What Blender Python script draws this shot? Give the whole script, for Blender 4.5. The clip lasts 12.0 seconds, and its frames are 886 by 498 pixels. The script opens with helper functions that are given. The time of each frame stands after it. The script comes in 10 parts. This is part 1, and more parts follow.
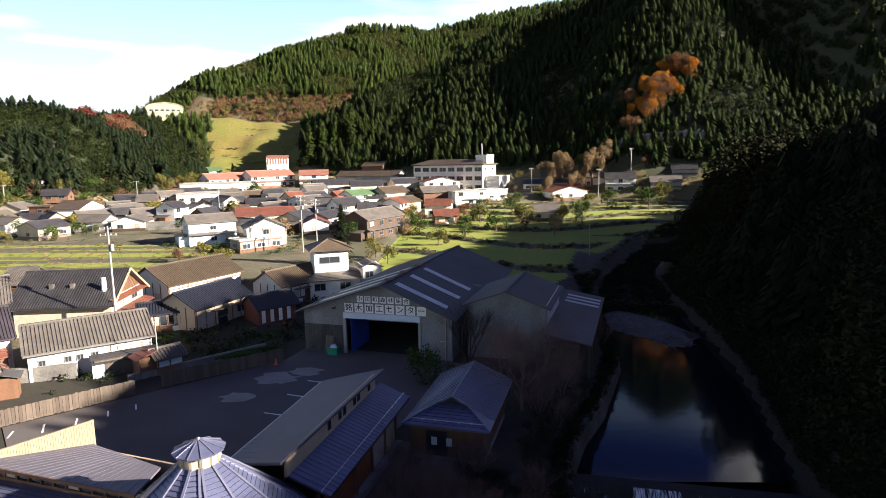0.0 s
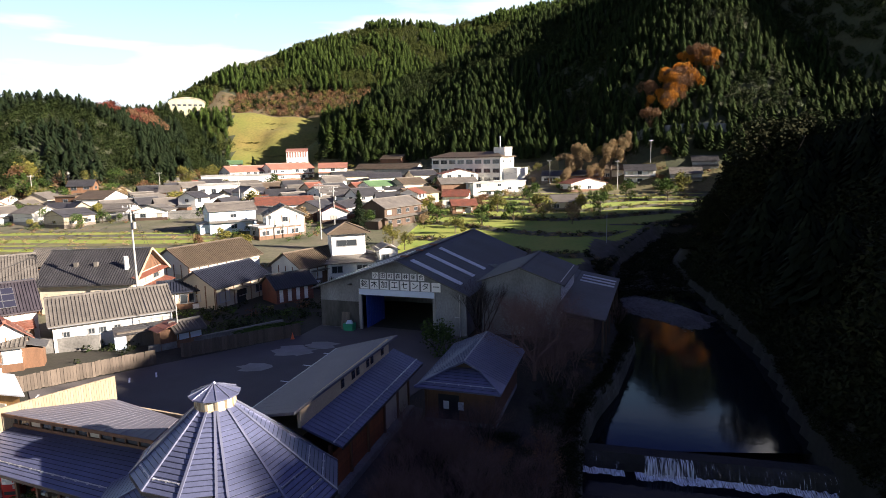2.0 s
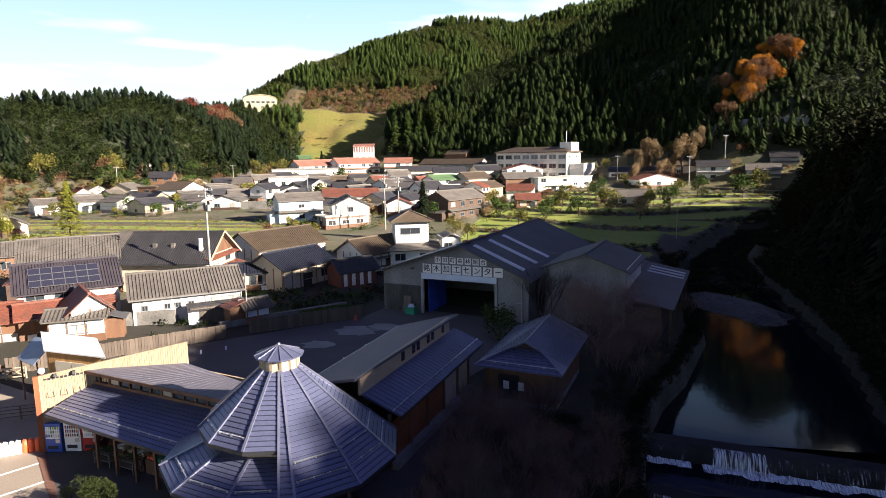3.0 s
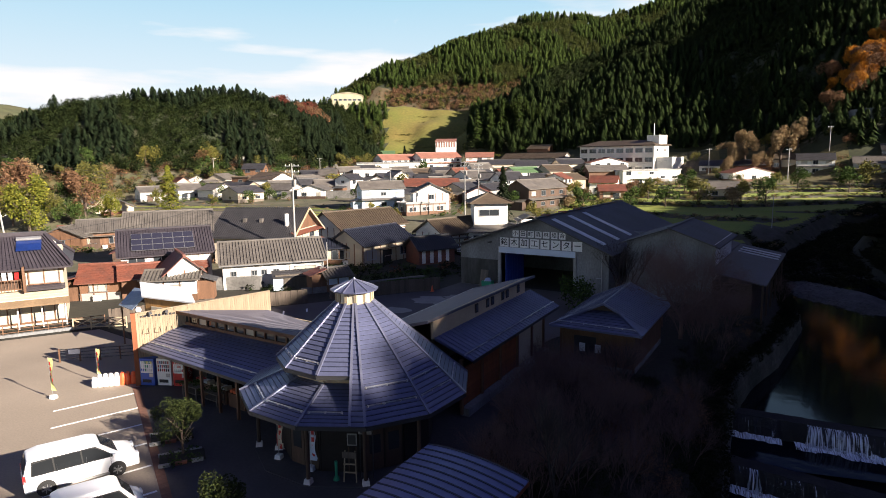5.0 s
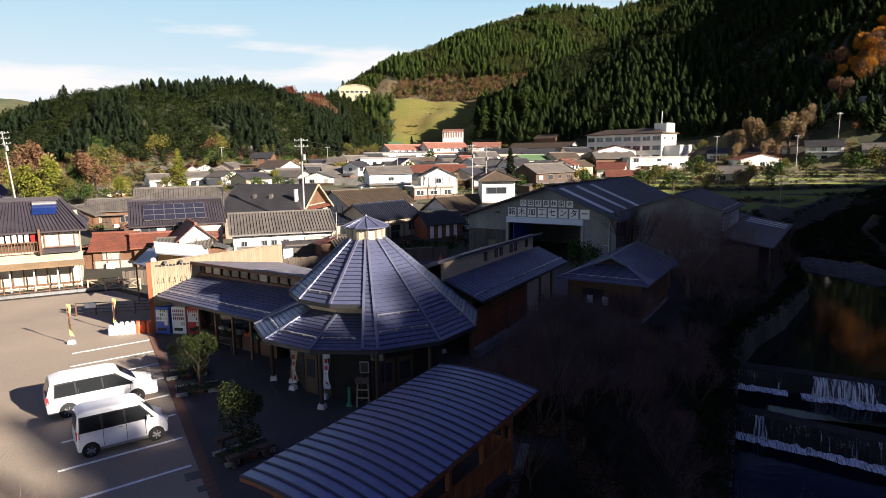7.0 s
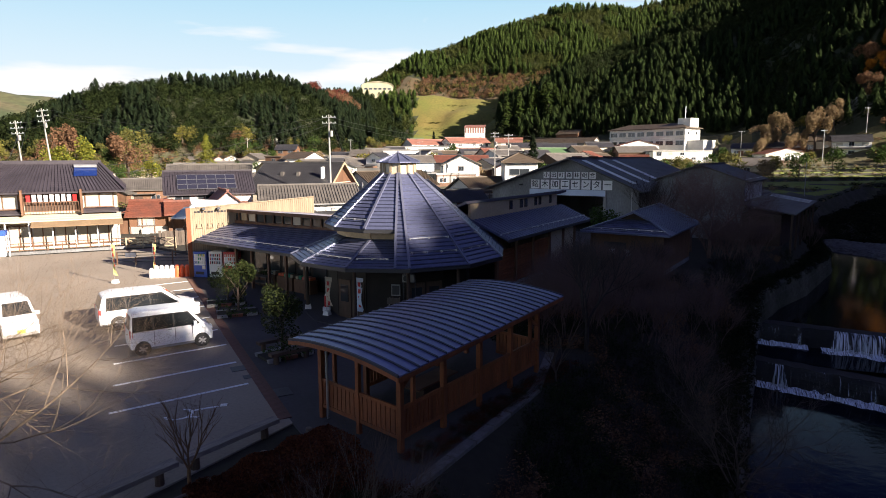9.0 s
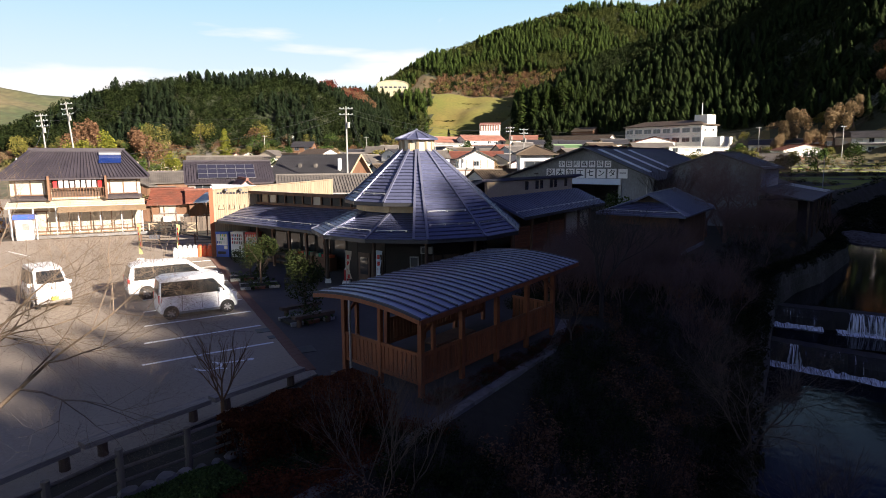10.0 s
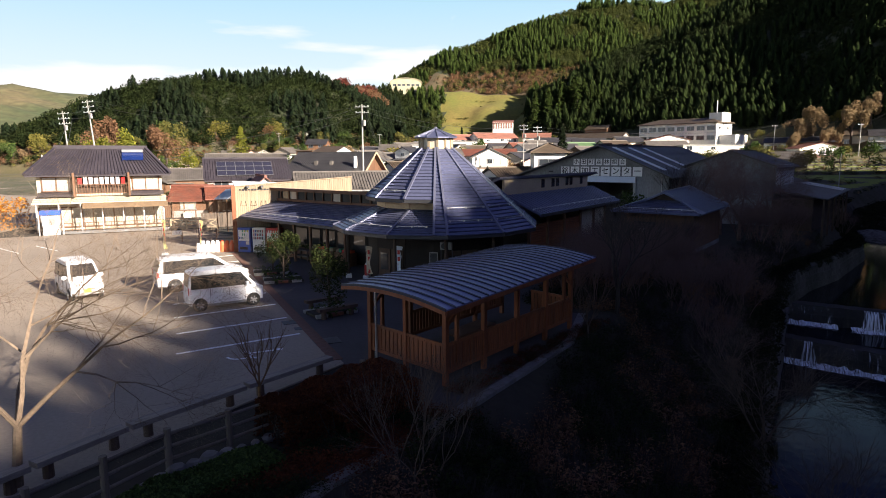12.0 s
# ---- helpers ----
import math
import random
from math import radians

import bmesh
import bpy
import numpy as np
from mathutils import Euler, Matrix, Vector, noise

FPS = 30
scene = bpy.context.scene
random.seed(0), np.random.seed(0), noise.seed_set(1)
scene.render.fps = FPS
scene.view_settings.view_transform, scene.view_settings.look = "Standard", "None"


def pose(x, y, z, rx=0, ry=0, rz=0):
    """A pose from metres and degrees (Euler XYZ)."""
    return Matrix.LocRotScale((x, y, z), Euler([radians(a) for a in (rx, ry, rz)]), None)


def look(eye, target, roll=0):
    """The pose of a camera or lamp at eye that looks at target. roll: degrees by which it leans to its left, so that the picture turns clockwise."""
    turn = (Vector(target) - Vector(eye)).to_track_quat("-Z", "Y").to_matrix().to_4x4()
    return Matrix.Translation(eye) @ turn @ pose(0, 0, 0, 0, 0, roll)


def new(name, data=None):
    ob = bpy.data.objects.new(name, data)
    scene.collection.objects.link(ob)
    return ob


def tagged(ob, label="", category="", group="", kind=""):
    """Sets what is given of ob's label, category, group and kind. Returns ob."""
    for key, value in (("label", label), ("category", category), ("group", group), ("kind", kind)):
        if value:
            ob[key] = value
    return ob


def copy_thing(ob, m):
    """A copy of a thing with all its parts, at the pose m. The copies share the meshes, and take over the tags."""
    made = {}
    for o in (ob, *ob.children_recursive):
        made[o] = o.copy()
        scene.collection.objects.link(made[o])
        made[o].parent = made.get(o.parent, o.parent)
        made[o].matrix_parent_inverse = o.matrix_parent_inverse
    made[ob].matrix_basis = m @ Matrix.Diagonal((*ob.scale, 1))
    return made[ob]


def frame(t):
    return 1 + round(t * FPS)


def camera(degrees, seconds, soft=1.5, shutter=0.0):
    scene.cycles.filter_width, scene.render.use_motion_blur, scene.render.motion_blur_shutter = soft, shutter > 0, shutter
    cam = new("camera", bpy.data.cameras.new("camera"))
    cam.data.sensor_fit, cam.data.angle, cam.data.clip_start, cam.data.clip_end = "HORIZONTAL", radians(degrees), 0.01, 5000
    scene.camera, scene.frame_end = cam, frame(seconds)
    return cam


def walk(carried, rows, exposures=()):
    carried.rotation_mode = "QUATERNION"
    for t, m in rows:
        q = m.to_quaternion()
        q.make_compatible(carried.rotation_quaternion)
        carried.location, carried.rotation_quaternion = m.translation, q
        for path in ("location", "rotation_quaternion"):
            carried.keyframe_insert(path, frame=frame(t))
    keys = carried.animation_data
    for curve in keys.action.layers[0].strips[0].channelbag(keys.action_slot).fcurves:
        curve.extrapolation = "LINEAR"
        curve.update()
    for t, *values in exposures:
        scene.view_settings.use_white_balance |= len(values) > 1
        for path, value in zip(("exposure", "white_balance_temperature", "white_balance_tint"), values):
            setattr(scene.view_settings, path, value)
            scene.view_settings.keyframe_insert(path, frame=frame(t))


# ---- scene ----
cam = camera(70.6, 12.0, soft=0.9)
PATH = [
    (0, (0.862, -3.365, 21.687), (0.755, -1.389, 21.399), -1.2),
    (0.5, (1.056, -3.53, 21.206), (0.945, -1.554, 20.916), -1.2),
    (1, (1.165, -3.759, 20.695), (1.052, -1.783, 20.404), -1.2),
    (1.5, (1.249, -3.999, 20.127), (1.137, -2.023, 19.834), -1.2),
    (2, (1.309, -4.168, 19.44), (1.142, -2.197, 19.147), -1.2),
    (2.5, (1.32, -4.16, 18.695), (1.022, -2.204, 18.401), -1.0),
    (3, (1.31, -4.15, 17.873), (0.944, -2.206, 17.58), -0.9),
    (3.5, (1.354, -4.114, 17.139), (0.91, -2.187, 16.844), -0.8),
    (3.7, (1.378, -4.255, 16.971), (0.892, -2.338, 16.673), -0.8),
    (5.3, (1.641, -4.373, 14.276), (1.023, -2.492, 13.992), -0.7),
    (5.5, (1.628, -4.503, 14.115), (1.011, -2.624, 13.82), -0.7),
    (6, (1.665, -4.709, 13.285), (1.038, -2.833, 12.99), -0.7),
    (6.5, (1.688, -5.003, 12.482), (1.055, -3.129, 12.187), -0.7),
    (7, (1.738, -5.394, 11.689), (1.104, -3.52, 11.394), -0.8),
    (7.2, (1.742, -5.475, 11.484), (1.106, -3.603, 11.182), -0.8),
    (8.8, (1.781, -7.237, 8.565), (1.097, -5.379, 8.283), -0.0),
    (9, (1.882, -7.36, 8.275), (1.189, -5.506, 7.988), -0.3),
    (9.5, (1.975, -7.801, 7.52), (1.267, -5.952, 7.235), -0.5),
    (10, (2.052, -8.261, 7.001), (1.316, -6.423, 6.715), -0.3),
    (10.5, (2.124, -8.64, 6.885), (1.373, -6.809, 6.596), -0.2),
    (11, (2.087, -8.87, 6.897), (1.329, -7.042, 6.608), -0.1),
    (11.5, (2.054, -9.036, 6.948), (1.289, -7.211, 6.657), -0.1),
    (12, (1.992, -9.12, 7.016), (1.222, -7.298, 6.723), -0.2),
]
SKY_STRENGTH, SUN_STRENGTH = 0.0115, 5.0
walk(cam, [(t, look(eye, target, roll)) for t, eye, target, roll in PATH], [(0.0, 2.15), (2.5, 2.12), (3.5, 1.98), (5.3, 1.74), (7.2, 1.72), (9.0, 1.80), (10.5, 1.86), (12.0, 1.86)])

# world: low winter sun from the east side of the valley, thin bright clouds
SUN_DIR = Vector((0.962, -0.274, 0.378)).normalized()
world = bpy.data.worlds.new("world")
scene.world = world
world.use_nodes = True
wn, wl = world.node_tree.nodes, world.node_tree.links
wn.clear()
sky = wn.new("ShaderNodeTexSky")
sky.sky_type, sky.sun_disc = "NISHITA", False
sky.sun_elevation = math.asin(SUN_DIR.z)
sky.sun_rotation = math.atan2(SUN_DIR.x, SUN_DIR.y)
sky.altitude, sky.air_density, sky.dust_density, sky.ozone_density = 200, 1.0, 0.6, 1.5
coord = wn.new("ShaderNodeTexCoord")
squash = wn.new("ShaderNodeMapping")
squash.inputs["Scale"].default_value = (1.3, 1.3, 9.0)
squash.inputs["Location"].default_value = (0.35, 0.2, 0.1)
cloud = wn.new("ShaderNodeTexNoise")
cloud.inputs["Scale"].default_value, cloud.inputs["Detail"].default_value = 2.2, 7
cloud_ramp = wn.new("ShaderNodeValToRGB")
cloud_ramp.color_ramp.elements[0].position, cloud_ramp.color_ramp.elements[1].position = 0.50, 0.63
cloud_mix = wn.new("ShaderNodeMixRGB")
cloud_mix.inputs[2].default_value = (27.0, 26.0, 26.0, 1)
back = wn.new("ShaderNodeBackground")
back.inputs["Strength"].default_value = SKY_STRENGTH
out = wn.new("ShaderNodeOutputWorld")
wl.new(coord.outputs["Generated"], squash.inputs["Vector"])
wl.new(squash.outputs["Vector"], cloud.inputs["Vector"])
wl.new(cloud.outputs["Fac"], cloud_ramp.inputs["Fac"])
sep = wn.new("ShaderNodeSeparateXYZ")
wl.new(coord.outputs["Generated"], sep.inputs["Vector"])
low = wn.new("ShaderNodeMapRange")
low.inputs["From Min"].default_value, low.inputs["From Max"].default_value = 0.14, 0.40
low.inputs["To Min"].default_value, low.inputs["To Max"].default_value = 1.0, 0.16
wl.new(sep.outputs["Z"], low.inputs["Value"])
thin = wn.new("ShaderNodeMath")
thin.operation = "MULTIPLY"
wl.new(cloud_ramp.outputs["Color"], thin.inputs[0])
wl.new(low.outputs["Result"], thin.inputs[1])
puff_at = wn.new("ShaderNodeVectorMath")
puff_at.operation = "DOT_PRODUCT"
puff_at.inputs[1].default_value = (0.427, 0.803, 0.415)
wl.new(coord.outputs["Generated"], puff_at.inputs[0])
puff_edge = wn.new("ShaderNodeMapRange")
puff_edge.inputs["From Min"].default_value, puff_edge.inputs["From Max"].default_value = 0.988, 0.998
wl.new(puff_at.outputs["Value"], puff_edge.inputs["Value"])
puff = wn.new("ShaderNodeTexNoise")
puff.inputs["Scale"].default_value, puff.inputs["Detail"].default_value = 14.0, 6
wl.new(coord.outputs["Generated"], puff.inputs["Vector"])
puff_sum = wn.new("ShaderNodeMath")
puff_sum.operation = "MULTIPLY_ADD"
puff_sum.inputs[1].default_value = 0.42
wl.new(puff_edge.outputs["Result"], puff_sum.inputs[0])
wl.new(puff.outputs["Fac"], puff_sum.inputs[2])
puff_ramp = wn.new("ShaderNodeMapRange")
puff_ramp.inputs["From Min"].default_value, puff_ramp.inputs["From Max"].default_value = 0.70, 0.92
wl.new(puff_sum.outputs["Value"], puff_ramp.inputs["Value"])
clouds = wn.new("ShaderNodeMath")
clouds.operation = "MAXIMUM"
wl.new(thin.outputs["Value"], clouds.inputs[0])
wl.new(puff_ramp.outputs["Result"], clouds.inputs[1])
wl.new(clouds.outputs["Value"], cloud_mix.inputs[0])
haze = wn.new("ShaderNodeMapRange")
haze.inputs["From Min"].default_value, haze.inputs["From Max"].default_value = 0.24, 0.42
haze.inputs["To Min"].default_value, haze.inputs["To Max"].default_value = 0.95, 0.0
wl.new(sep.outputs["Z"], haze.inputs["Value"])
haze_mix = wn.new("ShaderNodeMixRGB")
haze_mix.inputs[2].default_value = (12.5, 20.0, 24.5, 1)
wl.new(haze.outputs["Result"], haze_mix.inputs[0])
tint = wn.new("ShaderNodeMixRGB")
tint.blend_type = "MULTIPLY"
tint.inputs[0].default_value, tint.inputs[2].default_value = 1.0, (0.60, 0.65, 1.85, 1)
wl.new(sky.outputs["Color"], tint.inputs[1])
wl.new(tint.outputs["Color"], haze_mix.inputs[1])
rim = wn.new("ShaderNodeMapRange")
rim.inputs["From Min"].default_value, rim.inputs["From Max"].default_value = 0.04, 0.24
rim.inputs["To Min"].default_value, rim.inputs["To Max"].default_value = 0.85, 0.0
wl.new(sep.outputs["Z"], rim.inputs["Value"])
rim_mix = wn.new("ShaderNodeMixRGB")
rim_mix.inputs[2].default_value = (26.0, 26.0, 26.5, 1)
wl.new(rim.outputs["Result"], rim_mix.inputs[0])
wl.new(haze_mix.outputs["Color"], rim_mix.inputs[1])
wl.new(rim_mix.outputs["Color"], cloud_mix.inputs[1])
wl.new(cloud_mix.outputs["Color"], back.inputs["Color"])
wl.new(back.outputs["Background"], out.inputs["Surface"])
sun = new("sun", bpy.data.lights.new("sun", "SUN"))
sun.data.energy, sun.data.angle, sun.data.color = SUN_STRENGTH, radians(0.53), (1.0, 0.88, 0.76)
sun.matrix_world = look((0, 0, 300), Vector((0, 0, 300)) - SUN_DIR)


# ---------------------------------------------------------------- materials
def material(name, color, rough=0.7, metal=0.0, vary=0.25, scale=1.5, fine=14.0, bump=0.15, second=None, spec=0.5, stretch=(1, 1, 1), random_tone=0.0):
    """A surface with variation at two scales: broad stains and fine grain, with relief."""
    m = bpy.data.materials.new(name)
    m.use_nodes = True
    n, l = m.node_tree.nodes, m.node_tree.links
    b = n["Principled BSDF"]
    b.inputs["Roughness"].default_value, b.inputs["Metallic"].default_value = rough, metal
    b.inputs["Specular IOR Level"].default_value = spec
    tc = n.new("ShaderNodeTexCoord")
    mp = n.new("ShaderNodeMapping")
    mp.inputs["Scale"].default_value = stretch
    l.new(tc.outputs["Object"], mp.inputs["Vector"])
    n1, n2 = n.new("ShaderNodeTexNoise"), n.new("ShaderNodeTexNoise")
    n1.inputs["Scale"].default_value, n1.inputs["Detail"].default_value = scale, 5
    n2.inputs["Scale"].default_value, n2.inputs["Detail"].default_value = fine, 4
    for q in (n1, n2):
        l.new(mp.outputs["Vector"], q.inputs["Vector"])
    r1 = n.new("ShaderNodeValToRGB")
    r1.color_ramp.elements[0].position, r1.color_ramp.elements[1].position = 0.3, 0.72
    c2 = second or tuple(c * (1 - vary) for c in color)
    r1.color_ramp.elements[0].color, r1.color_ramp.elements[1].color = (*c2, 1), (*color, 1)
    l.new(n1.outputs["Fac"], r1.inputs["Fac"])
    hsv = n.new("ShaderNodeHueSaturation")
    mr = n.new("ShaderNodeMapRange")
    mr.inputs["From Min"].default_value, mr.inputs["From Max"].default_value = 0.25, 0.75
    mr.inputs["To Min"].default_value, mr.inputs["To Max"].default_value = 1 - vary * 0.6, 1 + vary * 0.5
    l.new(n2.outputs["Fac"], mr.inputs["Value"])
    l.new(r1.outputs["Color"], hsv.inputs["Color"])
    if random_tone:
        oi = n.new("ShaderNodeObjectInfo")
        rr = n.new("ShaderNodeMapRange")
        rr.inputs["To Min"].default_value, rr.inputs["To Max"].default_value = 1 - random_tone, 1 + random_tone
        l.new(oi.outputs["Random"], rr.inputs["Value"])
        mul = n.new("ShaderNodeMath")
        mul.operation = "MULTIPLY"
        l.new(rr.outputs["Result"], mul.inputs[0])
        l.new(mr.outputs["Result"], mul.inputs[1])
        l.new(mul.outputs["Value"], hsv.inputs["Value"])
    else:
        l.new(mr.outputs["Result"], hsv.inputs["Value"])
    l.new(hsv.outputs["Color"], b.inputs["Base Color"])
    if bump:
        bp = n.new("ShaderNodeBump")
        bp.inputs["Strength"].default_value, bp.inputs["Distance"].default_value = bump, 0.05
        l.new(n2.outputs["Fac"], bp.inputs["Height"])
        l.new(bp.outputs["Normal"], b.inputs["Normal"])
    return m


def island_material(name, dark, light, rough=0.9, spec=0.08):
    """Foliage and other joined pieces: every loose piece takes a tone of its own."""
    m = bpy.data.materials.new(name)
    m.use_nodes = True
    n, l = m.node_tree.nodes, m.node_tree.links
    b = n["Principled BSDF"]
    b.inputs["Roughness"].default_value, b.inputs["Specular IOR Level"].default_value = rough, spec
    g = n.new("ShaderNodeNewGeometry")
    r = n.new("ShaderNodeValToRGB")
    r.color_ramp.elements[0].color, r.color_ramp.elements[1].color = (*dark, 1), (*light, 1)
    l.new(g.outputs["Random Per Island"], r.inputs["Fac"])
    tc, nz = n.new("ShaderNodeTexCoord"), n.new("ShaderNodeTexNoise")
    nz.inputs["Scale"].default_value, nz.inputs["Detail"].default_value = 0.28, 5
    l.new(tc.outputs["Object"], nz.inputs["Vector"])
    mr = n.new("ShaderNodeMapRange")
    mr.inputs["From Min"].default_value, mr.inputs["From Max"].default_value = 0.3, 0.7
    mr.inputs["To Min"].default_value, mr.inputs["To Max"].default_value = 0.55, 1.35
    l.new(nz.outputs["Fac"], mr.inputs["Value"])
    hsv = n.new("ShaderNodeHueSaturation")
    l.new(r.outputs["Color"], hsv.inputs["Color"])
    l.new(mr.outputs["Result"], hsv.inputs["Value"])
    l.new(hsv.outputs["Color"], b.inputs["Base Color"])
    return m


M = {}
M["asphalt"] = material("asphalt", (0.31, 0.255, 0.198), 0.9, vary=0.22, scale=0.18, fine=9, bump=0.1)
# darker copy of the asphalt, with the back yard's shade in its colour
M["asphalt_shaded"] = material("asphalt_shaded", (0.105, 0.092, 0.088), 0.9, vary=0.3, scale=0.18, fine=9, bump=0.1)
M["asphalt_patch"] = material("asphalt_patch", (0.30, 0.28, 0.25), 0.9, vary=0.25, scale=0.6, fine=9)
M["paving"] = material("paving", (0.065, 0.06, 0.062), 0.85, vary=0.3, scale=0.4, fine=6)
M["brick_strip"] = material("brick_strip", (0.16, 0.075, 0.05), 0.85, vary=0.3, scale=1.0, fine=12)
M["line_white"] = material("line_white", (0.88, 0.88, 0.86), 0.8, vary=0.12, scale=2, fine=25)
M["concrete"] = material("concrete", (0.25, 0.255, 0.26), 0.9, vary=0.45, scale=0.35, fine=7, second=(0.12, 0.118, 0.115), stretch=(1, 1, 0.5))
M["roof_metal"] = material("roof_metal", (0.135, 0.148, 0.245), 0.36, 0.40, vary=0.22, scale=0.5, fine=5, bump=0.05, random_tone=0.06)
# dark colour for painted shadow lines on the metal roofs
M["roof_line_shadow"] = material("roof_line_shadow", (0.02, 0.024, 0.05), 0.6, vary=0.2)
M["roof_arch"] = material("roof_arch", (0.15, 0.17, 0.33), 0.40, 0.25, vary=0.2, scale=0.5, fine=5, bump=0.05, random_tone=0.06)
M["roof_batten"] = material("roof_batten", (0.20, 0.21, 0.29), 0.33, 0.5, vary=0.15, scale=0.5, fine=5, bump=0.05)
M["roof_grey"] = material("roof_grey", (0.125, 0.118, 0.145), 0.6, 0.1, vary=0.15, scale=0.4, fine=5, bump=0.04)
M["snow_guard"] = material("snow_guard", (0.6, 0.6, 0.62), 0.35, 0.7, vary=0.15)
M["plaster_cream"] = material("plaster_cream", (0.56, 0.43, 0.27), 0.85, vary=0.2, scale=0.5, fine=9)
M["wood_screen"] = material("wood_screen", (0.35, 0.27, 0.17), 0.8, vary=0.35, scale=0.8, fine=8, second=(0.22, 0.17, 0.115), stretch=(3, 3, 0.3), random_tone=0.12)
M["wood_fence"] = material("wood_fence", (0.12, 0.092, 0.07), 0.85, vary=0.4, scale=1.2, fine=9, stretch=(3, 3, 0.4), random_tone=0.25)
M["plaster_white"] = material("plaster_white", (0.76, 0.73, 0.67), 0.85, vary=0.18, scale=0.5, fine=8, random_tone=0.06)
M["plaster_blue"] = material("plaster_blue", (0.55, 0.62, 0.72), 0.8, vary=0.12, scale=0.5)
M["plaster_beige"] = material("plaster_beige", (0.52, 0.44, 0.33), 0.85, vary=0.22, scale=0.5, random_tone=0.08)
M["plaster_grey"] = material("plaster_grey", (0.33, 0.32, 0.30), 0.88, vary=0.3, scale=0.4, random_tone=0.08)
M["wood_cream"] = material("wood_cream", (0.42, 0.335, 0.22), 0.8, vary=0.3, scale=0.8, fine=8, stretch=(3, 3, 0.3), random_tone=0.12)
M["wood_red"] = material("wood_red", (0.26, 0.078, 0.026), 0.6, vary=0.35, scale=1.2, fine=10, stretch=(3, 3, 0.4), random_tone=0.15)
M["wood_dark"] = material("wood_dark", (0.085, 0.05, 0.032), 0.75, vary=0.4, scale=1, fine=9, stretch=(3, 3, 0.5), random_tone=0.2)
M["wood_grey"] = material("wood_grey", (0.17, 0.14, 0.11), 0.85, vary=0.4, scale=1.2, fine=9, stretch=(3, 3, 0.4), random_tone=0.2)
M["wood_brown"] = material("wood_brown", (0.17, 0.085, 0.045), 0.75, vary=0.35, scale=1, fine=9, stretch=(2, 2, 0.5), random_tone=0.15)
M["tile_dark"] = material("tile_dark", (0.052, 0.050, 0.053), 0.38, vary=0.4, scale=0.6, fine=4, bump=0.25, random_tone=0.15)
M["tile_grey"] = material("tile_grey", (0.135, 0.12, 0.105), 0.5, vary=0.35, scale=0.7, fine=4, bump=0.25, random_tone=0.12)
M["tile_brown"] = material("tile_brown", (0.10, 0.074, 0.05), 0.5, vary=0.35, scale=0.7, fine=4, bump=0.25, random_tone=0.12)
M["tile_blue"] = material("tile_blue", (0.025, 0.028, 0.041), 0.3, vary=0.3, scale=0.7, fine=4, bump=0.2)
M["tile_purple"] = material("tile_purple", (0.055, 0.047, 0.055), 0.36, vary=0.3, scale=0.7, fine=4, bump=0.2)
M["tin_red"] = material("tin_red", (0.20, 0.065, 0.04), 0.55, 0.1, vary=0.45, scale=0.8, fine=5, second=(0.12, 0.05, 0.035))
M["roof_pink"] = material("roof_pink", (0.27, 0.12, 0.085), 0.6, vary=0.25, scale=0.4, fine=5)
M["roof_green"] = material("roof_green", (0.09, 0.16, 0.07), 0.6, vary=0.25, scale=0.5)
M["roof_slate"] = material("roof_slate", (0.085, 0.085, 0.09), 0.6, vary=0.35, scale=0.25, fine=4, second=(0.06, 0.058, 0.055))
M["white_sheet"] = material("white_sheet", (0.72, 0.72, 0.72), 0.5, vary=0.12)
M["skylight"] = material("skylight", (0.62, 0.64, 0.66), 0.35, vary=0.2, scale=0.6)
M["blue_tarp"] = material("blue_tarp", (0.03, 0.06, 0.32), 0.5, vary=0.25)
M["steel"] = material("steel", (0.45, 0.45, 0.46), 0.4, 0.8, vary=0.2)
M["metal_dark"] = material("metal_dark", (0.06, 0.06, 0.065), 0.5, 0.5, vary=0.2)
M["bark"] = material("bark", (0.105, 0.074, 0.055), 0.9, vary=0.4, scale=2, fine=14, stretch=(1, 1, 0.4))
M["bark_cherry"] = material("bark_cherry", (0.20, 0.145, 0.10), 0.9, vary=0.45, scale=3, fine=16)
M["bark_dark"] = material("bark_dark", (0.034, 0.026, 0.024), 0.9, vary=0.4, scale=2, fine=14)
M["bark_gold"] = material("bark_gold", (0.20, 0.11, 0.045), 0.9, vary=0.4, scale=2, fine=14)
M["bark_purple"] = material("bark_purple", (0.16, 0.098, 0.086), 0.9, vary=0.4, scale=2, fine=14)
M["stone"] = material("stone", (0.19, 0.18, 0.165), 0.9, vary=0.45, scale=0.8, fine=5, bump=0.4, random_tone=0.2)
M["gravel"] = material("gravel", (0.12, 0.112, 0.105), 0.95, vary=0.5, scale=0.6, fine=3.5, bump=0.5)
M["grass"] = material("grass", (0.13, 0.20, 0.014), 0.95, vary=0.45, scale=0.12, fine=2.2, bump=0.5, second=(0.22, 0.22, 0.03))
M["grass_far"] = material("grass_far", (0.105, 0.12, 0.018), 0.95, vary=0.4, scale=0.05, fine=0.8, bump=0.4, second=(0.17, 0.13, 0.03))
M["town_ground"] = material("town_ground", (0.13, 0.105, 0.07), 0.95, vary=0.5, scale=0.10, fine=1.2, bump=0.4, second=(0.055, 0.06, 0.022))
M["leaf_garden"] = island_material("leaf_garden", (0.012, 0.020, 0.007), (0.045, 0.055, 0.016))
M["leaf_mid"] = island_material("leaf_mid", (0.020, 0.030, 0.008), (0.065, 0.072, 0.018))
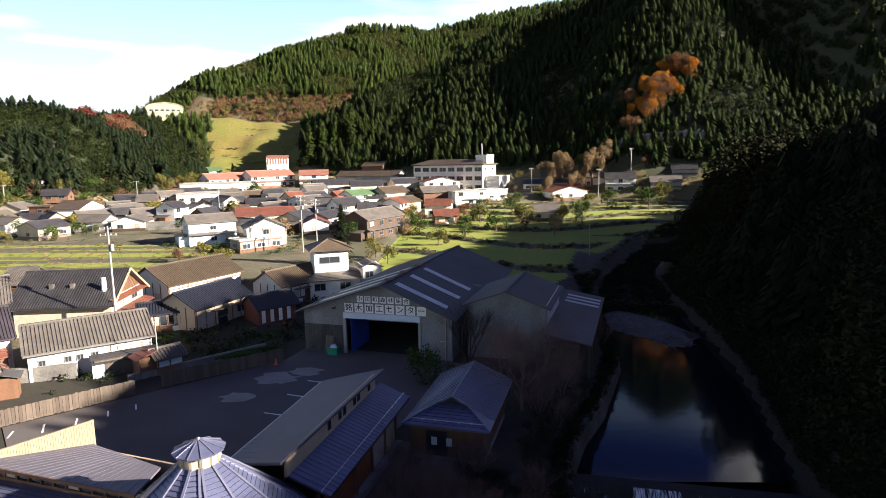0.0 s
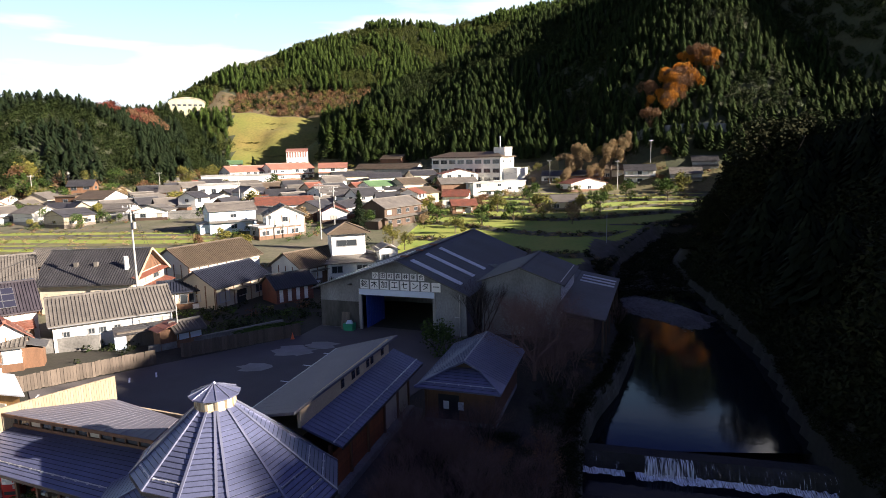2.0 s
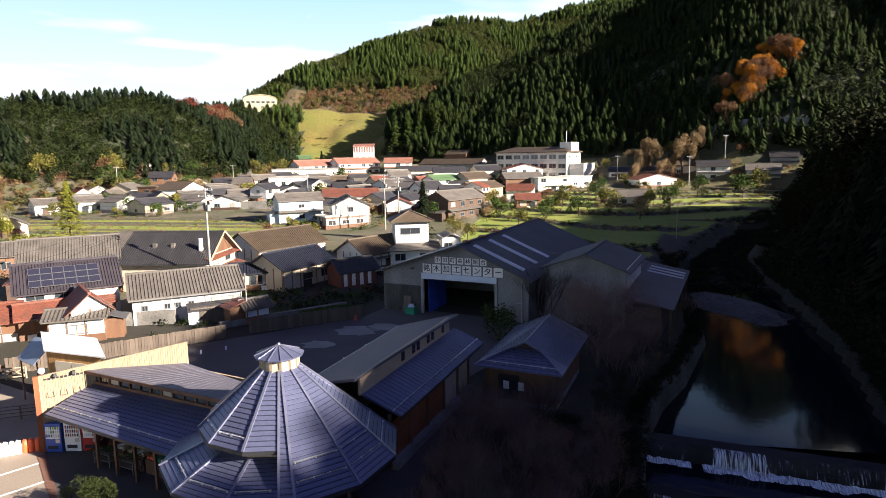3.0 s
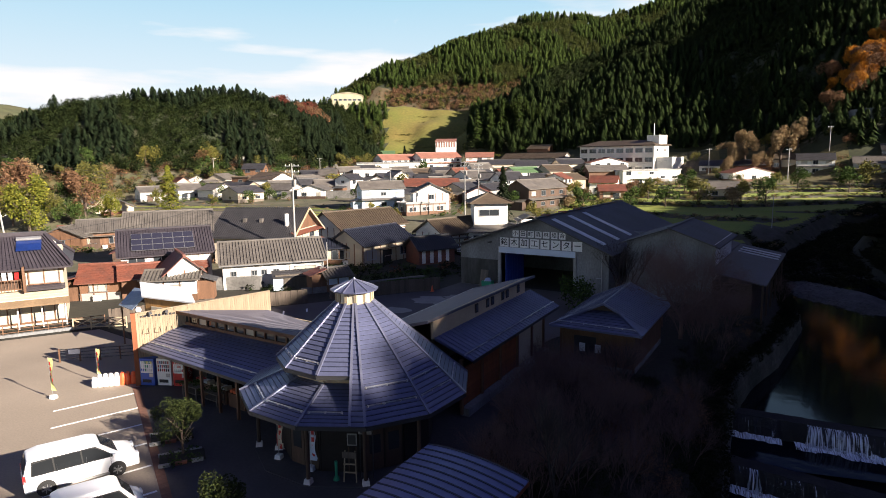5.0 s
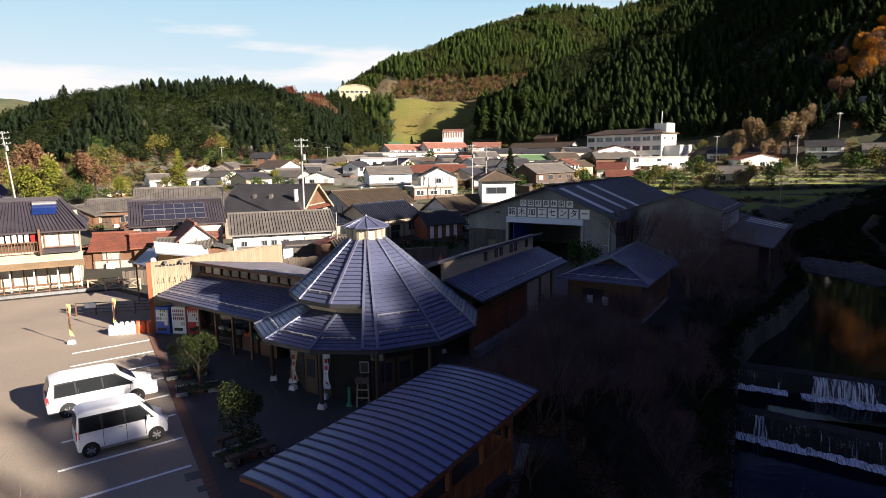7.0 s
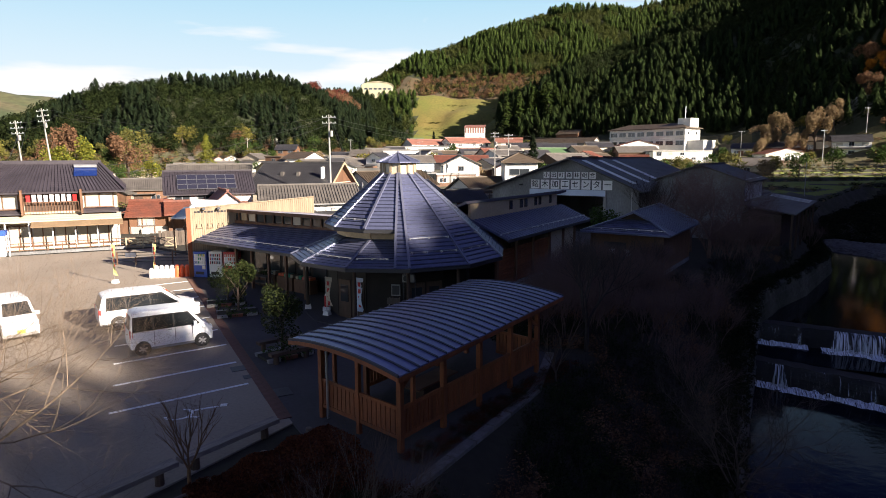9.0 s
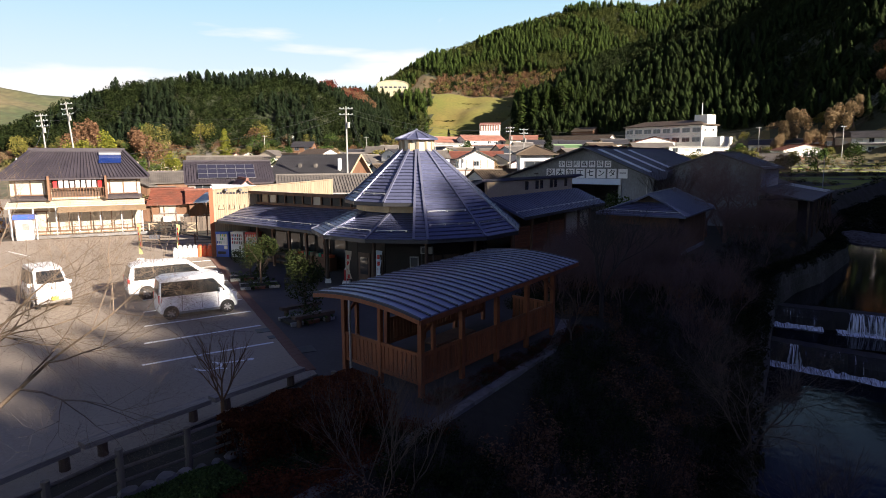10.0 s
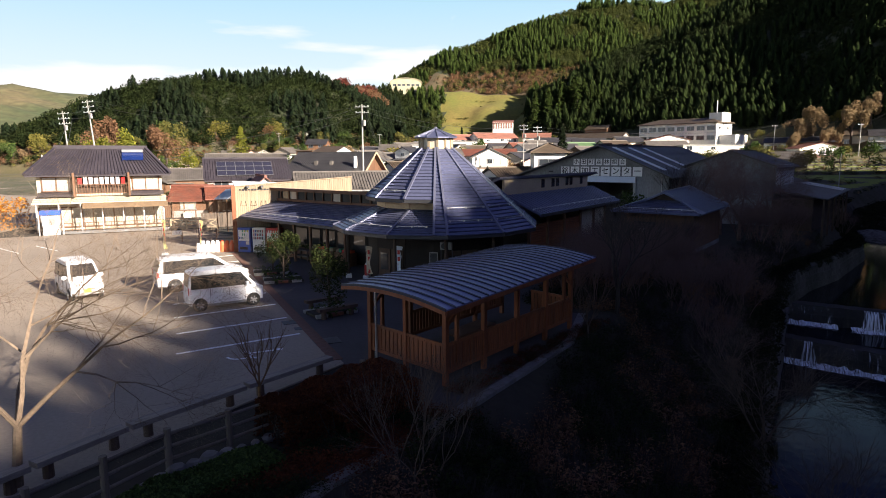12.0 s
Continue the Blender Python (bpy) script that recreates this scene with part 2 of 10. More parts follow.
M["dry_grass"] = material("dry_grass", (0.120, 0.096, 0.042), 0.95, vary=0.5, scale=0.15, fine=1.8, bump=0.5, second=(0.07, 0.065, 0.02))
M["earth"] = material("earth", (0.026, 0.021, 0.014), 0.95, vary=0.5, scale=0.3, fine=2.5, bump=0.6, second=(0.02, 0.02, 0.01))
M["forest_floor"] = material("forest_floor", (0.045, 0.045, 0.02), 0.95, vary=0.5, scale=0.06, fine=0.7, bump=0.5, second=(0.02, 0.03, 0.012))
M["shrub_slope"] = material("shrub_slope", (0.11, 0.068, 0.03), 0.95, vary=0.5, scale=0.05, fine=0.6, bump=0.6, second=(0.07, 0.06, 0.03))
M["far_hill"] = material("far_hill", (0.035, 0.058, 0.02), 0.95, vary=0.6, scale=0.014, fine=0.12, bump=0.8, second=(0.12, 0.095, 0.045))
M["terrace_wall"] = material("terrace_wall", (0.09, 0.08, 0.06), 0.95, vary=0.5, scale=0.5, fine=3, bump=0.6, second=(0.05, 0.05, 0.025))
M["car_white"] = material("car_white", (0.84, 0.84, 0.85), 0.25, vary=0.03, bump=0)
M["rubber"] = material("rubber", (0.02, 0.02, 0.02), 0.8, vary=0.2)
M["white_paint"] = material("white_paint", (0.80, 0.80, 0.78), 0.5, vary=0.12)
M["orange_paint"] = material("orange_paint", (0.75, 0.13, 0.04), 0.45, vary=0.15)
M["red_paint"] = material("red_paint", (0.45, 0.02, 0.02), 0.4, vary=0.15)
M["blue_paint"] = material("blue_paint", (0.03, 0.09, 0.42), 0.4, vary=0.15)
M["yellow_paint"] = material("yellow_paint", (0.75, 0.65, 0.06), 0.5, vary=0.15)
M["green_paint"] = material("green_paint", (0.02, 0.28, 0.15), 0.5, vary=0.15)
M["sign_black"] = material("sign_black", (0.015, 0.015, 0.02), 0.6, vary=0.1)
M["awning_tan"] = material("awning_tan", (0.24, 0.16, 0.09), 0.9, vary=0.3, scale=0.6, fine=6)
M["inn_wall"] = material("inn_wall", (0.58, 0.50, 0.37), 0.85, vary=0.25, scale=0.5, fine=9)
M["heater_blue"] = material("heater_blue", (0.012, 0.03, 0.14), 0.15, vary=0.25)
M["wall_orange"] = material("wall_orange", (0.42, 0.22, 0.07), 0.8, vary=0.3, scale=0.8, fine=8, stretch=(3, 3, 0.3))
M["tin_blue"] = material("tin_blue", (0.22, 0.27, 0.36), 0.45, 0.3, vary=0.25)
M["banner_pale"] = material("banner_pale", (0.62, 0.60, 0.24), 0.8, vary=0.2)
M["hall_cream"] = material("hall_cream", (0.42, 0.38, 0.25), 0.8, vary=0.2, scale=0.3)
M["fabric"] = material("fabric", (0.55, 0.5, 0.5), 0.9, vary=0.2)
M["foam"] = material("foam", (0.80, 0.84, 0.88), 0.7, vary=0.35, scale=0.9, fine=4, bump=0.6)
M["hedge_red"] = island_material("hedge_red", (0.035, 0.010, 0.006), (0.12, 0.038, 0.014))
M["log_pale"] = material("log_pale", (0.30, 0.26, 0.22), 0.85, vary=0.45, scale=1.5, fine=10, stretch=(0.4, 3, 3))
M["leaf_green"] = island_material("leaf_green", (0.018, 0.035, 0.010), (0.08, 0.12, 0.03))
M["leaf_olive"] = island_material("leaf_olive", (0.05, 0.06, 0.02), (0.17, 0.15, 0.04))
M["leaf_yellow"] = island_material("leaf_yellow", (0.08, 0.08, 0.016), (0.20, 0.175, 0.045))
M["leaf_golden"] = island_material("leaf_golden", (0.065, 0.085, 0.014), (0.21, 0.20, 0.03))
M["leaf_orange"] = island_material("leaf_orange", (0.24, 0.085, 0.011), (0.52, 0.22, 0.028))
M["leaf_red"] = island_material("leaf_red", (0.07, 0.02, 0.015), (0.17, 0.05, 0.035))
M["leaf_tan"] = island_material("leaf_tan", (0.15, 0.10, 0.05), (0.32, 0.23, 0.13))
M["leaf_brown"] = island_material("leaf_brown", (0.09, 0.05, 0.03), (0.20, 0.11, 0.06))
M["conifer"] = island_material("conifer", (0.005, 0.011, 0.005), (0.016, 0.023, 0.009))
# cedar of the shaded spur: the shade is mixed into its colour
M["conifer_shaded"] = island_material("conifer_shaded", (0.003, 0.006, 0.003), (0.010, 0.013, 0.005))
M["leaf_dark"] = island_material("leaf_dark", (0.006, 0.013, 0.004), (0.027, 0.035, 0.010))
# bank foliage, coloured near-black to carry the shade it stands in
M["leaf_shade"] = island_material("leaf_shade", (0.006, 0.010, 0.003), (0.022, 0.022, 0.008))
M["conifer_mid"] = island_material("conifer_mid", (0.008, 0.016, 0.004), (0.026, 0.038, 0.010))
# near-black wall colour that stands in for the gloom under the eaves
M["hall_inside_shade"] = material("hall_inside_shade", (0.018, 0.013, 0.010), 0.8, vary=0.4)
# the same cedar on sunny slopes, brightened in the colour itself
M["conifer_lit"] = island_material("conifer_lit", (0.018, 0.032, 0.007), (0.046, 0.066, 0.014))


def glass(name, color, rough=0.05):
    m = bpy.data.materials.new(name)
    m.use_nodes = True
    b = m.node_tree.nodes["Principled BSDF"]
    b.inputs["Base Color"].default_value = (*color, 1)
    b.inputs["Roughness"].default_value, b.inputs["Specular IOR Level"].default_value = rough, 0.8
    return m


M["pane"] = glass("pane", (0.03, 0.035, 0.04))
M["pane_pale"] = glass("pane_pale", (0.42, 0.38, 0.30), 0.3)
M["car_glass"] = glass("car_glass", (0.016, 0.018, 0.02), 0.08)
M["car_glass"].node_tree.nodes["Principled BSDF"].inputs["Specular IOR Level"].default_value = 0.35
M["solar_cell"] = glass("solar_cell", (0.025, 0.025, 0.04), 0.15)


def water_material(name, wave, color):
    m = bpy.data.materials.new(name)
    m.use_nodes = True
    n, l = m.node_tree.nodes, m.node_tree.links
    b = n["Principled BSDF"]
    b.inputs["Base Color"].default_value = (*color, 1)
    b.inputs["Roughness"].default_value, b.inputs["IOR"].default_value = 0.07, 1.33
    if wave > 0.1:
        b.inputs["Roughness"].default_value, b.inputs["IOR"].default_value = 0.07, 1.16
    tc, nz, bp = n.new("ShaderNodeTexCoord"), n.new("ShaderNodeTexNoise"), n.new("ShaderNodeBump")
    nz.inputs["Scale"].default_value, nz.inputs["Detail"].default_value = 1.2, 4
    bp.inputs["Strength"].default_value, bp.inputs["Distance"].default_value = wave, 0.1
    l.new(tc.outputs["Object"], nz.inputs["Vector"])
    l.new(nz.outputs["Fac"], bp.inputs["Height"])
    l.new(bp.outputs["Normal"], b.inputs["Normal"])
    return m


def falls_material(name, low, high):
    """Broken falling water: white strands with clear gaps between them."""
    m = bpy.data.materials.new(name)
    m.use_nodes = True
    n, l = m.node_tree.nodes, m.node_tree.links
    b = n["Principled BSDF"]
    b.inputs["Base Color"].default_value, b.inputs["Roughness"].default_value = (0.78, 0.83, 0.90, 1), 0.35
    tc, mp, nz, rp = n.new("ShaderNodeTexCoord"), n.new("ShaderNodeMapping"), n.new("ShaderNodeTexNoise"), n.new("ShaderNodeValToRGB")
    mp.inputs["Scale"].default_value = (8.0, 0.8, 0.45)
    nz.inputs["Scale"].default_value, nz.inputs["Detail"].default_value = 1.6, 6
    rp.color_ramp.elements[0].position, rp.color_ramp.elements[1].position = low, high
    l.new(tc.outputs["Object"], mp.inputs["Vector"])
    l.new(mp.outputs["Vector"], nz.inputs["Vector"])
    l.new(nz.outputs["Fac"], rp.inputs["Fac"])
    l.new(rp.outputs["Color"], b.inputs["Alpha"])
    return m


M["falls_thin"] = falls_material("falls_thin", 0.56, 0.95)
M["falls_thick"] = falls_material("falls_thick", 0.40, 0.68)
M["falls_foam"] = falls_material("falls_foam", 0.30, 0.56)
M["stone_wet"] = material("stone_wet", (0.018, 0.017, 0.017), 0.8, vary=0.5, scale=0.8, fine=5, bump=0.5)
M["wall_damp"] = material("wall_damp", (0.12, 0.115, 0.108), 0.85, vary=0.5, scale=0.25, fine=3, bump=0.4, second=(0.022, 0.024, 0.018), stretch=(1, 1, 0.35))
M["pool"] = water_material("pool", 0.04, (0.006, 0.010, 0.012))
M["stream"] = water_material("stream", 0.11, (0.006, 0.009, 0.013))


# ---------------------------------------------------------------- mesh tools
class Mesh:
    """Collects vertices and faces of one part."""

    def __init__(self):
        self.v, self.f = [], []

    def add(self, verts, faces):
        k = len(self.v)
        self.v += [tuple(p) for p in verts]
        self.f += [tuple(i + k for i in q) for q in faces]
        return self

    def box(self, c, s, rot=0.0, taper=1.0):
        cx, cy, cz = c
        hx, hy, hz = s[0] / 2, s[1] / 2, s[2] / 2
        ca, sa = math.cos(radians(rot)), math.sin(radians(rot))
        pts = []
        for z, k in ((-hz, 1.0), (hz, taper)):
            for x, y in ((-hx, -hy), (hx, -hy), (hx, hy), (-hx, hy)):
                pts.append((cx + ca * x * k - sa * y * k, cy + sa * x * k + ca * y * k, cz + z))
        return self.add(pts, [(3, 2, 1, 0), (4, 5, 6, 7), (0, 1, 5, 4), (1, 2, 6, 5), (2, 3, 7, 6), (3, 0, 4, 7)])

    def beam(self, a, b, w, h):
        """A squared bar from a to b."""
        a, b = Vector(a), Vector(b)
        d = (b - a).normalized()
        up = Vector((0, 0, 1)) if abs(d.z) < 0.95 else Vector((0, 1, 0))
        s = d.cross(up).normalized() * (w / 2)
        u = s.cross(d).normalized() * (h / 2)
        pts = [p + q for p in (a, b) for q in (-s - u, s - u, s + u, -s + u)]
        return self.add(pts, [(0, 1, 2, 3), (7, 6, 5, 4), (0, 4, 5, 1), (1, 5, 6, 2), (2, 6, 7, 3), (3, 7, 4, 0)])

    def tube(self, a, b, ra, rb=None, n=8, caps=True):
        rb = ra if rb is None else rb
        a, b = Vector(a), Vector(b)
        d = (b - a).normalized()
        s = d.orthogonal().normalized()
        u = d.cross(s)
        pts = []
        for p, r in ((a, ra), (b, rb)):
            pts += [p + (s * math.cos(2 * math.pi * i / n) + u * math.sin(2 * math.pi * i / n)) * r for i in range(n)]
        fs = [(i, (i + 1) % n, n + (i + 1) % n, n + i) for i in range(n)]
        if caps:
            fs += [tuple(range(n - 1, -1, -1)), tuple(range(n, 2 * n))]
        return self.add(pts, fs)

    def slab(self, poly, thick):
        """A plate: poly is its upper side, counter-clockwise from above."""
        n = len(poly)
        pts = [Vector(p) for p in poly] + [Vector(p) - Vector((0, 0, thick)) for p in poly]
        return self.add(pts, [tuple(range(n)), tuple(range(2 * n - 1, n - 1, -1))] + [(i, i + n, (i + 1) % n + n, (i + 1) % n) for i in range(n)])

    def lapped(self, a, b, c, d, n, lift, thick=0.10):
        """A roof plane of n overlapping courses; a-b is the eave, d-c the upper edge."""
        a, b, c, d = (Vector(p) for p in (a, b, c, d))
        nor = (b - a).cross(d - a)
        if nor.length < 1e-6:
            nor = (c - a).cross(d - a)
        nor.normalize()
        v, f = [], []
        for i in range(n):
            p, q = a.lerp(d, i / n), b.lerp(c, i / n)
            v += [p, q, q + nor * lift, p + nor * lift]
        v += [d, c]
        for i in range(n):
            k = 4 * i
            f += [(k, k + 1, k + 2, k + 3), (k + 3, k + 2, k + 5, k + 4)]
        k = len(v)
        v += [p - Vector((0, 0, thick)) for p in (a, b, c, d)]
        f += [(k + 3, k + 2, k + 1, k), (0, k, k + 1, 1), (k - 1, k + 2, k + 3, k - 2)]
        f += [(1, k + 1, k + 2, k - 1), (k - 2, k + 3, k, 0)]
        return self.add(v, f)

    def ribs(self, a, b, c, d, spacing, w, h):
        """Raised seams that run from the eave a-b up to d-c."""
        a, b, c, d = (Vector(p) for p in (a, b, c, d))
        nor = (b - a).cross(d - a).normalized()
        n = max(1, round((b - a).length / spacing))
        for i in range(n + 1):
            t = i / n
            p, q = a.lerp(b, t), d.lerp(c, t)
            if (q - p).length > 0.05:
                self.beam(p + nor * h * 0.45, q + nor * h * 0.45, w, h)
        return self

    def cable(self, pts, r, n=4):
        """One continuous tube through points."""
        v = []
        for i, p in enumerate(pts):
            d = (Vector(pts[min(i + 1, len(pts) - 1)]) - Vector(pts[max(i - 1, 0)])).normalized()
            s = d.cross(Vector((0, 0, 1))).normalized()
            u = s.cross(d)
            v += [Vector(p) + (s * math.cos(6.2832 * k / n) + u * math.sin(6.2832 * k / n)) * r for k in range(n)]
        f = [(i * n + k, i * n + (k + 1) % n, (i + 1) * n + (k + 1) % n, (i + 1) * n + k) for i in range(len(pts) - 1) for k in range(n)]
        return self.add(v, f)

    def arched(self, left, right, thick):
        """A bent plate between two polylines of equal length."""
        n = len(left)
        dn = Vector((0, 0, thick))
        v = [Vector(p) for p in left] + [Vector(p) for p in right] + [Vector(p) - dn for p in left] + [Vector(p) - dn for p in right]
        f = []
        for i in range(n - 1):
            f += [(i, i + 1, n + i + 1, n + i), (2 * n + i + 1, 2 * n + i, 3 * n + i, 3 * n + i + 1), (i + 1, i, 2 * n + i, 2 * n + i + 1), (n + i, n + i + 1, 3 * n + i + 1, 3 * n + i)]
        f += [(0, n, 3 * n, 2 * n), (2 * n - 1, n - 1, 3 * n - 1, 4 * n - 1)]
        return self.add(v, f)

    def build(self, name, smooth=False):
        me = bpy.data.meshes.new(name)
        me.from_pydata(self.v, [], self.f)
        me.update()
        if smooth:
            me.shade_smooth()
        return me


def place_of(ob):
    return (place_of(ob.parent) if ob.parent else Matrix()) @ ob.matrix_basis


def part(name, mesh, mat, parent=None, label="", at_world=False, smooth=False):
    """Links a Mesh (or ready mesh data) as one object under a thing or a part."""
    if isinstance(mesh, Mesh):
        if at_world and parent is not None:
            inv = place_of(parent).inverted()
            mesh.v = [tuple(inv @ Vector(p)) for p in mesh.v]
        mesh = mesh.build(name, smooth)
    if mat is not None and not mesh.materials:
        mesh.materials.append(M[mat])
    ob = new(name, mesh)
    ob.parent = parent
    if label:
        tagged(ob, label)
    return ob


def thing(name, m, label, category, group="", kind=""):
    ob = new(name)
    ob.matrix_basis = m
    ob.empty_display_size = 0.3
    return tagged(ob, label, category, group, kind)


def structure(name, mesh, mat, label, smooth=False):
    return tagged(part(name, mesh, mat, None, "", smooth=smooth), label, name.split("_")[0], kind="structure")


def lerp(a, b, t):
    return tuple(x + (y - x) * t for x, y in zip(a, b))


# ---------------------------------------------------------------- the land
def ramp(v, xs, ys):
    return np.interp(v, xs, ys)


def smooth01(t):
    t = np.clip(t, 0, 1)
    return t * t * (3 - 2 * t)


def bank_edge(y):
    return ramp(y, [-60, 1, 5.6, 14, 30, 39, 46, 57, 90, 110, 130], [-9, -4.6, -3.4, -1.9, 1.2, 3.0, 5.0, 11.5, 15, 18, 22])


def river_left(y):
    return ramp(y, [-60, 0, 24, 38, 44, 50, 56, 70, 90, 105, 125, 200], [0, 2.5, 4.6, 6.5, 7.3, 9.3, 12.2, 17, 19, 21, 27, 66])


def river_right(y):
    return ramp(y, [-60, 0, 24, 44, 56, 70, 88, 105, 125, 200], [22, 24, 25, 26, 29, 32, 34, 35, 38, 78])


def ridge_height(x, y, line, slope):
    """Height of a ridge given by its crest points, falling off to both sides."""
    best = np.full(np.shape(x), -1e3)
    for (x0, y0, z0), (x1, y1, z1) in zip(line, line[1:]):
        dx, dy = x1 - x0, y1 - y0
        t = np.clip(((x - x0) * dx + (y - y0) * dy) / (dx * dx + dy * dy), 0, 1)
        dist = np.hypot(x - x0 - t * dx, y - y0 - t * dy)
        best = np.maximum(best, z0 + t * (z1 - z0) - slope * np.sqrt(dist * dist + 64) + slope * 8)
    return best


FAR_RIDGE = [(-225, 404, 45), (-192, 400, 54), (-180, 425, 70), (-174, 450, 84), (-140, 497, 107), (-91, 529, 125), (-37, 555, 126), (12, 577, 141), (90, 600, 156), (250, 620, 176)]
NEAR_RIDGE = [(-78, 318, 26), (-44, 364, 62), (-5, 387, 78), (37, 405, 103), (90, 410, 118), (126, 408, 124), (233, 385, 132), (330, 330, 125)]
EAST_RIDGE = [(405, 380, 154), (420, 300, 166), (420, 215, 166), (422, 178, 154), (428, 142, 124), (440, 100, 80)]
# made-up spur, added to throw shade on the near mountain
SHADE_SPUR = [(126, 408, 122), (160, 335, 114), (165, 290, 106), (165, 272, 88)]
SIDE_SPUR = [(126, 408, 126), (110, 360, 120), (97, 320, 99), (85, 287, 62), (72, 257, 27)]
LEFT_RIDGE = [(-257, 206, 32), (-240, 212, 37), (-223, 219, 39.5), (-202, 237, 40.5), (-190, 261, 43.5), (-203, 313, 44), (-192, 372, 46)]
DISTANT_RIDGE = [(-900, 300, 80), (-756, 476, 92), (-732, 512, 88), (-660, 590, 70), (-500, 760, 80)]


def spur_height(y):
    return ramp(y, [-300, -120, -51, -38, -33, -28, -20, -17, -11, -1, 9, 21, 29, 40, 65, 85, 109, 139, 165], [54.6, 54.6, 55.1, 56.1, 56.8, 57.3, 58.2, 58.7, 59.9, 62.9, 65.0, 66.6, 67.0, 61.5, 48, 41.5, 41.5, 40, 20])


def land(x, y):
    """Height of the ground, in metres."""
    x, y = np.asarray(x, float), np.asarray(y, float)
    z = ramp(y, [-100, 88, 110, 160, 200, 250, 300, 340, 400, 600, 1000], [-0.06, -0.06, 1.0, 2.5, 4.5, 9.0, 11, 17, 30, 40, 50])
    # stepped paddies
    terrace = (y > 92) & (y < 215) & (x > -20) & (x < 75)
    step = 0.75
    k = (z + 0.35 * np.sin(x * 0.09) + 0.25 * np.sin(x * 0.031 + 1.0)) / step
    z = np.where(terrace, step * (np.floor(k) + smooth01((k - np.floor(k)) / 0.12)) - step + 0.1, z)
    low = (y > 100) & (y < 150) & (x < -55)
    z = np.where(low, 0.5 * np.floor(z / 0.5) - 0.2, z)
    # hills
    z = np.maximum(z, ridge_height(x, y, FAR_RIDGE, 0.55))
    z = np.maximum(z, ridge_height(x, y, NEAR_RIDGE, 0.62))
    z = np.maximum(z, ridge_height(x, y, EAST_RIDGE, 1.3))
    z = np.maximum(z, ridge_height(x, y, SIDE_SPUR, 0.95))
    z = np.maximum(z, ridge_height(x, y, SHADE_SPUR, 2.2))
    z = np.maximum(z, ridge_height(x, y, LEFT_RIDGE, 0.55))
    z = np.maximum(z, ridge_height(x, y, DISTANT_RIDGE, 0.30))
    z = z + 6.0 * np.exp(-((x + 116) / 15) ** 2 - ((y - 93) / 11) ** 2)
    # river bed and its banks
    e, l, r = bank_edge(y), river_left(y), river_right(y)
    bed = ramp(y, [-60, 38.4, 38.6, 44.0, 44.2, 70, 100, 125, 200], [-7.9, -7.6, -6.2, -6.2, -5.4, -5.2, -4.6, -3.0, 4.0])
    bar = np.exp(-(((x - 26 + 2.2 * np.sin(y * 0.21)) / 6.5) ** 2 + ((y - 90) / 13) ** 2) * 1.4) * (1 + 0.22 * np.sin(x * 0.9 + y * 0.4) * np.sin(y * 0.55))
    bed = np.where(y > 72, np.maximum(bed, -5.0 + 1.6 * bar), bed)
    top = ramp(y, [-60, 24, 44, 60, 90, 115, 150], [-4.5, -3.5, -2.2, -2.2, -2.4, -1.0, 2.0])
    slope = np.clip((x - e) / np.maximum(l - 0.6 - e, 0.5), 0, 1)
    wet = y < 150
    z = np.where(wet & (x > e) & (x <= l), z + (top - z) * slope ** 0.8, z)
    z = np.where(wet & (x > l - 0.1) & (x < r), bed, z)
    # the wooded spur on the far bank
    s = np.clip((x - r) / np.maximum(128 - r, 20), 0, 1.6)
    rise = np.where(s < 1, np.clip(s, 0, 1) ** 0.9, 1 - 0.5 * (s - 1))
    z = np.where((x >= r) & (y < 165), np.maximum(np.where(y > 118, z, -3.0), -2.5 + (spur_height(y) + 2.5) * rise + np.clip((x - r) / 10, 0, 1) * 4 * np.exp(-((x - 62) / 20) ** 2 - ((y - 96) / 13) ** 2)), z)
    return z


def meadow_at(x, y):
    """The mown slope below the far mountain."""
    return (y > 297) & (y < 378) & (x > -130 - (y - 299) * 0.385) & (x < -88 - (y - 314) * 0.25)


def ground_z(x, y):
    return float(land(x, y))


def stretch(*pieces):
    """Grid lines: (from, to, step) one after another."""
    out = []
    for a, b, s in pieces:
        out += list(np.arange(a, b - s * 0.25, s))
    return np.array(out + [pieces[-1][1]])


GX = stretch((-1100, -400, 25), (-400, -130, 7), (-130, -60, 2.5), (-60, -20, 1.25), (-20, 48, 0.8), (48, 130, 2.5), (130, 420, 9), (420, 900, 30))
GY = stretch((-320, -24, 11), (-24, 112, 1.0), (112, 215, 1.0), (215, 500, 6), (500, 1000, 20))


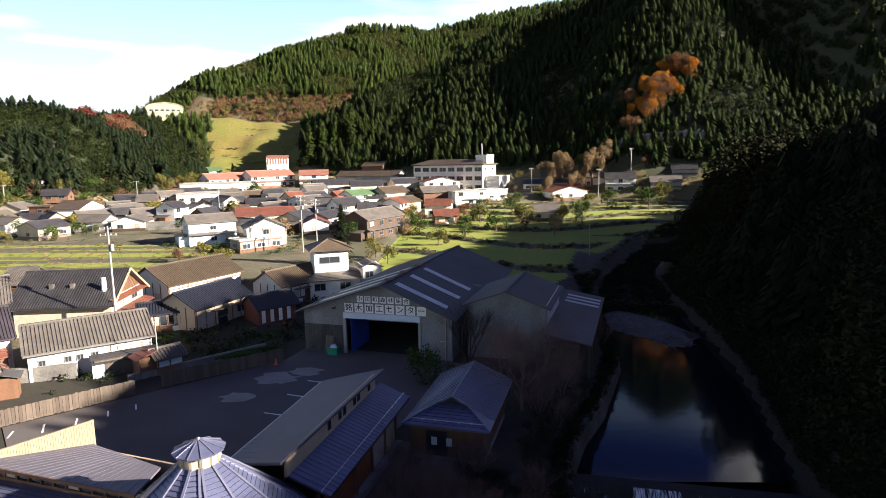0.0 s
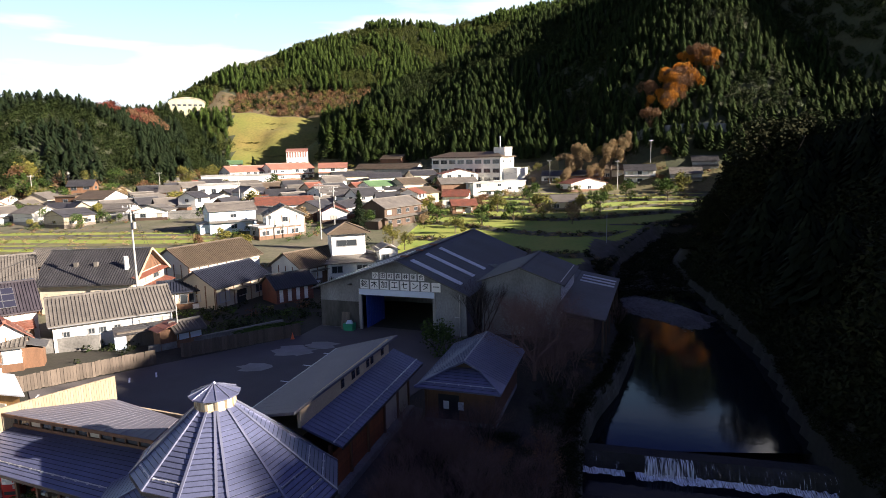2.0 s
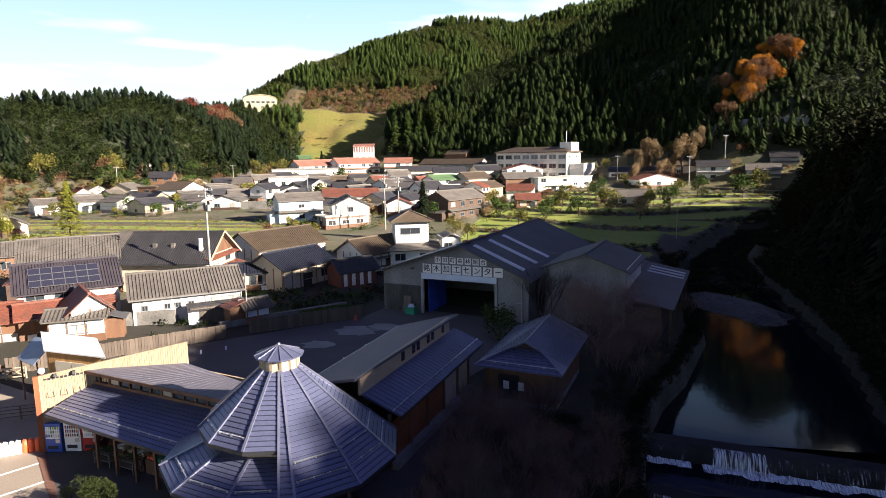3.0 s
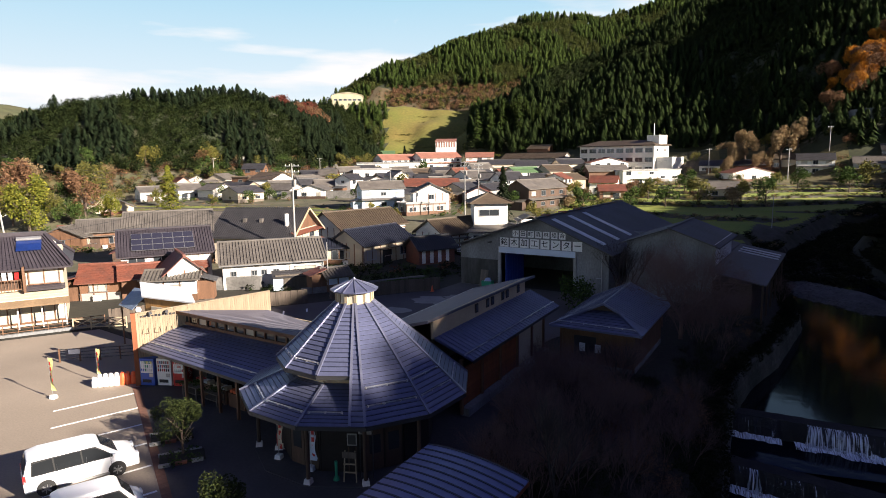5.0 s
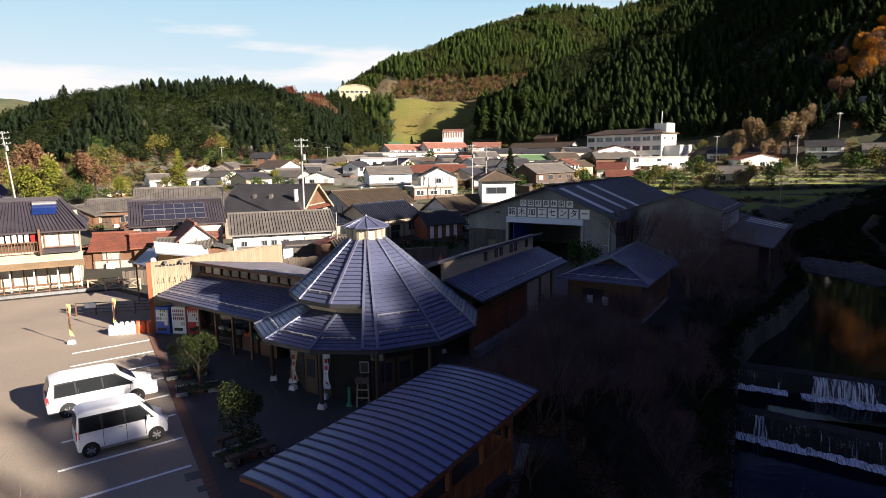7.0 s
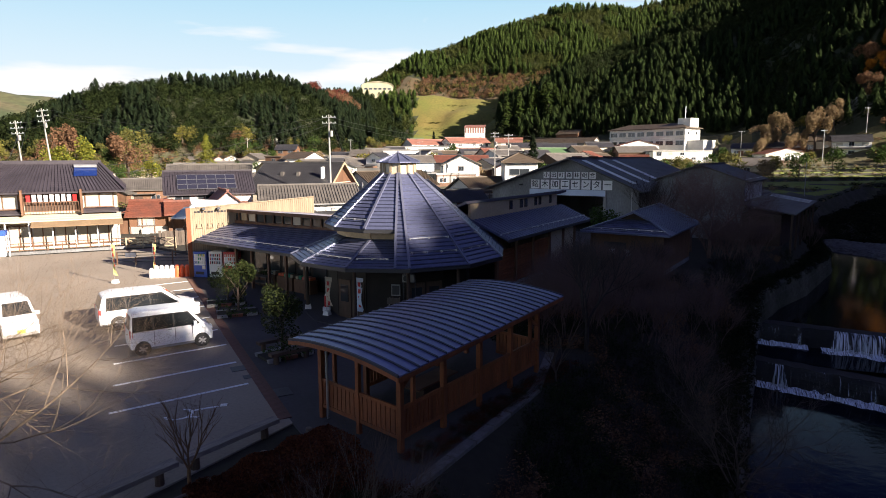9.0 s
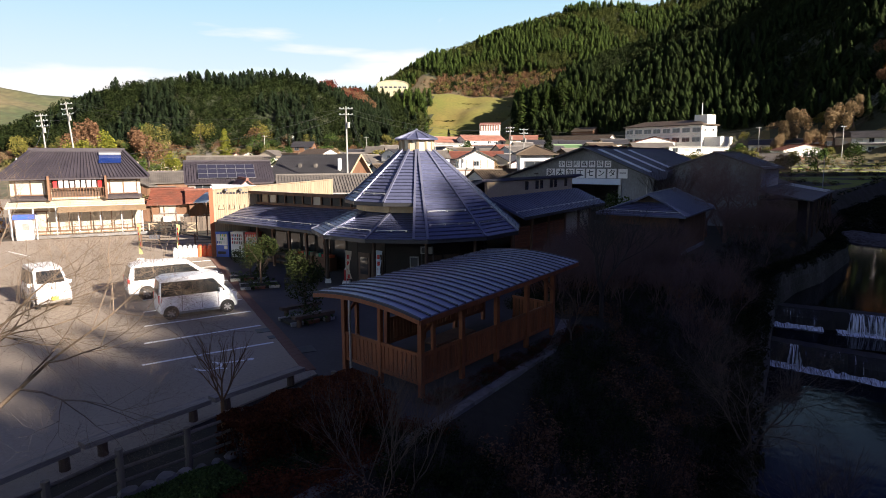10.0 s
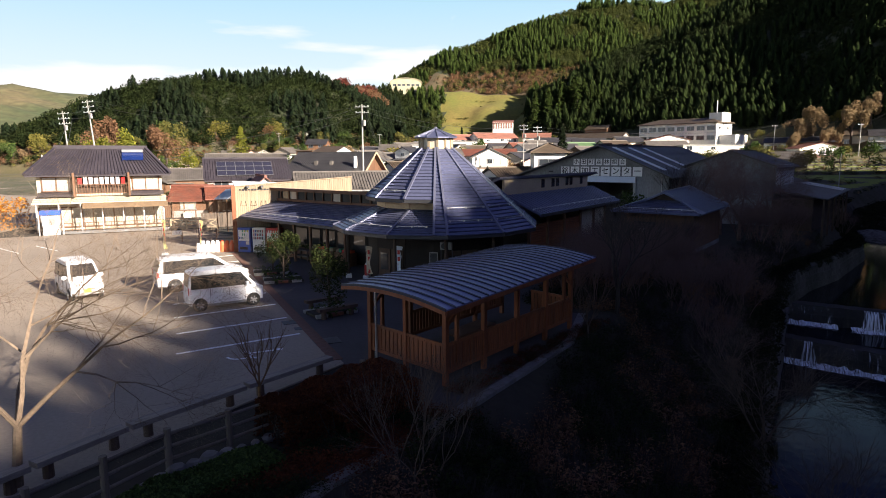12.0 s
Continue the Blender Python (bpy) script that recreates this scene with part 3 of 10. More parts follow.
def build_ground():
    xx, yy = np.meshgrid(GX, GY)
    zz = land(xx, yy)
    rough = np.array([noise.noise((float(a) * 0.06, float(b) * 0.06, 0.3)) for a, b in zip(xx.ravel(), yy.ravel())]).reshape(xx.shape)
    bumpy = (zz > 14) | ((xx > bank_edge(yy) + 1) & (yy < 112))
    zz = zz + rough * np.where(zz > 14, np.where((xx > 0) & (yy < 165), np.where(yy < 40, 0.3, 1.5), 5.0), np.where(bumpy, 0.5, 0.0))
    for _ in range(3):
        soft = zz.copy()
        soft[1:-1, 1:-1] = (zz[1:-1, 1:-1] * 2 + zz[:-2, 1:-1] + zz[2:, 1:-1] + zz[1:-1, :-2] + zz[1:-1, 2:]) / 6
        near_bank = (yy > 100) & (yy < 152) & (xx > river_left(yy) - 4) & (xx < river_right(yy) + 8)
        zz = np.where(near_bank, soft, zz)
    ny, nx = xx.shape
    me = bpy.data.meshes.new("ground")
    verts = np.stack([xx, yy, zz], -1).reshape(-1, 3)
    i = np.arange(ny * nx).reshape(ny, nx)
    faces = np.stack([i[:-1, :-1], i[:-1, 1:], i[1:, 1:], i[1:, :-1]], -1).reshape(-1, 4)
    me.from_pydata(verts.tolist(), [], faces.tolist())
    names = ["earth", "forest_floor", "grass", "dry_grass", "gravel", "grass_far", "shrub_slope", "far_hill", "terrace_wall", "concrete", "town_ground"]
    for q in names:
        me.materials.append(M[q])
    cx, cy = verts[faces, 0].mean(1), verts[faces, 1].mean(1)
    cz = verts[faces, 2].mean(1)
    steep = np.ptp(verts[faces, 2], axis=1)
    kind = np.zeros(len(faces), int)
    kind[:] = names.index("dry_grass")
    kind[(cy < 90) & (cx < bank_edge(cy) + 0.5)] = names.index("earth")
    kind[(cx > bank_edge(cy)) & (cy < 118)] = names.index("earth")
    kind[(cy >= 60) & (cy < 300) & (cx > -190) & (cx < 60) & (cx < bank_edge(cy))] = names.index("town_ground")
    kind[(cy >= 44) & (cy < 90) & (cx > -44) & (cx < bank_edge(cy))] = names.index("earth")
    paddy = (cy > 92) & (cy < 215) & (cx > -20) & (cx < 75)
    kind[paddy] = names.index("grass")
    # nearest paddies swapped to near-black earth in place of the spur's shadow
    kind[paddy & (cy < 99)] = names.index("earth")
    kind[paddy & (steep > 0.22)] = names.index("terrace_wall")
    # near-black earth along the river stands in for shade from the spur
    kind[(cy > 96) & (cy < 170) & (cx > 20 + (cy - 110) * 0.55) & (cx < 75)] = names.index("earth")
    left_field = (cy > 104) & (cy < 150) & (cx < -55) & (cx > -160)
    kind[left_field] = np.where(np.sin(cy * 0.62 + np.sin(cx * 0.07)) > -0.35, names.index("grass"), names.index("dry_grass"))[left_field]
    kind[left_field & (steep > 0.2)] = names.index("terrace_wall")
    hill = cz > 15.5
    kind[hill] = names.index("forest_floor")
    # far bank in near-black earth, its shade carried by the colour
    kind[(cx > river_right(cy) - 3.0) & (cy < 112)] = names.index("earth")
    kind[(cx >= 70) & (cy < 215)] = names.index("forest_floor")
    meadow = meadow_at(cx, cy)
    kind[meadow] = names.index("grass_far")
    scrub = (cx > -180) & (cx < -75) & (cy >= 376) & (cy < 425) & (cz < 62)
    kind[scrub & hill] = names.index("shrub_slope")
    kind[(np.hypot(cx, cy) > 640) & (cx < -300)] = names.index("far_hill")
    kind[(cy > 74) & (cy < 106) & (cx > river_left(cy) + 1.5) & (cx < river_right(cy) - 3.0) & (cz > -4.6)] = names.index("gravel")
    me.polygons.foreach_set("material_index", kind)
    me.shade_smooth()
    ob = new("ground", me)
    tagged(ob, "valley ground with fields, river banks and wooded hillsides", "ground", kind="structure")


build_ground()


# ---------------------------------------------------------------- water
def build_water():
    ys = np.arange(44.2, 112, 2.0)
    m = Mesh()
    m.add([(river_left(y) - 0.3, y, -4.25) for y in ys] + [(river_right(y) + 1.5, y, -4.25) for y in ys], [(i, i + len(ys), i + 1 + len(ys), i + 1) for i in range(len(ys) - 1)])
    tagged(part("water_pool", m, "pool"), "dark still river pool above a stone weir", "water", kind="structure")
    for name, y0, y1, z in (("water_step", 38.4, 43.6, -5.45), ("water_lower", -58.0, 37.6, -6.75)):
        ys = np.linspace(y0, y1, 14)
        m = Mesh()
        m.add([(river_left(y) - 0.6, y, z) for y in ys] + [(river_right(y) + 1.5, y, z) for y in ys], [(i, i + 14, i + 15, i + 1) for i in range(13)])
        tagged(part(name, m, "stream"), "fast shallow river water below the weir", "water", kind="structure")


build_water()


def weir(y_left, y_right, x0, x1, top, bottom, label, strands):
    """A stone sill across the river with water falling over parts of it."""
    root = thing("weir", pose(x0, y_left, bottom), label, "weir", "weirs", "structure")
    n = 80

    def at(t, out, z):
        return (x0 + (x1 - x0) * t, y_left + (y_right - y_left) * t - out, z)

    sill = Mesh()
    ring = 6
    for i in range(n + 1):
        t = i / n
        a, b = 0.16 * noise.noise((t * 34, top, 0.0)), 0.20 * noise.noise((t * 27, top, 4.0))
        sill.v += [at(t, -1.3, top - 1.2), at(t, -1.2, top - 0.02 + a * 0.3), at(t, 0.12 + b * 0.4, top + a * 0.4), at(t, 0.26 + b, top - 0.30), at(t, 0.40 + b * 1.2, (top + bottom) / 2), at(t, 0.62 + a, bottom - 0.8)]
    sill.f = [(i * ring + k, i * ring + k + 1, (i + 1) * ring + k + 1, (i + 1) * ring + k) for i in range(n) for k in range(ring - 1)]
    part("sill", sill, "stone_wet", root, at_world=True)
    for a, b, mat, spread in strands:
        fall = Mesh()
        k = max(5, int((b - a) * (x1 - x0) / 0.14))
        rows = 9
        for i in range(k + 1):
            t = a + (b - a) * i / k
            w = noise.noise((t * 60, 3.0, top))
            for j in range(rows + 1):
                u = j / rows
                fall.v.append(at(t + spread * u * u * (i / k - 0.5) + 0.004 * w * u, 0.32 + 0.75 * math.sqrt(u) + 0.10 * w * u, top + 0.06 + (bottom - top) * u * (0.55 + 0.45 * u)))
        fall.f = [(i * (rows + 1) + j, i * (rows + 1) + j + 1, (i + 1) * (rows + 1) + j + 1, (i + 1) * (rows + 1) + j) for i in range(k) for j in range(rows)]
        part("falling_water", fall, mat, root, "white falling water", at_world=True, smooth=True)
    return root, at


def foam(at, a, b, z, wide, seed):
    """Churned white water at the foot of a fall: a lumpy, broken sheet and spray."""
    rng = random.Random(seed)
    m = Mesh()
    k, rows = max(8, int((b - a) * 150)), 10
    for i in range(k + 1):
        t = a + (b - a) * i / k
        reach = wide * (0.75 + 0.6 * noise.noise((t * 12, seed, 0.5)))
        for j in range(rows + 1):
            u = j / rows
            h = (0.20 * (1 - u) + 0.05) * (0.7 + 0.8 * noise.noise((t * 55, u * 5, seed))) - 0.16 * u
            m.v.append(at(t + rng.uniform(-0.002, 0.002), 0.75 + max(reach, 0.15) * u, z + h))
    m.f = [(i * (rows + 1) + j, i * (rows + 1) + j + 1, (i + 1) * (rows + 1) + j + 1, (i + 1) * (rows + 1) + j) for i in range(k) for j in range(rows)]
    return m


top_weir, top_at = weir(44.4, 40.6, 7.0, 27.0, -4.12, -5.45, "long stone weir with white water falling over it", ((0.0, 0.014, "falls_thick", 0.05), (0.02, 0.20, "falls_thin", 0.0), (0.29, 0.46, "falls_thick", 0.03), (0.47, 0.98, "falls_thin", 0.0)))
for a, b, w in ((0.005, 0.21, 0.9), (0.25, 0.98, 1.7)):
    part("foam", foam(top_at, a, b, -5.43, w, 3), "falls_foam", top_weir, "white churned water at the foot of the fall", at_world=True, smooth=True)
low_weir, low_at = weir(38.9, 32.0, 6.2, 26.0, -5.38, -6.75, "lower stone weir with a white curtain of water", ((0.005, 0.11, "falls_thin", 0.01), (0.115, 0.14, "falls_thick", 0.03), (0.15, 0.98, "falls_thin", 0.0)))
part("foam", foam(low_at, 0.0, 0.98, -6.73, 1.3, 8), "falls_foam", low_weir, "white churned water at the foot of the fall", at_world=True, smooth=True)


def river_wall():
    """Tall retaining wall along the near bank: damp concrete below, rubble courses above the pool."""
    root = thing("retaining_wall", pose(7, 44, -5), "damp concrete and rubble retaining wall on the river bank", "wall", kind="structure")
    rng = random.Random(5)
    face, stones = Mesh(), Mesh()
    ys = np.arange(-20, 108, 0.8)
    crest = lambda q: float(ramp(q, [-60, 24, 44, 60, 90, 115], [-4.5, -3.5, -2.2, -2.2, -2.4, -1.0])) + 0.12 * noise.noise((q * 0.4, 1, 1))
    for i, a in enumerate(ys):
        x, t = float(river_left(a)), crest(a)
        low = -10.2 if a < 44 else -6.2
        face.v += [(x - 1.2, a, t - 0.5), (x - 0.75, a, t + 0.10), (x + 0.55, a, t + 0.10), (x + 0.72, a, t - 0.08), (x + 0.9 + 0.05 * noise.noise((a * 0.6, 2, 0)), a, (t + low) / 2), (x + 1.15, a, low)]
    cap = Mesh()
    cap.v = [(p[0], p[1], p[2] + (0.03 if q % 6 == 1 or q % 6 == 2 else 0.0)) for q, p in enumerate(face.v)]
    cap.f = [(i * 6 + k, i * 6 + k + 1, (i + 1) * 6 + k + 1, (i + 1) * 6 + k) for i in range(len(ys) - 1) for k in range(2)]
    part("coping", cap, "earth", root, "soil and weeds on the wall top", at_world=True)
    face.f = [(i * 6 + k, i * 6 + k + 1, (i + 1) * 6 + k + 1, (i + 1) * 6 + k) for i in range(len(ys) - 1) for k in range(5)]
    part("face", face, "wall_damp", root, at_world=True, smooth=True)
    for a in np.arange(44, 70, 0.36):
        x, top = float(river_left(a)), crest(a)
        for k in range(6):
            z = top - 0.2 - k * 0.36
            if z < -4.4:
                break
            stones.box((x + 0.70 + 0.05 * k + rng.uniform(-0.03, 0.03), a + rng.uniform(-0.05, 0.05) + 0.15 * (k % 2), z), (0.20, 0.31, 0.32), rng.uniform(-10, 10), 0.85)
    tagged(part("stone", stones, "wall_damp", root, at_world=True), kind="stuff")


river_wall()


# ---------------------------------------------------------------- woods
def bulk(name, template_v, template_f, spots, mat):
    """Many copies of a template in one mesh; spots: x, y, z, scale, height scale, turn."""
    tv, tf = np.array(template_v), np.array(template_f)
    s = np.array(spots)
    ca, sa = np.cos(s[:, 5])[:, None], np.sin(s[:, 5])[:, None]
    x = (tv[None, :, 0] * ca - tv[None, :, 1] * sa) * s[:, 3:4] + s[:, 0:1]
    y = (tv[None, :, 0] * sa + tv[None, :, 1] * ca) * s[:, 3:4] + s[:, 1:2]
    z = tv[None, :, 2] * s[:, 4:5] + s[:, 2:3]
    v = np.stack([x, y, z], -1).reshape(-1, 3)
    f = (tf[None] + (np.arange(len(s)) * len(tv))[:, None, None]).reshape(-1, tf.shape[1])
    me = bpy.data.meshes.new(name)
    me.vertices.add(len(v))
    me.vertices.foreach_set("co", v.ravel())
    k = tf.shape[1]
    me.loops.add(len(f) * k)
    me.loops.foreach_set("vertex_index", f.ravel())
    me.polygons.add(len(f))
    me.polygons.foreach_set("loop_start", np.arange(len(f)) * k)
    me.update(calc_edges=True)
    me.validate()
    me.materials.append(M[mat])
    return me


def conifer_template(seed, tufts=60):
    """A cedar one metre high: a full, rounded cone of overlapping drooping boughs round a dark core."""
    rng = random.Random(seed)
    v = [(0, 0, 0.97)] + [(0.11 * math.cos(6.2832 * k / 5), 0.11 * math.sin(6.2832 * k / 5), 0.10) for k in range(5)]
    f = [(0, 1, 2, 3), (0, 3, 4, 5), (0, 5, 1, 3)]
    fine = min(1.0, math.sqrt(100 / tufts))
    for i in range(tufts):
        t = (i + rng.random()) / tufts
        t = t ** 0.9
        r = (0.27 * (1 - t) ** 0.44 + 0.012) * rng.uniform(0.72, 1.15)
        z = 0.13 + 0.83 * t
        a = i * 2.39996 + rng.uniform(-0.3, 0.3)
        w = rng.uniform(0.20, 0.36) * (1 + 0.8 * t) * fine
        k = len(v)
        for q, da, dz in ((1.12, 0.0, -0.045), (1 - 0.28 * fine, w, 0.015), (1 - 0.78 * fine, 0.0, 0.10 * fine), (1 - 0.28 * fine, -w, 0.015)):
            v.append((r * q * math.cos(a + da), r * q * math.sin(a + da), min(1.02, z + dz + rng.uniform(-0.012, 0.012))))
        f.append((k, k + 1, k + 2, k + 3))
    return v, f


def clump_template(seed, n=70, lean=0.5, size=1.0):
    """A rounded, gappy crown of small leaf sprays, one metre high."""
    rng = random.Random(seed)
    v, f = [], []
    while len(f) < n:
        p = Vector((rng.uniform(-1, 1), rng.uniform(-1, 1), rng.uniform(-1, 1)))
        if p.length > 1 or p.length < 0.35:
            continue
        c = Vector((p.x * 0.34, p.y * 0.34, 0.62 + p.z * 0.38))
        a = Vector((rng.gauss(0, 1), rng.gauss(0, 1), rng.gauss(0, 1))).normalized() * rng.uniform(0.06, 0.13) * size
        b = a.cross(p + Vector((0.01, 0.02, lean))).normalized() * a.length * rng.uniform(0.6, 1.0)
        k = len(v)
        v += [tuple(c + a), tuple(c + b), tuple(c - a * 0.9)]
        f.append((k, k + 1, k + 2))
    return v, f


def scatter(x0, x1, y0, y1, gap, keep, rng):
    spots = []
    for x in np.arange(x0, x1, gap):
        for y in np.arange(y0, y1, gap):
            px, py = x + rng.uniform(-0.45, 0.45) * gap, y + rng.uniform(-0.45, 0.45) * gap
            spots.append((px, py))
    p = np.array(spots)
    z = land(p[:, 0], p[:, 1])
    ok = keep(p[:, 0], p[:, 1], z)
    return p[ok], z[ok]


def patchy(x, y, size, shift=0.0):
    return np.array([noise.noise((float(a) / size, float(b) / size, shift)) for a, b in zip(x, y)])


def woods():
    rng = random.Random(11)
    left = lambda x, y, z: (z > 10) & (ridge_height(x, y, LEFT_RIDGE, 0.55) > z - 0.5) & ~meadow_at(x, y)
    near = lambda x, y, z: (z > 17) & (np.maximum(ridge_height(x, y, NEAR_RIDGE, 0.62), np.maximum(ridge_height(x, y, EAST_RIDGE, 1.3), np.maximum(ridge_height(x, y, SIDE_SPUR, 0.95), ridge_height(x, y, SHADE_SPUR, 2.2)))) > z - 0.5) & ~meadow_at(x, y)
    far = lambda x, y, z: (z > 15) & (ridge_height(x, y, FAR_RIDGE, 0.55) > z - 0.5) & ~meadow_at(x, y) & ~((x > -178) & (x < -75) & (y >= 374) & (y < 425) & (z < 62)) & (x < -70 + (y - 300) * 0.8)
    spur = lambda x, y, z: (x > river_right(y) + 4.0) & (z > -2.8) & (x > ramp(y, [80, 90, 100, 110, 128, 148, 165, 215], [26, 34, 40, 43.5, 48.5, 54, 62, 78])) & ((y > 40) | (x < 106))
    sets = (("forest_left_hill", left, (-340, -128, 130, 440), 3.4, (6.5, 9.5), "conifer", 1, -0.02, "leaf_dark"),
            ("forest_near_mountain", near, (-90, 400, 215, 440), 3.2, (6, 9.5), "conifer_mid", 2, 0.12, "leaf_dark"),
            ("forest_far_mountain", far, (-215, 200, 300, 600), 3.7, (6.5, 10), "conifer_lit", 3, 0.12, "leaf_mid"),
            ("forest_river_spur", spur, (26, 125, 40, 215), 3.8, (7.5, 12.5), "conifer_shaded", 4, 0.1, "leaf_shade"),
            ("forest_valley_side", spur, (24, 150, -150, 40), 4.6, (4.5, 7.0), "conifer_shaded", 5, 0.3, "leaf_shade"))
    for name, keep, (x0, x1, y0, y1), gap, (h0, h1), mat, seed, share, leaf in sets:
        p, z = scatter(x0, x1, y0, y1, gap, keep, rng)
        mixed = patchy(p[:, 0], p[:, 1], 26, seed * 3.1)
        for tag, sel, tpl, m in (("", mixed < share, conifer_template(seed, 340 if seed == 4 else 64), mat), ("_broadleaf", mixed >= share, clump_template(seed, *((520, 0.5, 0.42) if seed == 4 else (170, 0.5, 0.75))), leaf)):
            rows = []
            for (x, y), zz in zip(p[sel], z[sel]):
                h = rng.uniform(h0, h1)
                if tag:
                    h *= 0.72
                rows.append((x, y, zz - 0.6, h * rng.uniform(0.85, 1.25) * (1.0 if not tag else 1.1), h, rng.uniform(0, 6.28)))
            if not rows:
                continue
            ob = new(name + tag, bulk(name + tag, *tpl, rows, m))
            tagged(ob, "dense dark green cedar plantation on the hillside" if not tag else "patches of olive and brown broadleaf trees among cedars", "forest", kind="stuff")


woods()


# ---------------------------------------------------------------- paved areas
def flat(name, poly, z, mat, label, thick=0.05):
    m = Mesh().slab([(x, y, z) for x, y in poly], thick)
    return structure(name, m, mat, label)


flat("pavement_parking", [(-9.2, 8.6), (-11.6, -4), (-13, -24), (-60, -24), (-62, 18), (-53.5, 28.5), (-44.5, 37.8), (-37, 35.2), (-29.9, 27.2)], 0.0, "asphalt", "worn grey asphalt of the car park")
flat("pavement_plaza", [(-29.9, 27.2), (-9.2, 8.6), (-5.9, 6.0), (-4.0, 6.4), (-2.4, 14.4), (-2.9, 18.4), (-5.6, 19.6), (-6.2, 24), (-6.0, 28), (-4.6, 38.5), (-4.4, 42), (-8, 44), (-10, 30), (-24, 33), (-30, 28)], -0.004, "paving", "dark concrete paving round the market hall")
flat("pavement_back_lot", [(-39.2, 44.6), (-29, 33), (-23.5, 34), (-10, 30), (-6, 44), (-2.5, 52), (0, 60), (-4, 63), (-19, 67.5), (-20.5, 61.9)], 0.0, "asphalt_shaded", "asphalt yard behind the market hall, coloured dark for its shade")


def stripe(a, b, w=0.15, z=0.008):
    m = Mesh()
    m.beam((*a, z - 0.004), (*b, z - 0.004), w, 0.012)
    ob = part("line_marking", m, "line_white")
    tagged(ob, "white painted parking bay line on asphalt", "marking", "parking lines", "structure")


BAY = Vector((-2.06, 1.89))
for k in range(0, 9):
    a, b = Vector((-15.34, 7.17)) + BAY * k, Vector((-12.78, 11.05)) + BAY * k
    if k == 0:
        stripe(a, b, 0.14)
    else:
        stripe(a + (b - a) * 0.02, b)
for q in ((-35.0, 43.6, -36.0, 45.3), (-37.2, 42.6, -37.7, 43.9), (-33.2, 45.2, -33.9, 46.5), (-31.4, 46.9, -32.1, 48.1), (-29.7, 48.4, -30.4, 49.6), (-17.84, 47.74, -16.0, 47.2), (-17.08, 52.01, -15.2, 51.4), (-16.07, 55.65, -13.68, 55.0)):
    stripe(q[:2], q[2:])
for k in range(5):
    a = Vector((-47.5, 24.0)) + Vector((-1.6, -1.9)) * k
    stripe(a, a + Vector((4.2, -1.2)), 0.11)


# ---------------------------------------------------------------- the market hall
HALL = (-12.6, 24.4)


def ring(r, ang, z):
    return (HALL[0] + r * math.cos(radians(ang)), HALL[1] + r * math.sin(radians(ang)), z)


def corner(k, r, z):
    """Corner k of the twelve-sided roof; fractions lie on the straight eave between two corners."""
    i = math.floor(k)
    return lerp(ring(r, -1 + 30 * i, z), ring(r, -1 + 30 * (i + 1), z), k - i)


def cone_z(r):
    return 7.45 - 0.865 * (r - 0.95)


def snow_guard(parent, a, b, lift=0.06):
    a, b = Vector(a) + Vector((0, 0, lift)), Vector(b) + Vector((0, 0, lift))
    m = Mesh()
    m.beam(a, b, 0.05, 0.04)
    n = max(2, round((b - a).length / 0.9))
    for i in range(n + 1):
        p = a.lerp(b, i / n)
        m.box(tuple(p - Vector((0, 0, lift * 0.4))), (0.09, 0.09, 0.1))
    part("snow_guard", m, "snow_guard", parent, "galvanised snow guard rail", at_world=True)


def lap_shadows(parent, a, b, c, d, n):
    """Thin dark bars that paint the shadow line under each lap of a sheet roof."""
    m = Mesh()
    a, b, c, d = (Vector(p) for p in (a, b, c, d))
    nor = (b - a).cross(d - a).normalized() * 0.012
    for i in range(1, n):
        m.beam(a.lerp(d, i / n - 0.006) + nor, b.lerp(c, i / n - 0.006) + nor, 0.024, 0.02)
    tagged(part("lap_joint", m, "roof_line_shadow", parent, "dark lines that paint the shadow under the roof laps", at_world=True), kind="stuff")


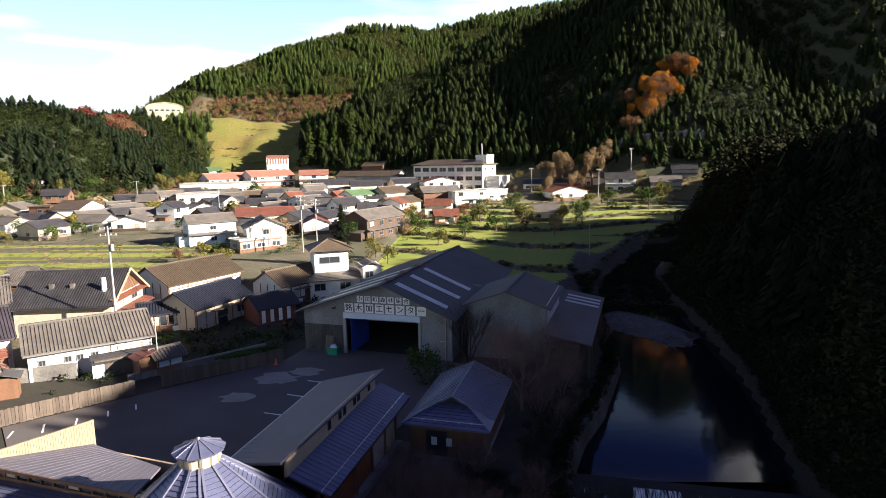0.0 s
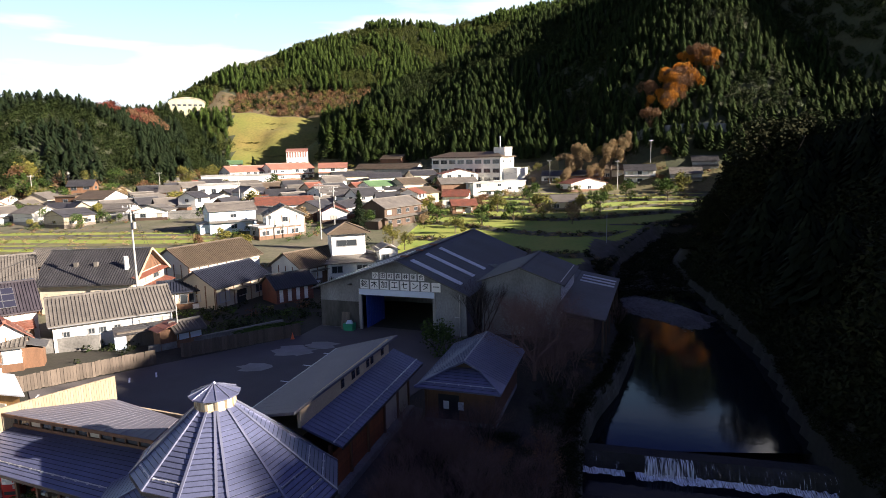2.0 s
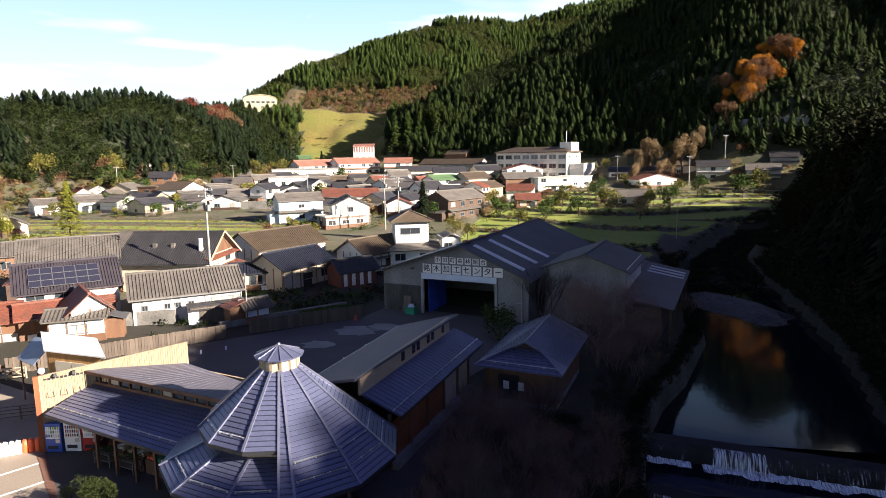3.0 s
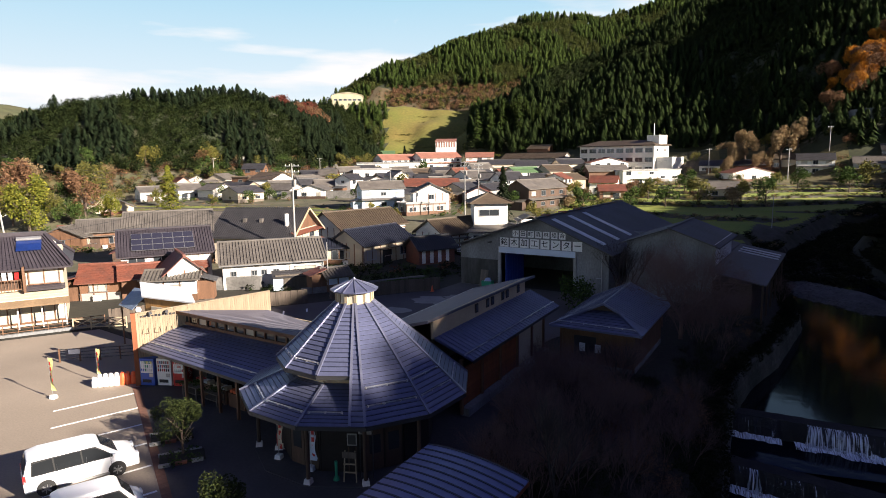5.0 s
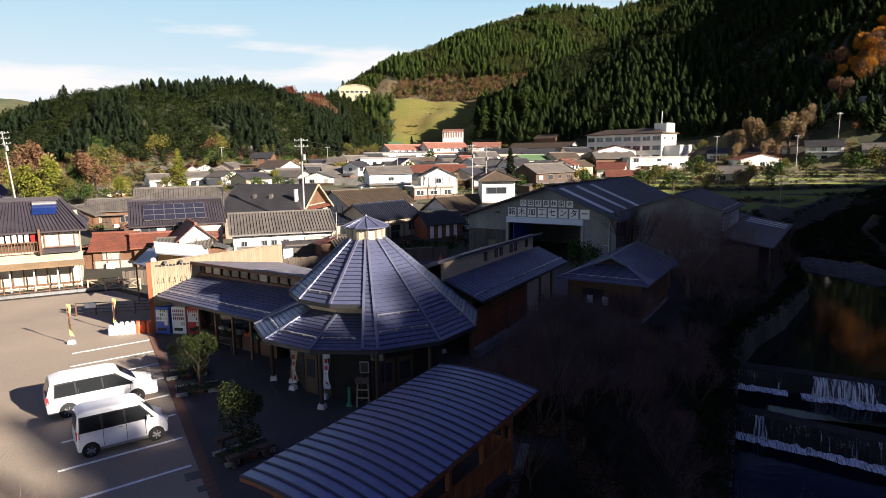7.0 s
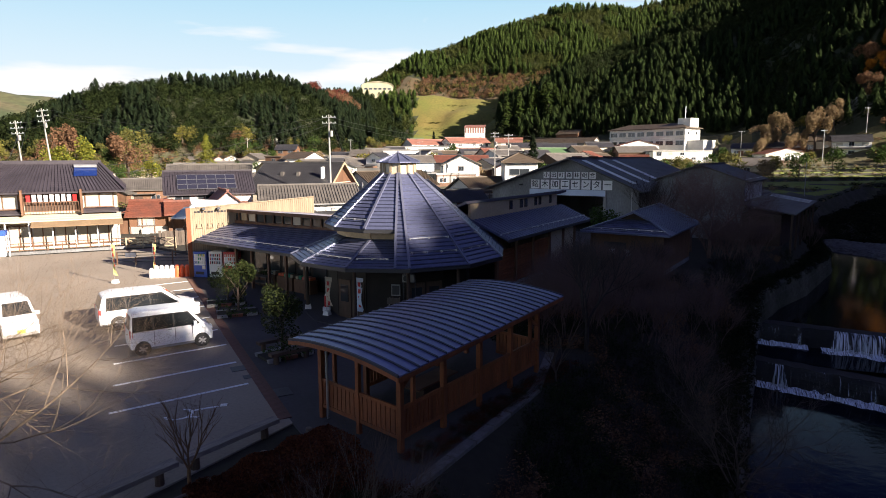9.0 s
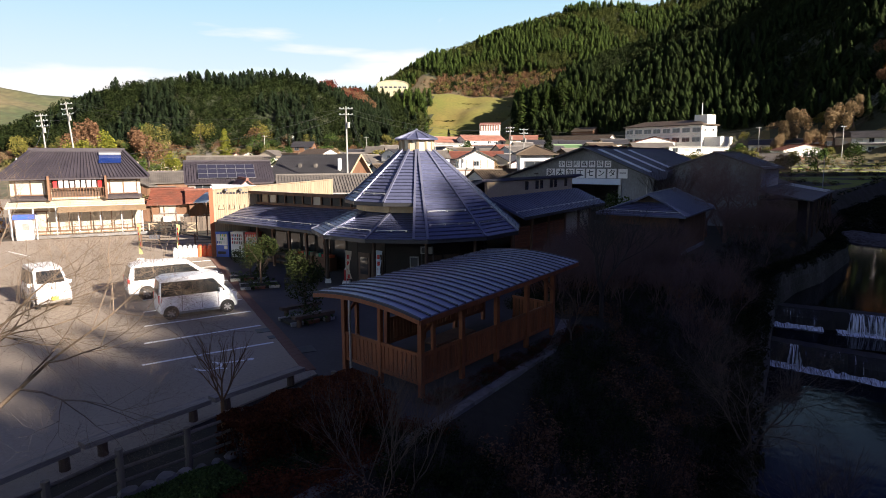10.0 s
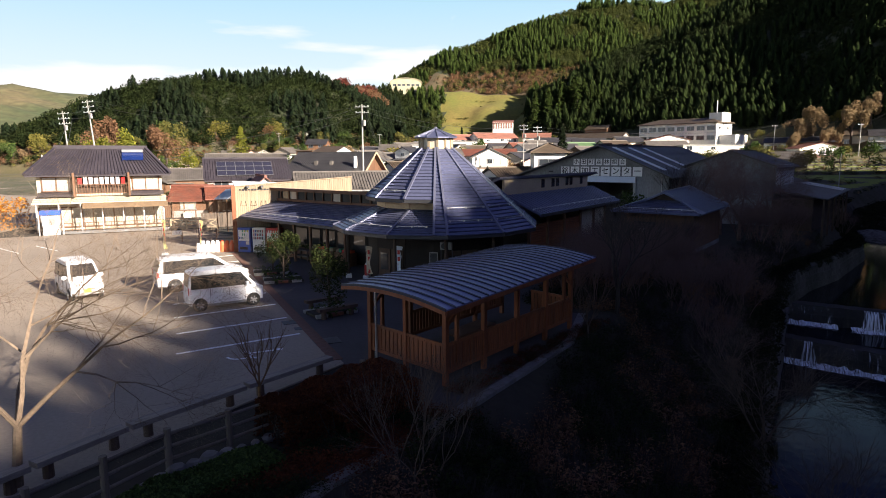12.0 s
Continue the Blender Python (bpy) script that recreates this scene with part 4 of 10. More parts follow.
def market_hall():
    root = thing("market_hall", pose(*HALL, 0), "round market hall under a blue-grey metal cone roof with cupola", "building")
    low, cut = 5.95, 4.05
    spans = [(k, k + 1, low) for k in range(0, 5)] + [(5, 6, cut), (6, 7, cut), (7, 8, cut), (8, 9, cut), (9, 9.77, cut), (9.77, 10, low), (10, 11, low), (11, 12, low)]
    for a, b, r in spans:
        m = Mesh()
        n = 25 if r == low else 16
        m.lapped(corner(a, r, cone_z(r)), corner(b, r, cone_z(r)), corner(b, 0.95, 7.45), corner(a, 0.95, 7.45), n, 0.032, 0.12)
        part("roof_facet", m, "roof_metal", root, at_world=True)
        lap_shadows(root, corner(a, r, cone_z(r)), corner(b, r, cone_z(r)), corner(b, 0.95, 7.45), corner(a, 0.95, 7.45), n)
    for k in list(range(12)) + [9.77]:
        r = low if (k <= 5 or k >= 9.7) else cut
        m = Mesh()
        a, b = Vector(corner(k, r + 0.03, cone_z(r) + 0.04)), Vector(corner(k, 0.97, 7.5))
        m.beam(a, b, 0.12, 0.08)
        part("hip_batten", m, "roof_batten", root, "folded metal batten over a roof hip", at_world=True)
    for a, b, r in spans:
        m = Mesh().beam(corner(a, r + 0.02, cone_z(r) - 0.09), corner(b, r + 0.02, cone_z(r) - 0.09), 0.05, 0.18)
        part("fascia", m, "metal_dark", root, at_world=True)
    # skirt roof on the entrance side
    for a, b in ((5, 6), (6, 7), (7, 8), (8, 9), (9, 9.77)):
        m = Mesh()
        m.lapped(corner(a, low, 3.12), corner(b, low, 3.12), corner(b, 3.3, 4.2), corner(a, 3.3, 4.2), 12, 0.026, 0.12)
        part("skirt_roof", m, "roof_metal", root, at_world=True)
        lap_shadows(root, corner(a, low, 3.12), corner(b, low, 3.12), corner(b, 3.3, 4.2), corner(a, 3.3, 4.2), 12)
        part("fascia", Mesh().beam(corner(a, low + 0.02, 3.03), corner(b, low + 0.02, 3.03), 0.05, 0.18), "metal_dark", root, at_world=True)
        part("clerestory_band", Mesh().beam(corner(a, 3.38, 4.42), corner(b, 3.38, 4.42), 0.12, 0.42), "plaster_cream", root, "cream plaster band below the upper eave", at_world=True)
        part("clerestory_glazing", Mesh().beam(corner(a, 3.36, 4.82), corner(b, 3.36, 4.82), 0.08, 0.42), "pane", root, at_world=True)
    for k in (7, 8, 9):
        part("hip_batten", Mesh().beam(corner(k, low + 0.03, 3.16), corner(k, 3.3, 4.24), 0.12, 0.08), "roof_batten", root, at_world=True)
    for a, b in ((10, 11), (11, 12), (0, 1)):
        for r in (4.55, 5.25):
            e = (b - a) * 0.07
            snow_guard(root, corner(a + e, r, cone_z(r)), corner(b - e, r, cone_z(r)))
    for a, b in ((7, 8), (8, 9), (9, 9.7)):
        snow_guard(root, corner(a + 0.07, 5.2, 3.12 + 0.75 * 0.41), corner(b - 0.07, 5.2, 3.12 + 0.75 * 0.41))
    for a, b in ((6, 7), (7, 8), (8, 9)):
        snow_guard(root, corner(a + 0.1, 3.6, cone_z(3.6)), corner(b - 0.1, 3.6, cone_z(3.6)))
    # cupola
    for k in range(12):
        a, b = ring(0.90, -1 + 30 * k, 7.40), ring(0.90, -1 + 30 * (k + 1), 7.40)
        part("cupola_sill", Mesh().beam(a, b, 0.10, 0.26), "plaster_cream", root, at_world=True)
        part("cupola_head", Mesh().beam(lerp(a, (a[0], a[1], 8.07), 1), lerp(b, (b[0], b[1], 8.07), 1), 0.10, 0.12), "plaster_cream", root, at_world=True)
        part("cupola_pane", Mesh().beam((a[0], a[1], 7.78), (b[0], b[1], 7.78), 0.03, 0.50), "pane_pale", root, at_world=True)
        part("cupola_post", Mesh().beam((a[0], a[1], 7.4), (a[0], a[1], 8.1), 0.15, 0.15), "wood_cream", root, at_world=True)
        m = Mesh()
        m.lapped(ring(1.22, -1 + 30 * k, 8.10), ring(1.22, -1 + 30 * (k + 1), 8.10), ring(0.04, -1 + 30 * (k + 1), 8.58), ring(0.04, -1 + 30 * k, 8.58), 2, 0.01, 0.06)
        part("cupola_roof", m, "roof_metal", root, at_world=True)
        part("cupola_rib", Mesh().beam(ring(1.23, -1 + 30 * k, 8.13), ring(0.04, -1 + 30 * k, 8.6), 0.05, 0.04), "roof_batten", root, at_world=True)
    part("finial", Mesh().tube((*HALL, 8.55), (*HALL, 8.68), 0.12, 0.06, 10), "roof_batten", root, at_world=True)
    # drum wall, doors and posts under the eave
    for k in range(12):
        a, b = ring(3.9, -1 + 30 * k, 1.5), ring(3.9, -1 + 30 * (k + 1), 1.5)
        # wall coloured near-black for the shade behind the posts
        part("wall_panel", Mesh().beam(a, b, 0.14, 3.4), "hall_inside_shade", root, at_world=True)
        if k in (8, 10):
            for s in (0.27, 0.73):
                c = lerp(ring(4.0, -1 + 30 * k, 1.05), ring(4.0, -1 + 30 * (k + 1), 1.05), s)
                ang = -1 + 30 * k + 15 + 90
                d = Mesh().box(c, (0.86, 0.05, 2.0), ang)
                door = part("door_leaf", d, "wood_dark", root, at_world=True)
                part("door_glass", Mesh().box((c[0], c[1], 1.35), (0.55, 0.08, 0.9), ang), "pane", door, at_world=True)
        if k in (0, 1, 5, 6, 8):
            continue
        part("post", Mesh().tube(ring(5.15, -1 + 30 * k, 0.25), ring(5.15, -1 + 30 * k, 3.3), 0.10, 0.09, 10), "wood_dark", root, at_world=True)
        part("post_base", Mesh().box(ring(5.15, -1 + 30 * k, 0.12), (0.36, 0.36, 0.28), 30 * k, 0.8), "plaster_white", root, "pale stone post base", at_world=True)
    part("floor_slab", Mesh().slab([ring(5.4, 30 * k, 0.03) for k in range(12)], 0.08), "paving", root, at_world=True)


market_hall()


def seams(parent, q, spacing, w, h, mat="roof_metal"):
    """Standing seams of a sheet roof, one by one."""
    a, b, c, e = (Vector(p) for p in q)
    nor = (b - a).cross(e - a).normalized()
    n = max(1, round((b - a).length / spacing))
    for i in range(n + 1):
        p, r = a.lerp(b, i / n), e.lerp(c, i / n)
        if (r - p).length > 0.1:
            part("seam", Mesh().beam(p + nor * h * 0.45, r + nor * h * 0.45, w, h), mat, parent, at_world=True)


def west_wing():
    root = thing("market_wing", pose(-24, 27, 0), "long market wing with a dark metal lean-to roof and clerestory windows", "building")
    e0, e1 = (-29.3, 26.9, 2.75), (-17.6, 23.0, 2.75)
    t0, t1 = (-28.4, 29.7, 3.72), (-16.6, 26.4, 3.80)
    m = Mesh().lapped(e0, e1, t1, t0, 12, 0.026, 0.12)
    part("lean_to_roof", m, "roof_metal", root, at_world=True)
    lap_shadows(root, e0, e1, t1, t0, 12)
    part("fascia", Mesh().beam((*e0[:2], 2.66), (*e1[:2], 2.66), 0.05, 0.16), "metal_dark", root, at_world=True)
    snow_guard(root, lerp(e0, t0, 0.22), lerp(e1, t1, 0.22))
    # clerestory
    part("clerestory_sill", Mesh().beam((-28.4, 29.78, 3.84), (-16.6, 26.48, 3.86), 0.14, 0.18), "wood_brown", root, at_world=True)
    part("clerestory_head", Mesh().beam((-28.4, 29.78, 4.56), (-16.6, 26.48, 4.56), 0.16, 0.16), "wood_brown", root, at_world=True)
    for i in range(14):
        p = lerp((-28.4, 29.78, 4.2), (-16.6, 26.48, 4.2), i / 13)
        part("clerestory_post", Mesh().box(p, (0.12, 0.12, 0.62), -15.6), "wood_brown", root, at_world=True)
        if i < 13:
            q = lerp((-28.4, 29.82, 4.2), (-16.6, 26.52, 4.2), (i + 0.5) / 13)
            part("clerestory_pane", Mesh().box(q, (0.80, 0.03, 0.60), -15.6), "pane_pale" if i % 5 == 2 else "pane", root, at_world=True)
    u = [(-28.55, 29.35, 4.74), (-17.0, 26.05, 4.74), (-17.6, 29.8, 4.30), (-23.4, 32.7, 4.30)]
    m = Mesh().slab(u, 0.14)
    part("upper_roof", m, "roof_grey", root, "pale grey metal upper roof", at_world=True)
    seams(root, u, 0.6, 0.025, 0.014, "roof_grey")
    part("upper_fascia", Mesh().beam((-28.58, 29.31, 4.64), (-17.0, 26.01, 4.64), 0.05, 0.2), "wood_brown", root, at_world=True)
    # shop front below
    f0, f1 = (-28.4, 29.3), (-17.2, 25.6)
    # near-black wall: shade of the shop front put into its colour
    part("back_wall", Mesh().beam((*f0, 1.4), (*f1, 1.4), 0.15, 2.9), "hall_inside_shade", root, at_world=True)
    part("rear_wall", Mesh().beam((-22.5, 32.1, 2.1), (-16.5, 30.2, 2.1), 0.15, 4.2), "wood_cream", root, at_world=True)
    for i in range(7):
        p = lerp((*e0[:2], 0), (*e1[:2], 0), (i + 0.35) / 7)
        p = (p[0] + 0.15, p[1] + 0.55, 0)
        if i > 1:
            part("post", Mesh().box((p[0], p[1], 1.4), (0.15, 0.15, 2.8), -16), "wood_brown", root, at_world=True)
    rng = random.Random(15)
    for i in range(4):
        p = lerp((*f0, 0.0), (*f1, 0.0), 0.36 + i * 0.15)
        part("counter", Mesh().box((p[0] - 0.25, p[1] - 0.75, 0.42), (1.5, 0.6, 0.84), -17), "wood_brown", root, "wooden market counter", at_world=True)
        for k in range(5):
            part("produce_crate", Mesh().box((p[0] - 0.8 + k * 0.28, p[1] - 0.60 - k * 0.085, 0.93), (0.24, 0.4, rng.uniform(0.12, 0.3)), -17), rng.choice(("red_paint", "white_paint", "wood_cream", "green_paint", "orange_paint")), root, at_world=True)
    for i in range(5):
        p = lerp((*f0, 1.2), (*f1, 1.2), 0.34 + i * 0.13)
        part("shop_window", Mesh().box((p[0] - 0.03, p[1] - 0.1, 1.35), (1.2, 0.05, 1.3), -17), "pane", root, at_world=True)


west_wing()


def timber_wall():
    """The tall boarded screen wall that rises towards the yard."""
    root = thing("screen_wall", pose(-30, 27.4, 0), "tall screen wall of pale vertical cedar boards", "wall", kind="structure")
    a, b = (-30.1, 27.5), (-23.9, 33.7)
    n = 60
    mesh = None
    for i in range(n):
        t = (i + 0.5) / n
        x, y = a[0] + (b[0] - a[0]) * t, a[1] + (b[1] - a[1]) * t
        top = 4.85 + 0.6 * t
        m = Mesh().box((0, 0, 0), (8.77 / n - 0.012, 0.05, 1.0))
        if mesh is None:
            mesh = m.build("board")
        ob = part("board", mesh, "wood_screen", root)
        ob.matrix_basis = Matrix.Translation((x + 30, y - 27.4, top / 2)) @ Matrix.Rotation(radians(45), 4, "Z") @ Matrix.Diagonal((1, 1, top, 1))
    part("backing", Mesh().add([(a[0] - 0.06, a[1] + 0.08, 0), (b[0] - 0.06, b[1] + 0.08, 0), (b[0] - 0.06, b[1] + 0.08, 5.4), (a[0] - 0.06, a[1] + 0.08, 4.8), (a[0] - 0.16, a[1] + 0.18, 0), (b[0] - 0.16, b[1] + 0.18, 0), (b[0] - 0.16, b[1] + 0.18, 5.4), (a[0] - 0.16, a[1] + 0.18, 4.8)], [(0, 1, 2, 3), (7, 6, 5, 4), (3, 2, 6, 7), (0, 3, 7, 4), (1, 5, 6, 2)]), "wood_grey", root, at_world=True)
    part("coping", Mesh().beam((a[0], a[1], 4.87), (b[0], b[1], 5.47), 0.16, 0.06), "wood_screen", root, at_world=True)
    d, o = Vector((0.7071, 0.7071, 0)), Vector((0.7071, -0.7071, 0)) * 0.05
    for i in range(16):
        p = Vector((a[0], a[1], 4.62)) + d * (0.35 + i * 0.22) + o
        part("lettering_bar", Mesh().box(tuple(p), (0.15, 0.03, 0.13 if i % 3 else 0.09), 45), "sign_black", root, "dark painted lettering bar", at_world=True)
    for i in range(5):
        p = Vector((a[0], a[1], 2.55)) + d * (0.55 + i * 0.26) + o
        part("lettering_bar", Mesh().box(tuple(p), (0.17, 0.03, 0.20), 45), "sign_black", root, "dark painted lettering bar", at_world=True)
    for i in range(4):
        c = Vector((a[0], a[1], 3.62)) + d * (0.55 + i * 0.72) + o
        for s in (-0.20, 0.20):
            part("emblem_line", Mesh().beam(c + d * s + Vector((0, 0, -0.16)), c + d * s * 0.7 + Vector((0, 0, 0.16)), 0.02, 0.03), "wood_dark", root, "thin drawn emblem line", at_world=True)
        part("emblem_line", Mesh().beam(c - d * 0.22 + Vector((0, 0, -0.18)), c + d * 0.22 + Vector((0, 0, -0.18)), 0.02, 0.03), "wood_dark", root, at_world=True)
    for t in (0.9, 1.9):
        p = Vector((a[0], a[1], 4.85)) + d * t + o * 5
        part("floodlight", Mesh().box(tuple(p), (0.2, 0.24, 0.16), 45, 0.8), "metal_dark", root, "small black floodlight", at_world=True)
        part("lamp_arm", Mesh().beam(p - o * 4, p, 0.03, 0.03), "metal_dark", root, at_world=True)
    part("end_post", Mesh().box((a[0] - 0.1, a[1] - 0.1, 2.45), (0.28, 0.28, 4.9), 45), "wood_red", root, "reddish brown end post", at_world=True)


timber_wall()


def east_wing():
    root = thing("workshop_wing", pose(-9, 36, 0), "long workshop wing with monopitch roof, cream clerestory and blue-grey lean-to", "building")
    h0, h1 = Vector((-9.75, 27.6, 5.75)), Vector((-6.35, 42.6, 5.75))
    l0, l1 = Vector((-14.1, 30.6, 4.15)), Vector((-11.6, 44.4, 4.15))
    m = Mesh().slab([l1, l0, h0, h1], 0.16)
    part("upper_roof", m, "roof_grey", root, "pale grey metal monopitch roof", at_world=True)
    seams(root, (l1, l0, h0, h1), 0.65, 0.025, 0.014, "roof_grey")
    part("gutter", Mesh().beam(l0 + Vector((-0.1, 0, -0.1)), l1 + Vector((-0.1, 0, -0.1)), 0.12, 0.12), "steel", root, at_world=True)
    c0, c1 = Vector((-9.75, 28.3, 0)), Vector((-7.0, 41.7, 0))
    part("clerestory_wall", Mesh().beam(c0 + Vector((0, 0, 5.1)), c1 + Vector((0, 0, 5.1)), 0.16, 1.15), "plaster_cream", root, "cream plastered clerestory wall", at_world=True)
    ang = math.degrees(math.atan2(c1.y - c0.y, c1.x - c0.x))
    for t in (0.40, 0.52, 0.575, 0.70, 0.755, 0.90):
        p = c0.lerp(c1, t)
        w = part("clerestory_window", Mesh().box((p.x + 0.08, p.y, 5.15), (0.46, 0.06, 0.6), ang), "wood_dark", root, at_world=True)
        part("pane", Mesh().box((p.x + 0.12, p.y, 5.15), (0.36, 0.04, 0.5), ang), "pane", w, at_world=True)
    e0, e1 = Vector((-7.3, 28.2, 3.5)), Vector((-4.45, 42.6, 3.5))
    t0, t1 = Vector((-9.6, 28.3, 4.6)), Vector((-6.75, 42.7, 4.6))
    m = Mesh().slab([e0, e1, t1, t0], 0.12)
    part("lean_to_roof", m, "roof_metal", root, at_world=True)
    seams(root, (e0, e1, t1, t0), 0.45, 0.045, 0.045)
    snow_guard(root, e0.lerp(t0, 0.2), e1.lerp(t1, 0.2), 0.09)
    part("fascia", Mesh().beam(e0 - Vector((0, 0, 0.1)), e1 - Vector((0, 0, 0.1)), 0.05, 0.18), "metal_dark", root, at_world=True)
    w0, w1 = Vector((-8.2, 28.6, 0)), Vector((-5.6, 41.6, 0))
    part("plinth", Mesh().beam(w0 + Vector((0.3, 0, 0.0)), w1 + Vector((0.3, 0, 0.0)), 0.5, 0.9), "concrete", root, "pale concrete plinth", at_world=True)
    for k in range(14):
        z = 0.55 + k * 0.16
        part("log_course", Mesh().beam(w0 + Vector((0, 0, z)), w0.lerp(w1, 0.62) + Vector((0, 0, z)), 0.12, 0.13), "wood_red", root, at_world=True)
    part("plaster_bay", Mesh().beam(w0.lerp(w1, 0.62) + Vector((0, 0, 1.7)), w1 + Vector((0, 0, 1.7)), 0.12, 2.6), "plaster_beige", root, at_world=True)
    for t in (0.0, 0.2, 0.4, 0.62, 0.82, 1.0):
        p = w0.lerp(w1, t)
        part("post", Mesh().box((p.x + 0.1, p.y, 1.75), (0.18, 0.18, 3.3), ang), "wood_brown", root, at_world=True)
    part("yard_wall", Mesh().beam((-13.6, 31, 2.0), (-11.2, 44.0, 2.0), 0.15, 4.0), "plaster_beige", root, at_world=True)
    part("end_wall", Mesh().beam((-11.2, 44.0, 2.1), (-6.6, 42.0, 2.1), 0.15, 4.2), "plaster_beige", root, at_world=True)


east_wing()


def hip_hut():
    """The small washroom building with a hip-and-gable roof."""
    root = thing("washroom_hut", pose(-0.5, 43, 0), "small timber washroom building under a blue-grey hip-and-gable roof", "building")
    P = [Vector(p) for p in ((-4.65, 38.95, 2.95), (1.6, 37.4, 2.95), (3.75, 47.6, 2.95), (-2.5, 49.1, 2.95))]
    r0, r1 = Vector((-1.08, 40.6, 4.30)), Vector((0.55, 48.2, 4.42))
    back = (P[2] + P[3]) / 2
    left0, right0 = Vector((-2.25, 40.75, 3.74)), Vector((0.12, 40.2, 3.72))
    inset = Vector((0.12, 0.55, -0.04))
    part("roof_front", Mesh().lapped(P[0], P[1], right0 + inset, left0 + inset, 8, 0.03, 0.1), "roof_metal", root, at_world=True)
    lap_shadows(root, P[0], P[1], right0 + inset, left0 + inset, 8)
    for q in ([P[1], P[2], r1, r0, right0], [P[3], P[0], left0, r0, r1]):
        part("roof_side", Mesh().slab(q, 0.1), "roof_metal", root, at_world=True)
    seams(root, (P[1].lerp(P[2], 0.2), P[2], r1, r0), 0.42, 0.04, 0.04)
    seams(root, (P[3], P[0].lerp(P[3], 0.2), r0, r1), 0.42, 0.04, 0.04)
    part("gable", Mesh().add([left0 + inset, right0 + inset, r0 + inset, left0 + inset * 1.3, right0 + inset * 1.3, r0 + inset * 1.3], [(0, 1, 2), (5, 4, 3)]), "wood_dark", root, at_world=True)
    part("back_gable", Mesh().add([P[2] + Vector((-0.3, -0.6, 0)), P[3] + Vector((0.3, -0.6, 0)), r1 + Vector((-0.1, -0.6, -0.1)), P[2] + Vector((-0.3, -0.5, 0)), P[3] + Vector((0.3, -0.5, 0)), r1 + Vector((-0.1, -0.5, -0.1))], [(2, 1, 0), (3, 4, 5)]), "wood_dark", root, at_world=True)
    for a, b in ((P[0], left0), (P[1], right0), (left0, r0), (right0, r0), (r0, r1), (P[3], r1), (P[2], r1)):
        part("hip_batten", Mesh().beam(a + Vector((0, 0, 0.05)), b + Vector((0, 0, 0.05)), 0.10, 0.07), "roof_batten", root, at_world=True)
    part("door_step", Mesh().slab([(-3.9, 36.6, 0.03), (-1.6, 36.0, 0.03), (-1.0, 38.9, 0.03), (-3.3, 39.5, 0.03)], 0.2), "concrete", root, "grey concrete apron before the door", at_world=True)
    snow_guard(root, P[0].lerp(left0, 0.25), P[1].lerp(right0, 0.25))
    W = [Vector(p) for p in ((-3.9, 40.0, 0), (1.1, 38.8, 0), (2.9, 47.0, 0), (-2.0, 48.2, 0))]
    for i in range(4):
        a, b = W[i], W[(i + 1) % 4]
        part("wall_panel", Mesh().beam(a + Vector((0, 0, 1.5)), b + Vector((0, 0, 1.5)), 0.14, 2.9), "wood_brown", root, at_world=True)
        part("plinth", Mesh().beam(a + Vector((0, 0, 0.08)), b + Vector((0, 0, 0.08)), 0.3, 0.3), "concrete", root, at_world=True)
        part("post", Mesh().box((a.x, a.y, 1.5), (0.2, 0.2, 3.0), -14), "wood_brown", root, at_world=True)
    for t in (0.30, 0.52):
        p = W[0].lerp(W[1], t)
        part("notice", Mesh().box((p.x, p.y - 0.1, 1.35), (0.42, 0.04, 0.6), -14), "white_paint", root, "white paper notice on the wall", at_world=True)
    # black plate on the wall stands in for the unlit opening
    part("doorway", Mesh().box((-2.2, 39.55, 1.1), (1.6, 0.08, 2.1), -14), "sign_black", root, at_world=True)


hip_hut()


